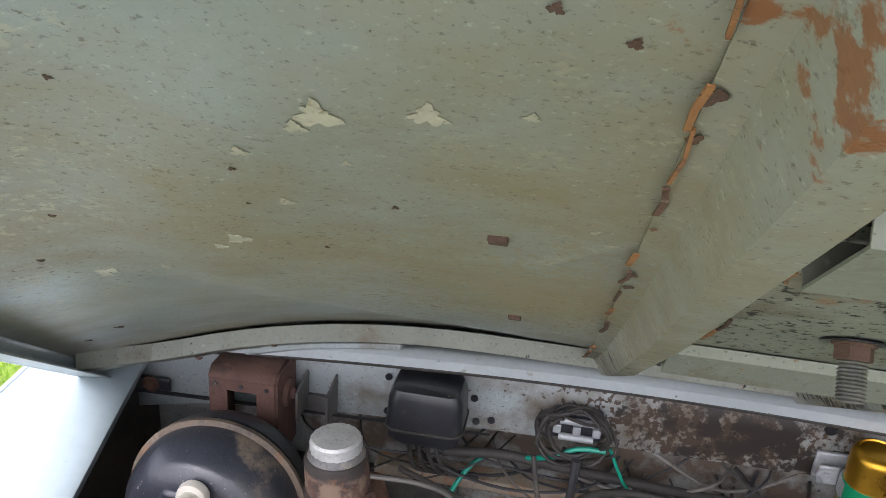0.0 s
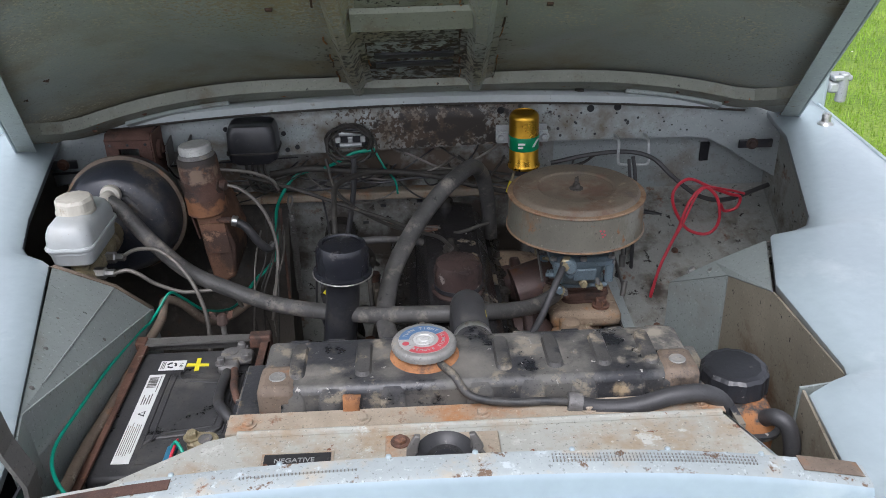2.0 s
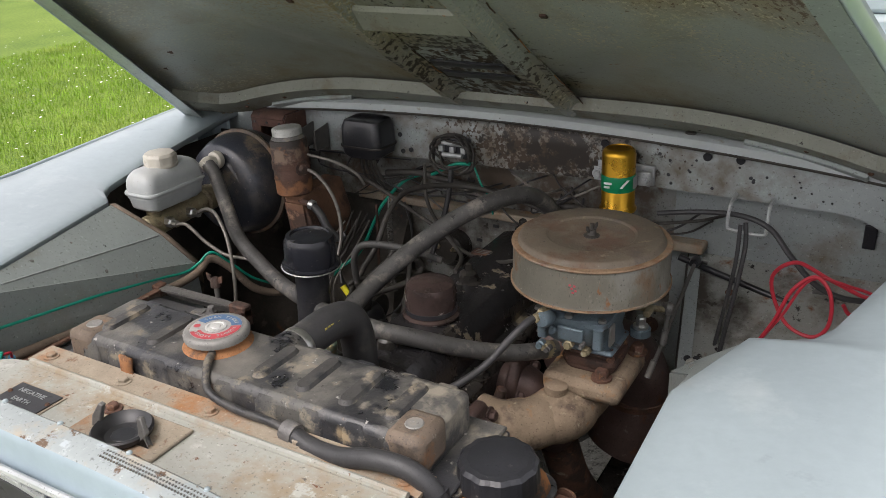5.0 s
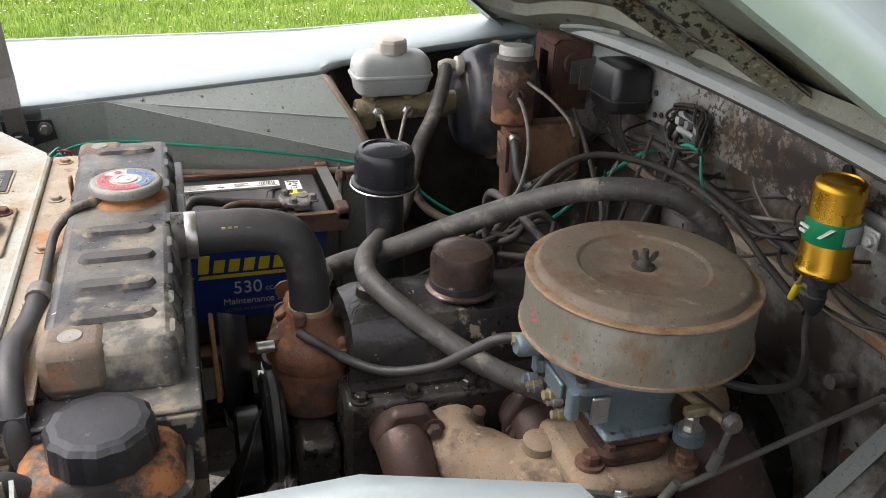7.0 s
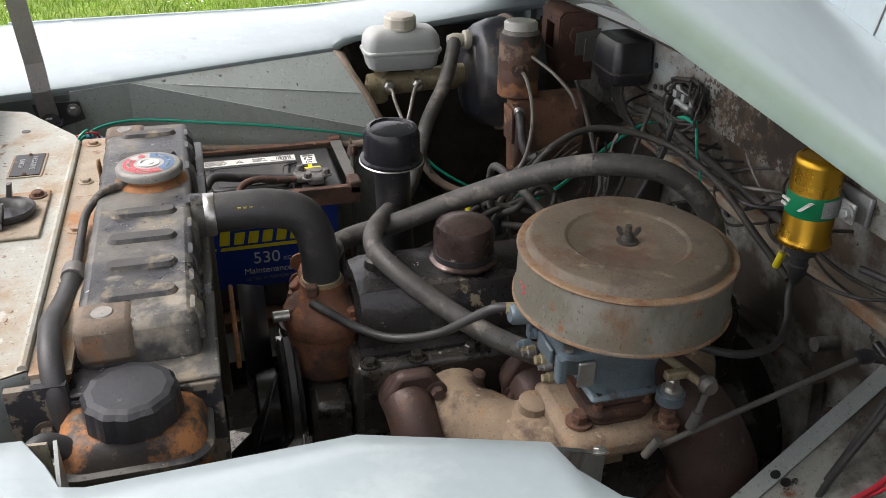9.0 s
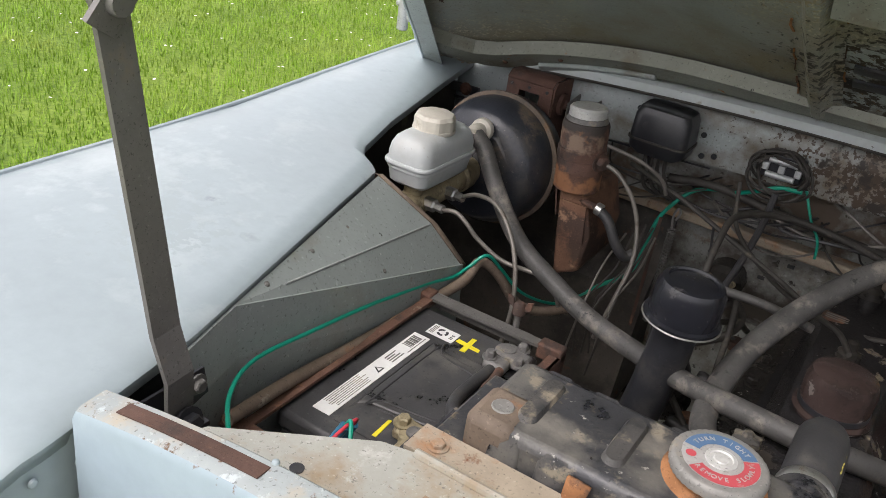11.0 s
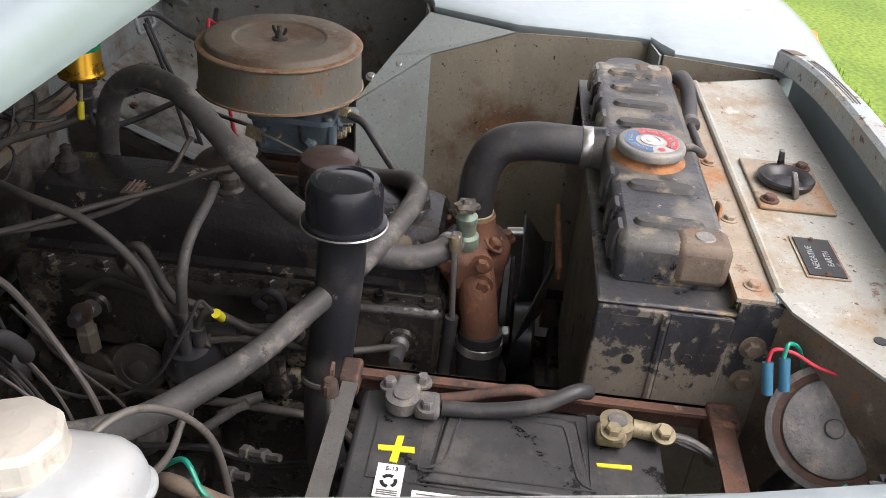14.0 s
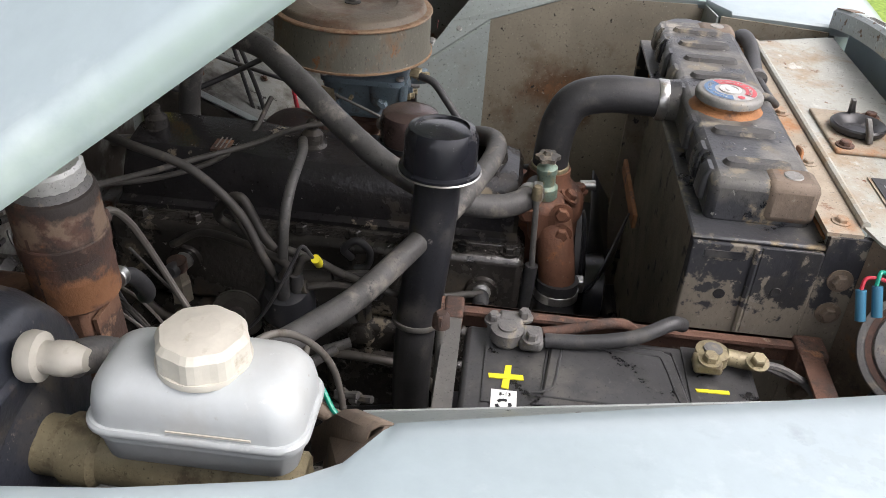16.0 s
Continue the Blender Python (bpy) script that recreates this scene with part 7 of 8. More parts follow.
for k in range(3):
    a = radians(90 + 120 * k)
    part("tag_arrow", strip([(-0.440 + 0.0062 * math.cos(a + t), 0.269 + 0.0062 * math.sin(a + t), BT + 0.0025) for t in (0, 0.5, 1.0, 1.5)], 0.0032, 0.0004), M_SATINBLACK, tg, smooth=False)
lettering("5-13", 0.0062, Matrix.Translation((-0.426, 0.268, BT + 0.0025)) @ Matrix.Rotation(radians(-90), 4, "Z"), M_SATINBLACK, tg)
for k in range(3):
    part("print_line", box(-0.4555 + 0.0022 * k, -0.4545 + 0.0022 * k, 0.260, 0.278, BT + 0.0022, BT + 0.0026), M_STAY, tg, smooth=False)
for k in range(9):
    part("bar_code_line", box(-0.465, -0.452, 0.2160 + 0.0028 * k, 0.2172 + 0.0028 * k + 0.0006 * (k % 3), BT + 0.0008, BT + 0.0012), M_STAY, lb, smooth=False)
rnd = random.Random(3)
for k in range(7):
    x = -0.466 + 0.0028 * k
    part("print_line", box(x, x + 0.0009, 0.066 + rnd.uniform(0, 0.006), 0.136 - rnd.uniform(0, 0.012), BT + 0.0008, BT + 0.0012), M_CAPGREY, lb, smooth=False)
for k in range(4):
    x = -0.463 + 0.0036 * k
    part("print_line", box(x, x + 0.0015, 0.176, 0.190 + rnd.uniform(0, 0.012), BT + 0.0008, BT + 0.0012), M_STAY, lb, smooth=False)
part("print_line", box(-0.4495, -0.4485, 0.205, 0.244, BT + 0.0008, BT + 0.0012), M_STAY, lb, smooth=False)
part("warning_triangle", prism([(-0.461, 0.154, BT + 0.001), (-0.451, 0.148, BT + 0.001), (-0.451, 0.160, BT + 0.001)], (0, 0, 0.0005)), M_SATINBLACK, lb, smooth=False)
part("triangle_face", prism([(-0.4582, 0.154, BT + 0.0013), (-0.4522, 0.1505, BT + 0.0013), (-0.4522, 0.1575, BT + 0.0013)], (0, 0, 0.0005)), M_WHITE, lb, smooth=False)
bl = part("blue_label", box(-0.3255, -0.3235, 0.040, 0.298, 0.700, 0.842), M_BATBLUE, ba, "blue label with yellow band", smooth=False)


def side_text(words, size, y, z, material, par):
    return lettering(words, size, Matrix.Translation((-0.3230, y, z)) @ Matrix.Rotation(radians(90), 4, "Z") @ Matrix.Rotation(radians(90), 4, "X"), material, par)


part("yellow_band", prism([(-0.3232, 0.105, 0.772), (-0.3232, 0.265, 0.772), (-0.3232, 0.268, 0.778), (-0.3232, 0.108, 0.778)], (0.0006, 0, 0)), M_YELLOW, bl, "yellow logo band", smooth=False)
for k in range(7):
    y = 0.105 + 0.0225 * k
    part("logo_block", prism([(-0.3232, y, 0.782), (-0.3232, y + 0.016, 0.782), (-0.3232, y + 0.020, 0.812 if k == 0 else 0.803), (-0.3232, y + 0.004, 0.812 if k == 0 else 0.803)], (0.0006, 0, 0)), M_YELLOW, bl, smooth=False)
for k in range(6):
    part("stripe", box(-0.3234, -0.3228, 0.046, 0.100 - 0.003 * k, 0.774 + 0.006 * k, 0.7770 + 0.006 * k), M_YELLOW, bl, smooth=False)
side_text("530", 0.030, 0.178, 0.752, M_WHITE, bl)
side_text("CCA", 0.009, 0.214, 0.747, M_WHITE, bl)
side_text("Maintenance Free", 0.0155, 0.195, 0.729, M_WHITE, bl)
side_text("ULTRA HI PERFORMANCE", 0.0085, 0.19, 0.714, M_CAPGREY, bl)
for y, m_, nm in ((0.270, M_LEAD, "positive_clamp"), (0.069, M_BRASS, "negative_clamp")):
    tc = thing("battery_terminal", (-0.348, y, BT), "corroded battery terminal clamp on its lead post" if m_ is M_LEAD else "brassy battery terminal clamp with a braided earth strap", "battery terminal", "battery terminals")
    part("post", lathe([(0.013, 0), (0.011, 0.004), (0.009, 0.022)], (-0.348, y, BT), (0, 0, 1), 20), M_LEAD, tc, "grey lead post")
    part("ring", lathe([(0.013, 0), (0.0165, 0.001), (0.0165, 0.013), (0.013, 0.014)], (-0.348, y, BT + 0.006), (0, 0, 1), 24), m_, tc)
    if m_ is M_LEAD:
        part("jaw", box(-0.340, -0.318, y - 0.016, y + 0.010, BT + 0.006, BT + 0.02), m_, tc, bevel=0.004)
        for dx, dy in ((-0.012, -0.030), (0.012, 0.018), (0.022, -0.020)):
            bolt(tc, (-0.348 + dx, y + dy * 0.8, BT + 0.016), (0, 0, 1), 0.0062, 0.011, M_LEAD)
        part("block", box(-0.365, -0.335, y - 0.036, y - 0.012, BT + 0.004, BT + 0.018), m_, tc, bevel=0.005)
        part("lead", tube([(-0.34, y - 0.035, BT + 0.012), (-0.335, y - 0.06, BT + 0.015), (-0.330, y - 0.09, BT + 0.022), (-0.322, y - 0.115, BT + 0.020), (-0.312, y - 0.13, BT + 0.005)], 0.0055, 12), M_RUST, tc, "brown battery lead")
        part("lead", tube([(-0.35, y - 0.038, BT + 0.010), (-0.350, y - 0.08, BT + 0.014), (-0.345, y - 0.125, BT + 0.022), (-0.330, y - 0.160, BT + 0.032), (-0.316, y - 0.175, BT + 0.022)], 0.0075, 12), M_RUBBER, tc, "thick black battery lead")
    else:
        part("jaw", box(-0.372, -0.350, y - 0.008, y + 0.020, BT + 0.006, BT + 0.019), m_, tc, bevel=0.004)
        bolt(tc, (-0.366, y + 0.006, BT + 0.019), (0, 0, 1), 0.0075, 0.010, m_)
        part("shank", rod((-0.348, y - 0.014, BT + 0.013), (-0.350, y - 0.050, BT + 0.010), 0.0085, 14), m_, tc)
        bolt(tc, (-0.356, y - 0.042, BT + 0.016), (-0.3, 0, 1), 0.0075, 0.010, m_)
        for k in range(3):
            part("braid", tube([(-0.350, y - 0.048, BT + 0.010), (-0.352 + 0.003 * math.cos(k * 2.1), y - 0.07, BT + 0.006 + 0.003 * math.sin(k * 2.1)), (-0.358 + 0.003 * math.cos(k * 2.1 + 2), y - 0.095, BT - 0.004), (-0.368, y - 0.12, BT - 0.03)], 0.004, 8), M_LEAD, tc, "grey braided strap")
tr = thing("hold_down_clamp", (-0.41, 0.15, 0.64), "rusty angle-iron battery hold-down frame with wing-nut rods", "battery frame")
part("bar", strip([(-0.305, -0.040, 0.873), (-0.306, 0.332, 0.873)], 0.015, 0.004), M_RUST, tr, "rust-red angle bar", smooth=False)
part("bar_lip", box(-0.302, -0.298, -0.042, 0.334, 0.848, 0.875), M_RUST, tr, smooth=False)
part("bar", strip([(-0.30, 0.324, 0.879), (-0.525, 0.322, 0.877)], 0.015, 0.004), M_STAY, tr, "dark angle bar", smooth=False)
part("bar_lip", box(-0.500, -0.345, 0.330, 0.333, 0.858, 0.880), M_STAY, tr, smooth=False)
part("bar", strip([(-0.30, -0.034, 0.877), (-0.53, -0.030, 0.877)], 0.022, 0.004), M_RUST, tr, smooth=False)
part("bar", strip([(-0.4925, -0.03, 0.876), (-0.4925, 0.325, 0.876)], 0.012, 0.004), M_RUST, tr, smooth=False)
part("corner", box(-0.530, -0.490, 0.313, 0.3345, 0.862, 0.8835), M_RUST, tr, bevel=0.003)
part("corner", box(-0.332, -0.298, 0.316, 0.336, 0.862, 0.884), M_RUST, tr, bevel=0.003)
part("corner", box(-0.330, -0.296, -0.052, -0.022, 0.840, 0.880), M_RUST, tr, bevel=0.003)
part("tray", box(-0.53, -0.295, -0.05, 0.345, 0.630, 0.652), M_RUST, tr, bevel=0.003)
for x, y in ((-0.372, 0.335),):
    part("hold_down_rod", rod((x, y, 0.66), (x, y, 0.912), 0.0042, 10), M_STAY, tr, "threaded rod")
    wn_ = part("wing_nut", lathe([(0.009, 0), (0.008, 0.012), (0.005, 0.016)], (x, y, 0.900), (0, 0, 1), 14), M_RUST, tr, "rusty brass wing nut")
    for s in (-1, 1):
        part("wing", prism([(x + s * 0.005, y - 0.0015, 0.905), (x + s * 0.016, y - 0.0015, 0.910), (x + s * 0.018, y - 0.0015, 0.922), (x + s * 0.010, y - 0.0015, 0.919)], (0, 0.003, 0)), M_RUST, wn_, smooth=False)

# ---- brake master cylinder and servo ----
sv = thing("brake_servo", (-0.615, 0.68, 0.88), "gloss black brake servo drum with a rusty clamped seam", "brake servo")
SVC, SVA = Vector((-0.606, 0.694, 0.942)), Vector((0.0, -1.0, 0.10))
part("shell", lathe([(0.100, 0), (0.105, 0.010), (0.105, 0.034), (0.101, 0.056), (0.091, 0.078), (0.084, 0.086), (0.060, 0.092), (0.030, 0.094), (0.020, 0.100)], SVC, SVA, 56), M_SERVO, sv, "dusty gloss black shell")
part("seam_ring", lathe([(0.105, 0), (0.1115, 0.002), (0.1115, 0.008), (0.105, 0.010)], SVC + SVA * 0.016, SVA, 56), M_RUSTSTRAP, sv, "rust-edged clamp ring")
part("rear_shell", lathe([(0.06, 0), (0.095, 0.012), (0.105, 0.035), (0.105, 0.05)], SVC - SVA * 0.045, SVA, 48), M_SERVO, sv)
part("valve", lathe([(0.017, 0), (0.0185, 0.004), (0.0175, 0.012), (0.0115, 0.014), (0.0115, 0.020), (0.0125, 0.022), (0.0125, 0.032), (0.011, 0.036), (0.008, 0.044)], (-0.600, 0.604, 1.014), (0.0, -1, 0.05), 24), M_CAPPLASTIC, sv, "cream vacuum valve")
part("front_pad", prism([(-0.660, 0.604, 0.905), (-0.552, 0.604, 0.905), (-0.545, 0.604, 0.97), (-0.575, 0.604, 1.008), (-0.64, 0.604, 1.008), (-0.665, 0.604, 0.97)], (0, 0.03, 0)), M_SERVO, sv, "raised pressing on the drum face", bevel=0.006)
pb = thing("pedal_box", (-0.64, 0.79, 0.93), "rust-brown steel pedal box with a rectangular opening", "bracket")
for z0, z1 in ((0.955, 0.985), (1.036, 1.052)):
    part("face", box(-0.657, -0.570, 0.772, 0.777, z0, z1), M_PEDAL, pb, smooth=False)
for x0, x1 in ((-0.657, -0.633), (-0.594, -0.570)):
    part("face", box(x0, x1, 0.772, 0.777, 0.985, 1.036), M_PEDAL, pb, smooth=False)
part("top", sheet([[(-0.657, 0.772, 1.052), (-0.570, 0.772, 1.052)], [(-0.657, 0.783, 1.062), (-0.570, 0.783, 1.062)], [(-0.655, 0.846, 1.060), (-0.572, 0.846, 1.060)]]), M_PEDAL, pb, solid=0.003)
for x in (-0.658, -0.570):
    part("side", prism([(x, 0.775, 0.93), (x, 0.775, 1.052), (x, 0.785, 1.062), (x, 0.846, 1.060), (x, 0.846, 0.93)], (0.003, 0, 0)), M_PEDAL, pb, smooth=False)
part("side_pivot", lathe([(0.020, 0), (0.018, 0.006), (0.008, 0.007), (0.007, 0.012)], (-0.567, 0.812, 1.020), (1, 0, 0), 18), M_PEDAL, pb)
for x, z in ((-0.648, 1.044), (-0.580, 1.044), (-0.614, 1.044)):
    part("hole", lathe([(0.003, 0), (0.003, 0.001)], (x, 0.7715, z), (0, -1, 0), 8), M_SATINBLACK, pb)

mc = thing("brake_master_cylinder", (-0.61, 0.48, 0.93), "milky white brake fluid reservoir on a dull metal master cylinder", "brake cylinder")
RX, RY = -0.612, 0.473
part("lower_tank", stack([rounded(0.0270, 0.0577, 0.014, 0.9680, RX, RY), rounded(0.0324, 0.0651, 0.016, 0.9740, RX, RY), rounded(0.0352, 0.0692, 0.018, 0.9950, RX, RY), rounded(0.0360, 0.0700, 0.018, 1.0010, RX, RY)]), M_PLASTIC, mc, "translucent lower tank")
part("seam", stack([rounded(0.0385, 0.0726, 0.02, 0.9990, RX, RY), rounded(0.0398, 0.0739, 0.02, 1.0010, RX, RY), rounded(0.0398, 0.0739, 0.02, 1.0040, RX, RY), rounded(0.0385, 0.0726, 0.02, 1.0060, RX, RY)]), M_PLASTIC, mc, "welded plastic seam")
part("upper_tank", stack([rounded(0.0368, 0.0710, 0.02, 0.9940, RX, RY), rounded(0.0365, 0.0705, 0.02, 1.0165, RX, RY), rounded(0.0347, 0.0687, 0.02, 1.0270, RX, RY), rounded(0.0310, 0.0640, 0.019, 1.0355, RX, RY), rounded(0.0251, 0.0571, 0.017, 1.0412, RX, RY), rounded(0.0167, 0.0467, 0.013, 1.0440, RX, RY)]), M_PLASTIC, mc, "milky white tank")
part("cap", lathe([(0.027, 0), (0.030, 0.002), (0.0295, 0.018), (0.026, 0.023), (0.012, 0.025)], (RX - 0.001, RY - 0.001, 1.0420), (0, 0, 1), 40, flute=0.03, flutes=8), M_CAPPLASTIC, mc, "yellowed screw cap", smooth=False)
part("cap_skirt", lathe([(0.031, 0), (0.0315, 0.002), (0.031, 0.005)], (RX - 0.001, RY - 0.001, 1.0400), (0, 0, 1), 32), M_CAPPLASTIC, mc)
part("level_line", box(RX - 0.0385, RX - 0.0375, RY - 0.04, RY + 0.015, 1.0095, 1.0107), M_CAPPLASTIC, mc, smooth=False)
part("cylinder", lathe([(0.019, 0), (0.022, 0.003), (0.022, 0.145), (0.026, 0.150), (0.026, 0.170), (0.022, 0.176), (0.022, 0.195)], (RX, 0.408, 0.934), (0, 1, 0.05), 28), M_BRASS, mc, "dull gold metal cylinder")
for y in (0.435, 0.505):
    part("neck", lathe([(0.014, 0), (0.014, 0.02)], (RX, y, 0.950), (0, 0, 1), 16), M_BRASS, mc)
part("end_boss", lathe([(0.019, 0), (0.022, 0.003), (0.022, 0.036), (0.018, 0.040)], (RX, 0.425, 0.903), (0, 0, 1), 20), M_BRASS, mc, "brassy end boss")
for y in (0.445, 0.500):
    part("pipe_union", lathe([(0.010, 0), (0.010, 0.018), (0.0065, 0.020), (0.0065, 0.034)], (RX + 0.018, y, 0.940), (1, -0.15, 0.05), 6), M_STEEL, mc, "pipe union nut", smooth=False)
part("brake_pipe", tube([(-0.565, 0.495, 0.943), (-0.535, 0.49, 0.958), (-0.49, 0.47, 0.962), (-0.45, 0.45, 0.93), (-0.425, 0.43, 0.88), (-0.42, 0.42, 0.82), (-0.43, 0.41, 0.74)], 0.0034, 10), M_PIPE, mc, "grey metal brake pipe")
part("brake_pipe", tube([(-0.565, 0.440, 0.940), (-0.54, 0.44, 0.945), (-0.52, 0.44, 0.935), (-0.50, 0.445, 0.915), (-0.46, 0.45, 0.895), (-0.42, 0.455, 0.893), (-0.385, 0.46, 0.89), (-0.37, 0.47, 0.85)], 0.0034, 10), M_PIPE, mc, "grey metal brake pipe")

# ---- clutch reservoir ----
cl = thing("clutch_reservoir", (-0.45, 0.65, 0.80), "rusty brown clutch fluid can with a bright metal cap", "fluid reservoir")
part("can", lathe([(0.032, 0), (0.036, 0.004), (0.036, 0.030), (0.0368, 0.033), (0.036, 0.036), (0.036, 0.104), (0.0345, 0.109), (0.028, 0.113)], (-0.448, 0.648, 0.952), (-0.06, 0.02, 1), 32), M_CAN, cl, "rusty brown can")
part("can_band", lathe([(0.0365, 0), (0.0375, 0.001), (0.0375, 0.016), (0.0365, 0.017)], (-0.4515, 0.649, 1.004), (-0.06, 0.02, 1), 32), M_CAN, cl)
part("collar", lathe([(0.033, 0), (0.031, 0.006), (0.026, 0.010)], (-0.454, 0.650, 1.060), (-0.06, 0.02, 1), 28), M_LEAD, cl)
part("cap", lathe([(0.026, 0), (0.0285, 0.001), (0.0285, 0.013), (0.026, 0.016), (0.01, 0.0165)], (-0.4545, 0.650, 1.068), (-0.06, 0.02, 1), 40, flute=0.02, flutes=20), M_CAPSTEEL, cl, "knurled bright cap")
bolt(cl, (-0.418, 0.640, 1.008), (0.9, -0.4, 0), 0.010, 0.014, M_RUST)
part("outlet", tube([(-0.445, 0.648, 0.95), (-0.43, 0.640, 0.94), (-0.405, 0.636, 0.938)], 0.006, 10), M_RUST, cl)
part("outlet_clamp", lathe([(0.009, 0), (0.010, 0.001), (0.010, 0.010), (0.009, 0.011)], (-0.405, 0.636, 0.938), (1, 0, -0.2), 16), M_STEEL, cl)
part("outlet_hose", tube([(-0.402, 0.636, 0.938), (-0.38, 0.632, 0.925), (-0.36, 0.630, 0.895), (-0.345, 0.64, 0.875), (-0.335, 0.65, 0.88)], 0.008, 12), M_RUBBER, cl, "black rubber outlet hose")
part("bracket_tower", prism([(-0.470, 0.77, 0.952), (-0.425, 0.77, 0.952), (-0.405, 0.77, 0.885), (-0.412, 0.77, 0.82), (-0.452, 0.77, 0.80), (-0.462, 0.77, 0.87)], (0, -0.135, 0)), M_TOWER, cl, "rust-brown clutch pedal box", bevel=0.006)
part("tower_face", prism([(-0.462, 0.633, 0.935), (-0.418, 0.633, 0.935), (-0.412, 0.633, 0.875), (-0.455, 0.633, 0.875)], (0, -0.004, 0)), M_TOWER, cl, smooth=False)
part("side_strap", strip([(-0.486, 0.655, 1.03), (-0.482, 0.652, 0.96), (-0.470, 0.648, 0.90)], 0.003, 0.012, up=(0, -1, 0)), M_DARKRUST, cl, smooth=False)
part("strip", strip([(-0.335, 0.76, 0.905), (-0.335, 0.755, 0.80), (-0.335, 0.75, 0.70)], 0.005, 0.003, up=(0, -1, 0)), M_DARKRUST, cl, "thin steel strip")

# ---- bulkhead fittings ----
fork = thing("cable_fork", (-0.53, 0.84, 0.98), "small grey steel fork bracket on the bulkhead", "bracket", "fork brackets")
for x in (-0.552, -0.512):
    part("prong", prism([(x, 0.848, 1.035), (x, 0.80, 1.028), (x, 0.80, 0.985), (x, 0.848, 0.985)], (0.003, 0, 0)), M_STAY, fork, smooth=False)
part("web", box(-0.552, -0.509, 0.842, 0.848, 0.975, 1.0), M_STAY, fork, smooth=False)
fork2 = thing("cable_fork", (0.39, 0.84, 0.96), "bent grey wire bracket holding black cables", "bracket", "fork brackets")
part("wire_loop", tube([(0.352, 0.848, 1.0), (0.352, 0.812, 0.998), (0.350, 0.804, 0.975), (0.351, 0.802, 0.957), (0.358, 0.801, 0.953), (0.384, 0.801, 0.951), (0.407, 0.801, 0.951), (0.413, 0.802, 0.956), (0.413, 0.806, 0.975), (0.413, 0.816, 0.998), (0.413, 0.848, 1.0)], 0.0030, 8, 3), M_GALV, fork2, "thin bent steel wire")

rg = thing("voltage_regulator", (-0.38, 0.815, 0.97), "dusty black box-shaped voltage regulator on the bulkhead", "regulator")
part("lower_half", stack([rounded(0.036, 0.030, 0.012, 0.990, -0.380, 0.812), rounded(0.047, 0.035, 0.016, 0.998, -0.380, 0.812), rounded(0.049, 0.037, 0.016, 1.014, -0.380, 0.812)]), M_SATINBLACK, rg, "black moulded lower half")
part("seam", stack([rounded(0.051, 0.039, 0.017, 1.013, -0.380, 0.812), rounded(0.051, 0.039, 0.017, 1.0165, -0.380, 0.812)]), M_WIREGREY, rg, "thin dusty seam")
part("cover", stack([rounded(0.049, 0.037, 0.016, 1.015, -0.380, 0.812), rounded(0.047, 0.036, 0.016, 1.055, -0.380, 0.812), rounded(0.042, 0.031, 0.014, 1.067, -0.380, 0.812), rounded(0.034, 0.024, 0.012, 1.070, -0.380, 0.812)]), M_SATINBLACK, rg, "dusty black moulded cover")
for k in range(4):
    part("wire", tube([(-0.40 + 0.012 * k, 0.81, 0.995), (-0.40 + 0.012 * k, 0.812, 0.96), (-0.395 + 0.016 * k, 0.83, 0.92), (-0.37 + 0.02 * k, 0.845, 0.905)], 0.0032, 8), M_WIREGREY, rg, "dusty black wire")

fb = thing("fuse_block", (-0.19, 0.83, 1.0), "small metal fuse block wrapped in a dusty coil of wire", "fuse block")
part("base", box(-0.222, -0.158, 0.832, 0.848, 1.0, 1.042), M_SATINBLACK, fb, bevel=0.004)
for z in (1.008, 1.032):
    part("clip", rod((-0.212, 0.826, z), (-0.168, 0.826, z), 0.005, 10), M_GALV, fb, "bright fuse clip")
for x, z in ((-0.215, 1.02), (-0.19, 1.02), (-0.165, 1.02)):
    part("terminal", box(x - 0.005, x + 0.005, 0.822, 0.832, z - 0.006, z + 0.006), M_GALV, fb, bevel=0.001)
rnd = random.Random(21)
for k in range(7):
    r0, c = rnd.uniform(0.036, 0.050), (-0.190 + rnd.uniform(-0.006, 0.006), 1.012 + rnd.uniform(-0.008, 0.004))
    a0 = rnd.uniform(0, 6)
    pts = [(c[0] + r0 * math.cos(a0 + t * 0.6) * 1.05, 0.828 + 0.012 * math.sin(t * 1.7 + k), c[1] + r0 * 0.8 * math.sin(a0 + t * 0.6)) for t in range(11)]
    part("wire_loop", tube(pts, 0.0024, 6, 4), M_WIREGREY, fb, "looped dusty wire")

co = thing("ignition_coil", (0.155, 0.808, 0.95), "gold anodised ignition coil with a green band, clamped to the bulkhead", "ignition coil")
CA = Vector((-0.01, -0.02, 1))
CBASE = Vector((0.158, 0.806, 0.955))
part("can", lathe([(0.028, 0), (0.0325, 0.002), (0.0335, 0.005), (0.0325, 0.008), (0.0295, 0.012), (0.0295, 0.106), (0.028, 0.112), (0.024, 0.116), (0.022, 0.1165), (0.021, 0.1145), (0.01, 0.115)], CBASE, CA, 44), M_GOLD, co, "bright gold can")
gl = part("band", lathe([(0.0298, 0), (0.0300, 0.0005), (0.0300, 0.028), (0.0298, 0.0285)], CBASE + CA * 0.042, CA, 44), M_GREEN, co, "green label band")
part("label_flash", prism([CBASE + Vector((0.012, -0.0290, 0.052)), CBASE + Vector((0.016, -0.0270, 0.052)), CBASE + Vector((0.026, -0.0185, 0.066)), CBASE + Vector((0.022, -0.0225, 0.066))], (0.0005, -0.0025, 0)), M_WHITE, gl, "white flash", smooth=False)
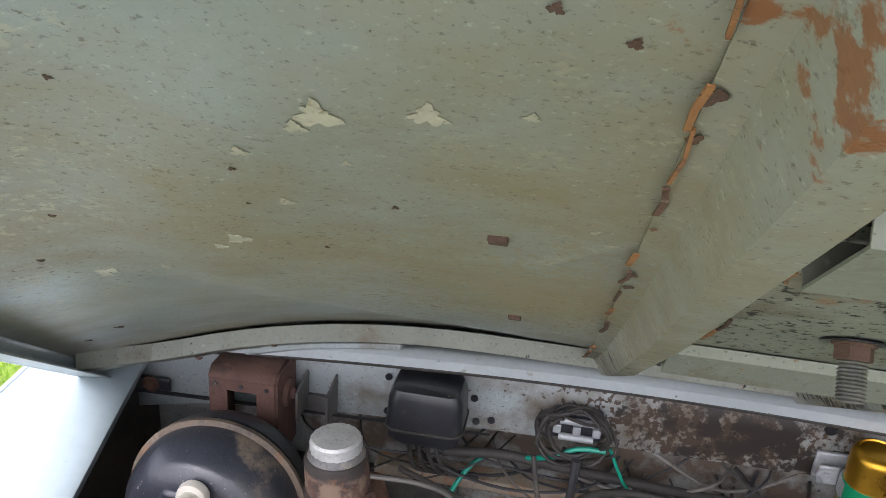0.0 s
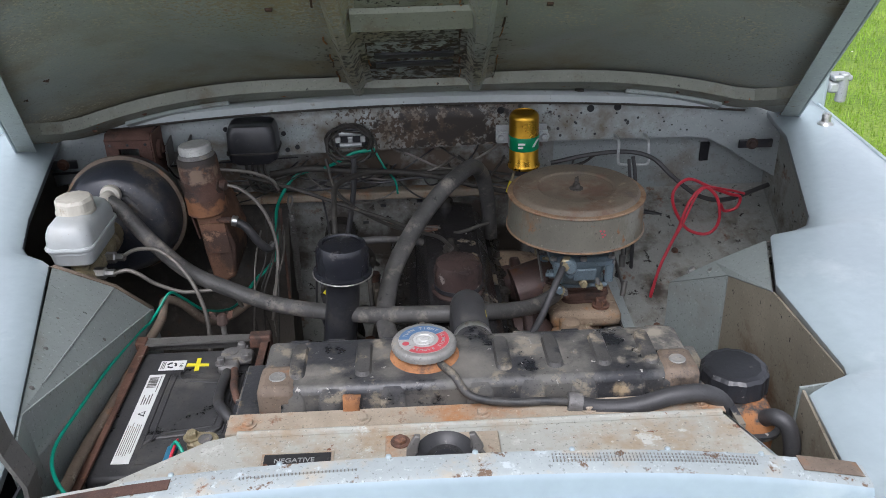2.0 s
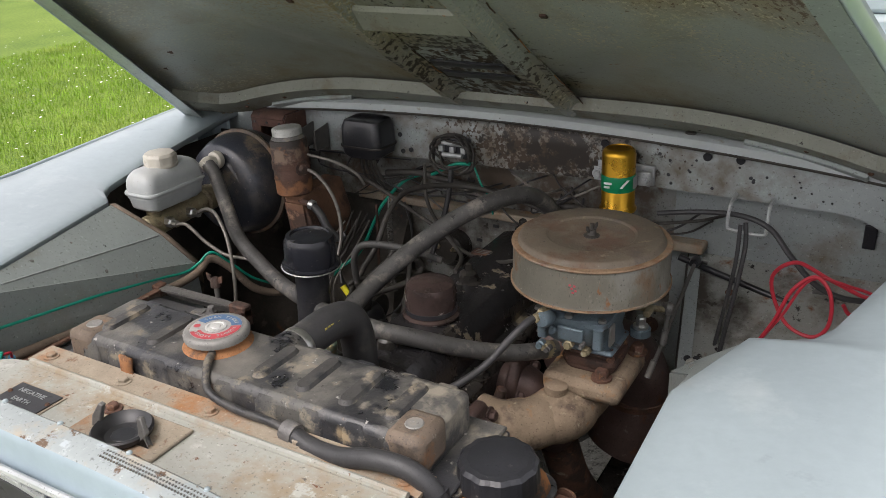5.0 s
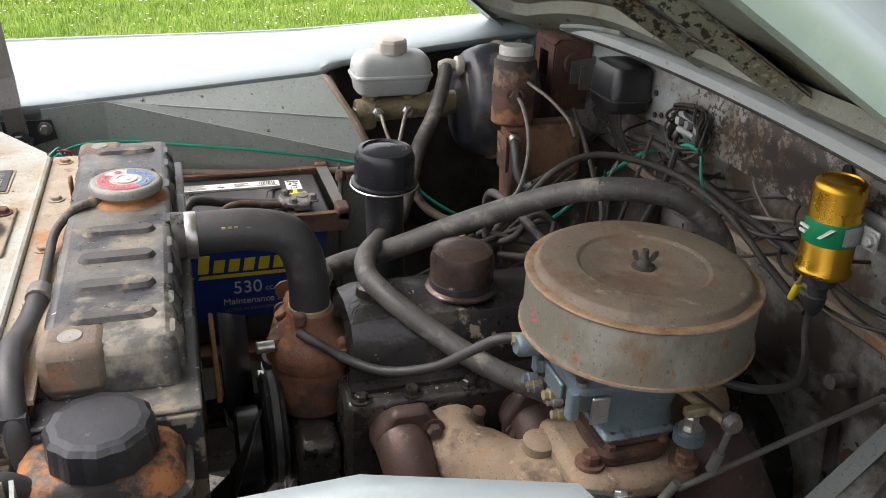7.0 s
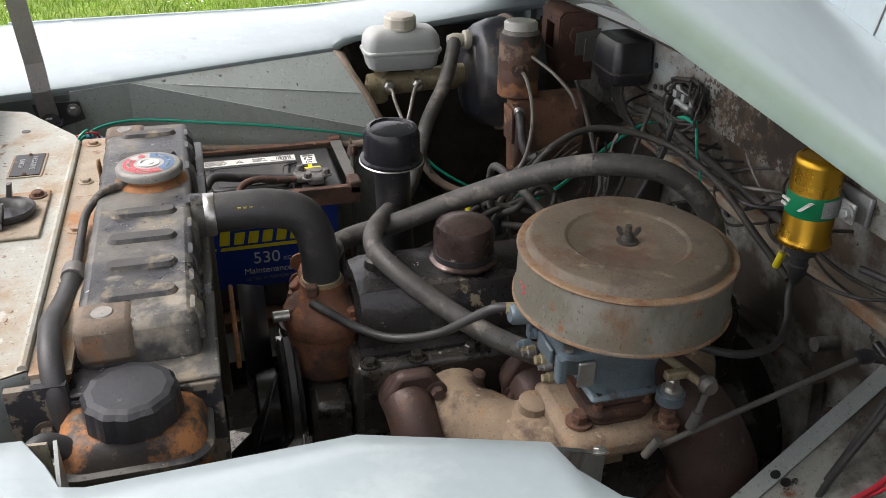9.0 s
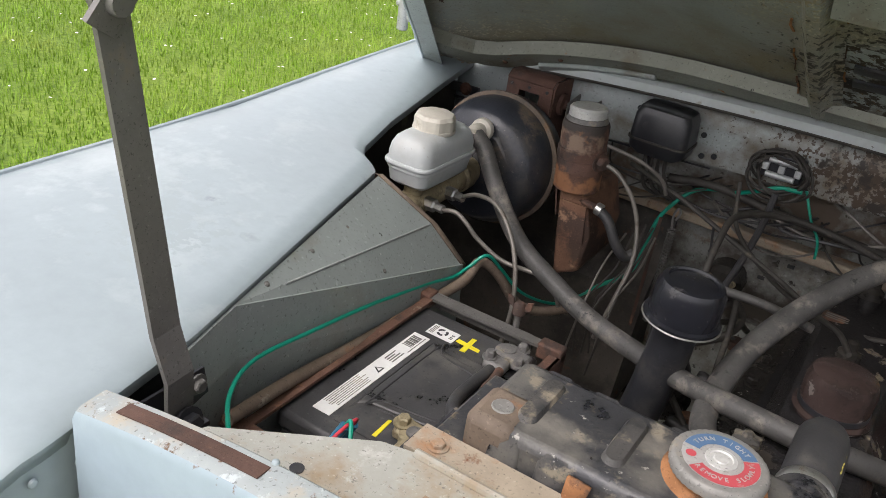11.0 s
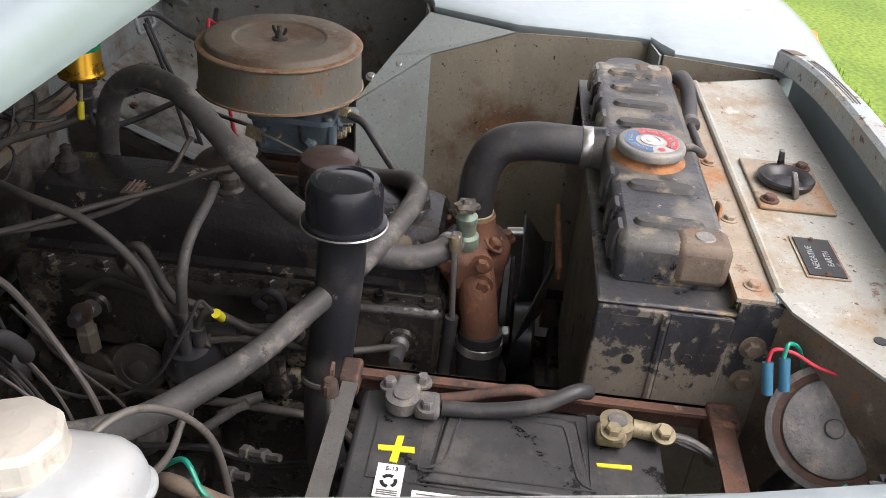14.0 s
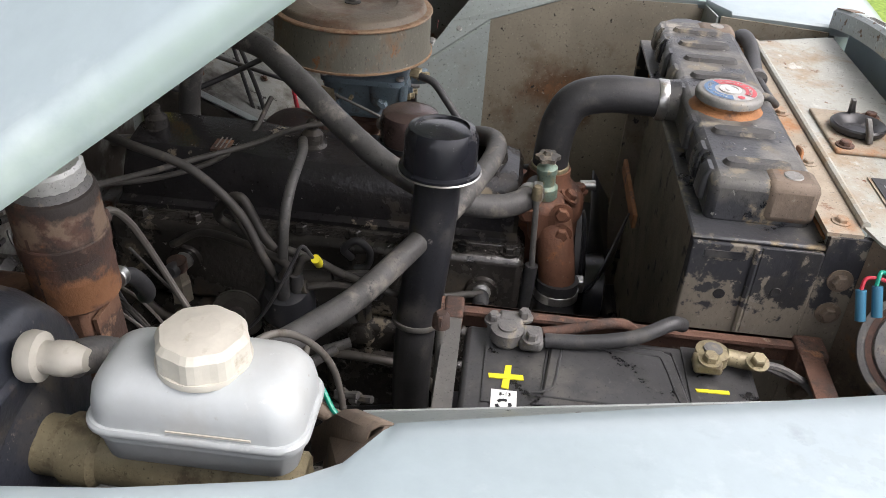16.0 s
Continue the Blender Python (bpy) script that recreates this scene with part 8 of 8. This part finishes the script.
for k in range(2):
    part("label_line", box(0.142, 0.156 - 0.004 * k, 0.7735, 0.7755, 1.012 - 0.007 * k, 1.0155 - 0.007 * k), M_WHITE, gl, smooth=False)
part("clamp_band", lathe([(0.0300, 0), (0.0312, 0.001), (0.0312, 0.022), (0.0300, 0.023)], CBASE + CA * 0.045 + Vector((0, 0.004, 0)), CA, 32), M_GALV, co, "galvanised clamp")
for s in (-1, 1):
    part("clamp_ear", box(0.157 + s * 0.040 - 0.012, 0.157 + s * 0.040 + 0.012, 0.822, 0.826, 1.0, 1.026), M_GALV, co, bevel=0.002)
    bolt(co, (0.157 + s * 0.044, 0.822, 1.013), (0, -1, 0), 0.007, 0.008, M_GALV)
part("bracket", box(0.105, 0.21, 0.842, 0.849, 0.995, 1.032), M_GALV, co, bevel=0.002)
part("tower", lathe([(0.018, 0), (0.019, -0.014), (0.012, -0.018), (0.011, -0.030), (0.013, -0.032), (0.011, -0.046), (0.006, -0.058)], CBASE, CA, 20), M_RUBBER, co, "black rubber boot")
part("terminal_sleeve", rod((0.133, 0.801, 0.926), (0.126, 0.801, 0.902), 0.0048, 10), M_YELLOW, co, "yellow terminal sleeve")
part("terminal", rod((0.140, 0.801, 0.950), (0.133, 0.801, 0.926), 0.003, 8), M_BRASS, co)
part("coil_lead", tube([(0.157, 0.806, 0.90), (0.163, 0.80, 0.878), (0.20, 0.775, 0.866), (0.25, 0.725, 0.880), (0.285, 0.675, 0.900), (0.295, 0.630, 0.912), (0.27, 0.59, 0.915)], 0.0046, 10), M_RUBBER, co, "black ribbed lead")

# ---- bonnet stay ----
st = thing("bonnet_stay", (-0.468, -0.125, 0.96), "grey steel folding bonnet stay with a round pivot pin", "bonnet stay")
S0, S1, S2 = Vector((-0.470, -0.130, 0.970)), Vector((-0.500, -0.158, 1.318)), Vector((-0.431, 0.038, 1.625))
part("lower_link", strip([S0, S0.lerp(S1, 0.12) + Vector((0.008, 0, 0)), S0.lerp(S1, 0.24), S1 + (S1 - S0).normalized() * 0.020], 0.028, 0.005, up=(1, 0, 0.1)), M_STAY, st, "lower flat link", smooth=False)
part("upper_link", strip([S1 - (S2 - S1).normalized() * 0.022 + Vector((0.008, 0, 0)), S1 + Vector((0.008, 0, 0)), S2], 0.026, 0.005, up=(1, 0, -0.1)), M_STAY, st, "upper flat link", smooth=False)
part("pivot_pin", lathe([(0.009, -0.012), (0.010, -0.010), (0.010, 0.014), (0.009, 0.016)], S1, (1, 0, 0), 24), M_STAY, st, "round pivot pin")
part("foot_bracket", prism([(-0.490, -0.155, 0.985), (-0.490, -0.085, 0.985), (-0.490, -0.080, 0.955), (-0.490, -0.150, 0.935)], (0.003, 0, 0)), M_SATINBLACK, st, "dark foot bracket", smooth=False)
part("foot_ear", box(-0.482, -0.452, -0.142, -0.112, 0.955, 0.96), M_SATINBLACK, st, smooth=False)
bolt(st, (-0.486, -0.095, 0.972), (1, 0, 0), 0.007, 0.008, M_STAY)
bolt(st, (-0.462, -0.128, 0.962), (1, 0, 0.2), 0.010, 0.012, M_SATINBLACK)

# ---- horn ----
hn = thing("horn", (-0.375, -0.085, 0.86), "round dull grey horn with rust at its rim", "horn")
HC, HA = Vector((-0.362, -0.112, 0.920)), Vector((-0.75, 0.15, 0.75))
part("body", lathe([(0.0279, -0.034), (0.0457, -0.018), (0.0521, 0), (0.0565, 0.002), (0.0565, 0.006), (0.0521, 0.008), (0.0483, 0.0085)], HC, HA, 48), M_LEAD, hn, "dull grey bowl")
part("rust_ring", lathe([(0.0489, 0), (0.0502, 0.001), (0.0451, 0.0016), (0.0438, 0.0006)], HC + HA.normalized() * 0.0082, HA, 44), M_DARKRUST, hn, "rusty ring")
part("face_disc", lathe([(0.0438, 0), (0.0425, 0.0035), (0.0356, 0.0055), (0.0178, 0.0065), (0.0140, 0.0045), (0.0089, 0.0045), (0.0076, 0.007), (0.0038, 0.008)], HC + HA.normalized() * 0.0085, HA, 44), M_LEAD, hn, "grey domed disc")
for y, dz in ((-0.050, 0.0), (-0.063, 0.006)):
    part("connector", rod((-0.358, y, 0.948 + dz), (-0.346, y + 0.004, 0.974 + dz), 0.0048, 10), M_BLUEWIRE, hn, "blue crimp connector")
part("horn_wire", tube([(-0.346, -0.046, 0.974), (-0.341, -0.050, 0.984), (-0.342, -0.066, 0.984), (-0.346, -0.090, 0.974), (-0.348, -0.125, 0.966)], 0.0018, 8), M_RED, hn, "red wire")
part("horn_wire", tube([(-0.346, -0.058, 0.980), (-0.338, -0.062, 0.990), (-0.326, -0.078, 0.976), (-0.318, -0.092, 0.945), (-0.318, -0.095, 0.925)], 0.0020, 8), M_TEAL, hn, "green wire")
part("horn_mount", tube([(-0.36, -0.110, 0.88), (-0.35, -0.09, 0.82), (-0.33, -0.10, 0.78)], 0.012, 10), M_SATINBLACK, hn)
part("horn_wire", tube([(-0.39, -0.09, 0.89), (-0.40, -0.10, 0.875), (-0.41, -0.09, 0.85), (-0.40, -0.07, 0.83)], 0.004, 8), M_WIREGREY, hn)

# ---- washer jet on the wing ----
wj = thing("washer_jet", (0.72, 0.715, 1.035), "chromed washer jet on a round rubber base", "washer jet")
part("base", lathe([(0.022, 0), (0.022, 0.003), (0.018, 0.005)], (0.722, 0.714, 1.044), (0, 0, 1), 28), M_RUBBER, wj, "black rubber base ring")
part("jet", lathe([(0.018, 0), (0.0175, 0.004), (0.013, 0.010), (0.009, 0.013), (0.008, 0.020), (0.009, 0.021), (0.008, 0.027), (0.004, 0.029)], (0.722, 0.714, 1.047), (0, 0, 1), 24), M_STEEL, wj, "chromed domed jet")

# ---- distributor and leads ----
di = thing("distributor", (-0.19, 0.53, 0.70), "black distributor with thick rubber leads", "distributor")
part("body", lathe([(0.024, 0), (0.034, 0.02), (0.036, 0.05), (0.034, 0.055)], (-0.195, 0.53, 0.72), (-0.25, 0, 1), 24), M_ENGINE, di)
part("cap", lathe([(0.033, 0), (0.033, 0.018), (0.026, 0.034), (0.018, 0.038)], (-0.208, 0.53, 0.773), (-0.25, 0, 1), 24), M_SATINBLACK, di, "black moulded cap")
part("vacuum_unit", lathe([(0.010, -0.010), (0.028, -0.004), (0.0315, 0.0), (0.0325, 0.001), (0.0315, 0.003), (0.0300, 0.0022), (0.0210, 0.0040), (0.0200, 0.0030), (0.0110, 0.0034), (0.0100, 0.0080), (0.0, 0.0082)], (-0.224, 0.588, 0.768), (-0.97, 0.0, 0.15), 30), M_WIREGREY, di, "grey vacuum advance disc")
CT = Vector((-0.217, 0.53, 0.805))
for k, (dx, dy, end, mid) in enumerate((
    (0.012, 0.0, (-0.150, 0.300, 0.782), (-0.195, 0.40, 0.800)),
    (0.0, -0.014, (-0.152, 0.430, 0.782), (-0.20, 0.46, 0.822)),
    (0.0, 0.014, (-0.152, 0.560, 0.782), (-0.166, 0.612, 0.890)),
    (-0.012, 0.0, (-0.145, 0.695, 0.803), (-0.162, 0.640, 0.838)),
)):
    p = CT + Vector((dx, dy, 0))
    part("plug_boot", rod(p, p + Vector((-0.005, 0, 0.03)), 0.0085, 12), M_RUBBER, di, "black boot")
    part("plug_lead", tube([p + Vector((-0.005, 0, 0.028)), p + Vector((0.0, dy, 0.05)), mid, end], 0.0048, 10), M_WIREGREY, di, "dusty rubber lead")
part("centre_boot", rod(CT, CT + Vector((-0.008, 0, 0.04)), 0.010, 12), M_RUBBER, di)
part("king_lead", tube([CT + Vector((-0.012, 0.01, 0.03)), (-0.231, 0.552, 0.862), (-0.214, 0.581, 0.905), (-0.215, 0.632, 0.955), (-0.21, 0.70, 0.975), (-0.15, 0.78, 0.965), (-0.05, 0.81, 0.945), (0.06, 0.81, 0.915), (0.15, 0.805, 0.895)], 0.0052, 10), M_WIREGREY, di, "long dusty lead")
part("vent_pipe", tube([(-0.226, 0.53, 0.850), (-0.224, 0.526, 0.905), (-0.195, 0.525, 0.934), (-0.12, 0.530, 0.938), (-0.055, 0.545, 0.922)], 0.0062, 10), M_OLDHOSE, di, "dusty grey vent hose")
part("long_wire", tube([(-0.40, 0.74, 0.985), (-0.30, 0.715, 0.965), (-0.20, 0.69, 0.935), (-0.122, 0.665, 0.915), (-0.06, 0.61, 0.912), (-0.024, 0.555, 0.925), (-0.005, 0.50, 0.93)], 0.0038, 8), M_WIREGREY, di, "long thin wire")
part("arched_lead", tube([(-0.21, 0.534, 0.843), (-0.19, 0.563, 0.863), (-0.18, 0.587, 0.902), (-0.17, 0.61, 0.891), (-0.15, 0.629, 0.855), (-0.16, 0.592, 0.839), (-0.20, 0.542, 0.830)], 0.0058, 10), M_WIREGREY, di, "arched dusty lead")
part("loop_wire", tube([(-0.245, 0.728, 0.935), (-0.24, 0.740, 0.869), (-0.24, 0.726, 0.795), (-0.24, 0.691, 0.736), (-0.242, 0.636, 0.729), (-0.250, 0.581, 0.758), (-0.252, 0.546, 0.798), (-0.245, 0.514, 0.863), (-0.240, 0.503, 0.885), (-0.232, 0.493, 0.866)], 0.0021, 8), M_RUBBER, di, "thin looping black wire")
part("clip", rod((-0.228, 0.491, 0.862), (-0.214, 0.490, 0.846), 0.0055, 10), M_YELLOW, di, "yellow sleeve")
for a, b, c in (((-0.20, 0.521, 0.814), (-0.20, 0.477, 0.820), (-0.18, 0.430, 0.815)), ((-0.215, 0.549, 0.795), (-0.215, 0.505, 0.812), (-0.20, 0.450, 0.808))):
    part("lead_sleeve", rod(a, b, 0.0085, 14), M_WIREGREY, di, "thick rubber sleeve", bevel=0.001)
    part("sleeved_lead", tube([b, Vector(b).lerp(Vector(c), 0.5) + Vector((0, 0, 0.003)), c], 0.0045, 8), M_WIREGREY, di)
part("drain_hook", tube([(-0.12, 0.470, 0.795), (-0.13, 0.478, 0.814), (-0.13, 0.461, 0.828), (-0.13, 0.445, 0.814), (-0.13, 0.448, 0.792), (-0.13, 0.464, 0.786)], 0.0048, 10), M_RUBBER, di, "black hooked hose end")
part("starter_cable", tube([(-0.21, 0.640, 0.62), (-0.20, 0.585, 0.618), (-0.20, 0.523, 0.625), (-0.20, 0.463, 0.609), (-0.20, 0.387, 0.623), (-0.21, 0.330, 0.63)], 0.0045, 8), M_RUBBER, di, "black starter cable")
for k in range(3):
    part("tensioner", rod((-0.225 + 0.016 * k, 0.519 - 0.014 * k, 0.683 + 0.008 * k), (-0.210 + 0.016 * k, 0.488 - 0.014 * k, 0.704), 0.0065, 10), M_LEAD, di)

# ---- loose wiring ----
lw = thing("loom_wire", (-0.49, 0.1, 0.9), "bright green wire clipped along the inner wing", "wire", "loose wires")
part("wire", tube([(-0.44, -0.10, 0.930), (-0.480, -0.06, 0.942), (-0.504, 0.0, 0.940), (-0.508, 0.1, 0.926), (-0.5085, 0.204, 0.911), (-0.508, 0.247, 0.903), (-0.506, 0.326, 0.889), (-0.499, 0.384, 0.879), (-0.492, 0.412, 0.886), (-0.476, 0.432, 0.904), (-0.463, 0.46, 0.876), (-0.441, 0.50, 0.828), (-0.415, 0.57, 0.789), (-0.404, 0.63, 0.778), (-0.402, 0.683, 0.766)], 0.0024, 8), M_TEAL, lw)
lw2 = thing("loom_wire", (-0.3, 0.8, 0.9), "green wire looping across the bulkhead to the fuse block", "wire", "loose wires")
part("wire", tube([(-0.402, 0.683, 0.766), (-0.385, 0.69, 0.785), (-0.365, 0.70, 0.80), (-0.345, 0.715, 0.825), (-0.347, 0.76, 0.86), (-0.347, 0.80, 0.89), (-0.325, 0.835, 0.925), (-0.298, 0.85, 0.942), (-0.25, 0.84, 0.955), (-0.215, 0.825, 0.975), (-0.185, 0.828, 0.99), (-0.15, 0.825, 0.995)], 0.0035, 8), M_TEAL, lw2)
lw3 = thing("loom_wire", (0.5, 0.7, 0.86), "tangled red wire loops hanging by the bulkhead", "wire", "loose wires")
part("wire", tube([(0.40, 0.66, 0.72), (0.42, 0.68, 0.78), (0.455, 0.70, 0.85), (0.475, 0.71, 0.905), (0.505, 0.72, 0.93), (0.53, 0.71, 0.91), (0.535, 0.70, 0.865), (0.515, 0.70, 0.838), (0.475, 0.705, 0.848), (0.448, 0.715, 0.89), (0.445, 0.72, 0.925), (0.475, 0.73, 0.945), (0.52, 0.735, 0.925), (0.565, 0.74, 0.905), (0.59, 0.745, 0.895), (0.585, 0.745, 0.872), (0.56, 0.74, 0.868), (0.548, 0.735, 0.885)], 0.0032, 8), M_RED, lw3)
part("wire", tube([(0.40, 0.665, 0.72), (0.425, 0.685, 0.79), (0.465, 0.705, 0.86), (0.50, 0.72, 0.925), (0.56, 0.738, 0.915), (0.60, 0.75, 0.90)], 0.0024, 8), M_RED, lw3)
lw4 = thing("loom_wire", (0.45, 0.78, 0.93), "black cables drooping from the fork bracket", "wire", "loose wires")
part("wire", tube([(0.22, 0.845, 0.945), (0.30, 0.84, 0.962), (0.37, 0.815, 0.975), (0.42, 0.80, 0.965), (0.46, 0.78, 0.93), (0.51, 0.76, 0.895), (0.57, 0.76, 0.885), (0.66, 0.78, 0.905)], 0.0048, 8), M_RUBBER, lw4)
part("wire", tube([(0.38, 0.80, 0.97), (0.385, 0.79, 0.93), (0.382, 0.76, 0.86), (0.375, 0.73, 0.78), (0.37, 0.71, 0.70)], 0.004, 8), M_RUBBER, lw4)
part("wire", tube([(0.372, 0.80, 0.965), (0.374, 0.78, 0.90), (0.365, 0.75, 0.80), (0.355, 0.72, 0.70)], 0.0035, 8), M_RUBBER, lw4)
lw5 = thing("loom_wire", (-0.1, 0.8, 0.9), "bundle of dusty brown wires hanging across the bulkhead", "wire", "loose wires")
rnd = random.Random(31)
for k in range(18):
    x0 = rnd.uniform(-0.36, 0.08)
    x1 = x0 + rnd.choice([-1, 1]) * rnd.uniform(0.10, 0.32)
    z0 = rnd.uniform(0.915, 0.985)
    z1 = z0 + rnd.uniform(-0.07, 0.02)
    y0, sag = rnd.uniform(0.825, 0.875), rnd.uniform(0.005, 0.05)
    pts = [(x0, 0.906, z0), (lerp(x0, x1, 0.15), y0, z0 - sag * 0.3 + rnd.uniform(-0.01, 0.01)), (lerp(x0, x1, 0.5), y0 - rnd.uniform(0, 0.02), (z0 + z1) / 2 - sag), (lerp(x0, x1, 0.85), y0, z1 - sag * 0.3 + rnd.uniform(-0.01, 0.01)), (x1, 0.906, z1)]
    part("wire", tube(pts, rnd.uniform(0.0014, 0.0032), 6), rnd.choice([M_WIREGREY, M_WIREGREY, M_RUBBER, M_RUBBER, M_PIPE]), lw5)
part("loom_sleeve", tube([(-0.36, 0.84, 0.945), (-0.28, 0.84, 0.955), (-0.20, 0.845, 0.945), (-0.10, 0.85, 0.935), (0.0, 0.85, 0.93), (0.08, 0.855, 0.925)], 0.007, 10), M_WIREGREY, lw5, "taped wiring sleeve")
part("drop_wire", tube([(-0.185, 0.81, 0.985), (-0.188, 0.80, 0.93), (-0.20, 0.78, 0.86), (-0.215, 0.76, 0.80)], 0.0055, 8), M_RUBBER, lw5, "thick black wire")
part("thin_wire", tube([(-0.24, 0.80, 0.99), (-0.22, 0.77, 0.93), (-0.16, 0.72, 0.90), (-0.08, 0.66, 0.89), (0.0, 0.63, 0.895), (0.07, 0.62, 0.92)], 0.0036, 8), M_WIREGREY, lw5)
part("thin_green_wire", tube([(-0.145, 0.825, 1.0), (-0.125, 0.82, 0.96), (-0.105, 0.82, 0.93), (-0.10, 0.82, 0.90)], 0.0022, 6), M_TEAL, lw5, "thin green wire")
lw6 = thing("loom_wire", (-0.38, 0.55, 0.75), "thin wires dropping beside the clutch reservoir", "wire", "loose wires")
rnd = random.Random(41)
for k in range(6):
    x, y = -0.385 + 0.010 * k, 0.60 + rnd.uniform(-0.02, 0.06)
    part("wire", tube([(x + 0.02, y + 0.08, 0.90 + rnd.uniform(-0.02, 0.02)), (x + 0.02 + rnd.uniform(-0.01, 0.01), y + 0.02, 0.85), (x + rnd.uniform(-0.015, 0.015), y - 0.03, 0.79), (x, y - 0.03, 0.70)], 0.0018, 6), M_PIPE if k % 4 == 0 else M_WIREGREY, lw6)
part("wire", tube([(-0.418, 0.640, 1.01), (-0.385, 0.64, 1.0), (-0.355, 0.64, 0.97), (-0.335, 0.635, 0.93), (-0.325, 0.62, 0.88), (-0.33, 0.59, 0.82), (-0.34, 0.57, 0.76)], 0.0035, 8), M_PIPE, lw6, "grey sheathed wire")
part("wire", tube([(-0.418, 0.66, 1.03), (-0.37, 0.68, 1.015), (-0.335, 0.70, 0.99), (-0.325, 0.71, 0.965)], 0.003, 8), M_PIPE, lw6)
ac = thing("accelerator_rod", (0.4, 0.62, 0.78), "thin dark accelerator linkage rod across to the bulkhead", "linkage")
part("rod", rod((0.312, 0.548, 0.815), (0.304, 0.80, 0.884), 0.0035, 10), M_STAY, ac)
part("rod_lever", strip([(0.304, 0.80, 0.884), (0.302, 0.83, 0.872), (0.30, 0.87, 0.85), (0.30, 0.904, 0.845)], 0.014, 0.004), M_WIREGREY, ac, "dark relay lever")
part("rod_foot", rod((0.314, 0.545, 0.826), (0.308, 0.535, 0.800), 0.005, 10), M_STAY, ac)
part("joint", lathe([(0.008, -0.01), (0.010, 0), (0.008, 0.01)], (0.304, 0.80, 0.884), (0, 1, 0), 14), M_SATINBLACK, ac)
part("pivot", rod((0.50, 0.86, 0.835), (0.50, 0.905, 0.835), 0.010, 12), M_LEAD, ac)
part("cross_shaft", tube([(0.26, 0.86, 0.86), (0.45, 0.84, 0.82), (0.60, 0.82, 0.78), (0.70, 0.80, 0.74)], 0.006, 10), M_SATINBLACK, ac, "dark cross shaft")
sp_ = thing("return_spring", (-0.318, 0.78, 0.70), "long rusty return spring hanging on the bulkhead", "spring")
pts = [(-0.316 + 0.006 * math.cos(k * 1.05), 0.775 + 0.006 * math.sin(k * 1.05), 0.885 - 0.0009 * k) for k in range(200)]
part("coil", tube(pts, 0.0016, 5, 1), M_STAY, sp_)
part("hook", tube([(-0.316, 0.78, 0.90), (-0.312, 0.785, 0.912), (-0.318, 0.79, 0.918), (-0.322, 0.785, 0.905), (-0.318, 0.778, 0.885)], 0.002, 6), M_STAY, sp_)
so = thing("starter_solenoid", (-0.23, 0.88, 0.76), "grimy starter solenoid with brass terminals on the lower bulkhead", "solenoid")
part("body", lathe([(0.035, 0), (0.035, 0.04), (0.025, 0.05)], (-0.23, 0.905, 0.78), (0, -1, 0), 24), M_ENGINE, so)
for s in (-1, 1):
    part("terminal", lathe([(0.006, 0), (0.006, 0.008), (0.003, 0.009), (0.003, 0.02)], (-0.23 + 0.02 * s, 0.86, 0.79), (0, -1, 0.2), 12), M_BRASS, so)
# chassis below
ch = thing("chassis", (XC, 0.3, 0.35), "dark dirty chassis rails under the engine", "chassis")
for x in (-0.36, 0.24):
    part("rail", box(x - 0.04, x + 0.04, -0.45, 1.3, 0.40, 0.50), M_ENGINE, ch, bevel=0.006)
part("cross_member", box(-0.36, 0.24, -0.12, 0.05, 0.40, 0.48), M_ENGINE, ch, bevel=0.006)
part("axle", rod((-0.75, 0.30, 0.36), (0.65, 0.30, 0.36), 0.045, 16), M_ENGINE, ch)
for s, x in ((-1, -0.78), (1, 0.66)):
    wh = thing("road_wheel", (x, 0.30, 0.0), "black off-road tyre on a pale steel wheel", "wheel", "front wheels")
    part("tyre", lathe([(0.20, -0.08), (0.34, -0.085), (0.375, -0.06), (0.375, 0.06), (0.34, 0.085), (0.20, 0.08)], (x, 0.30, 0.375), (1, 0, 0), 40, flute=0.008, flutes=20), M_RUBBER, wh)
    part("rim", lathe([(0.20, -0.07), (0.20, 0.02), (0.10, 0.03), (0.05, 0.05)], (x, 0.30, 0.375), (s, 0, 0), 32), M_PAINT, wh)
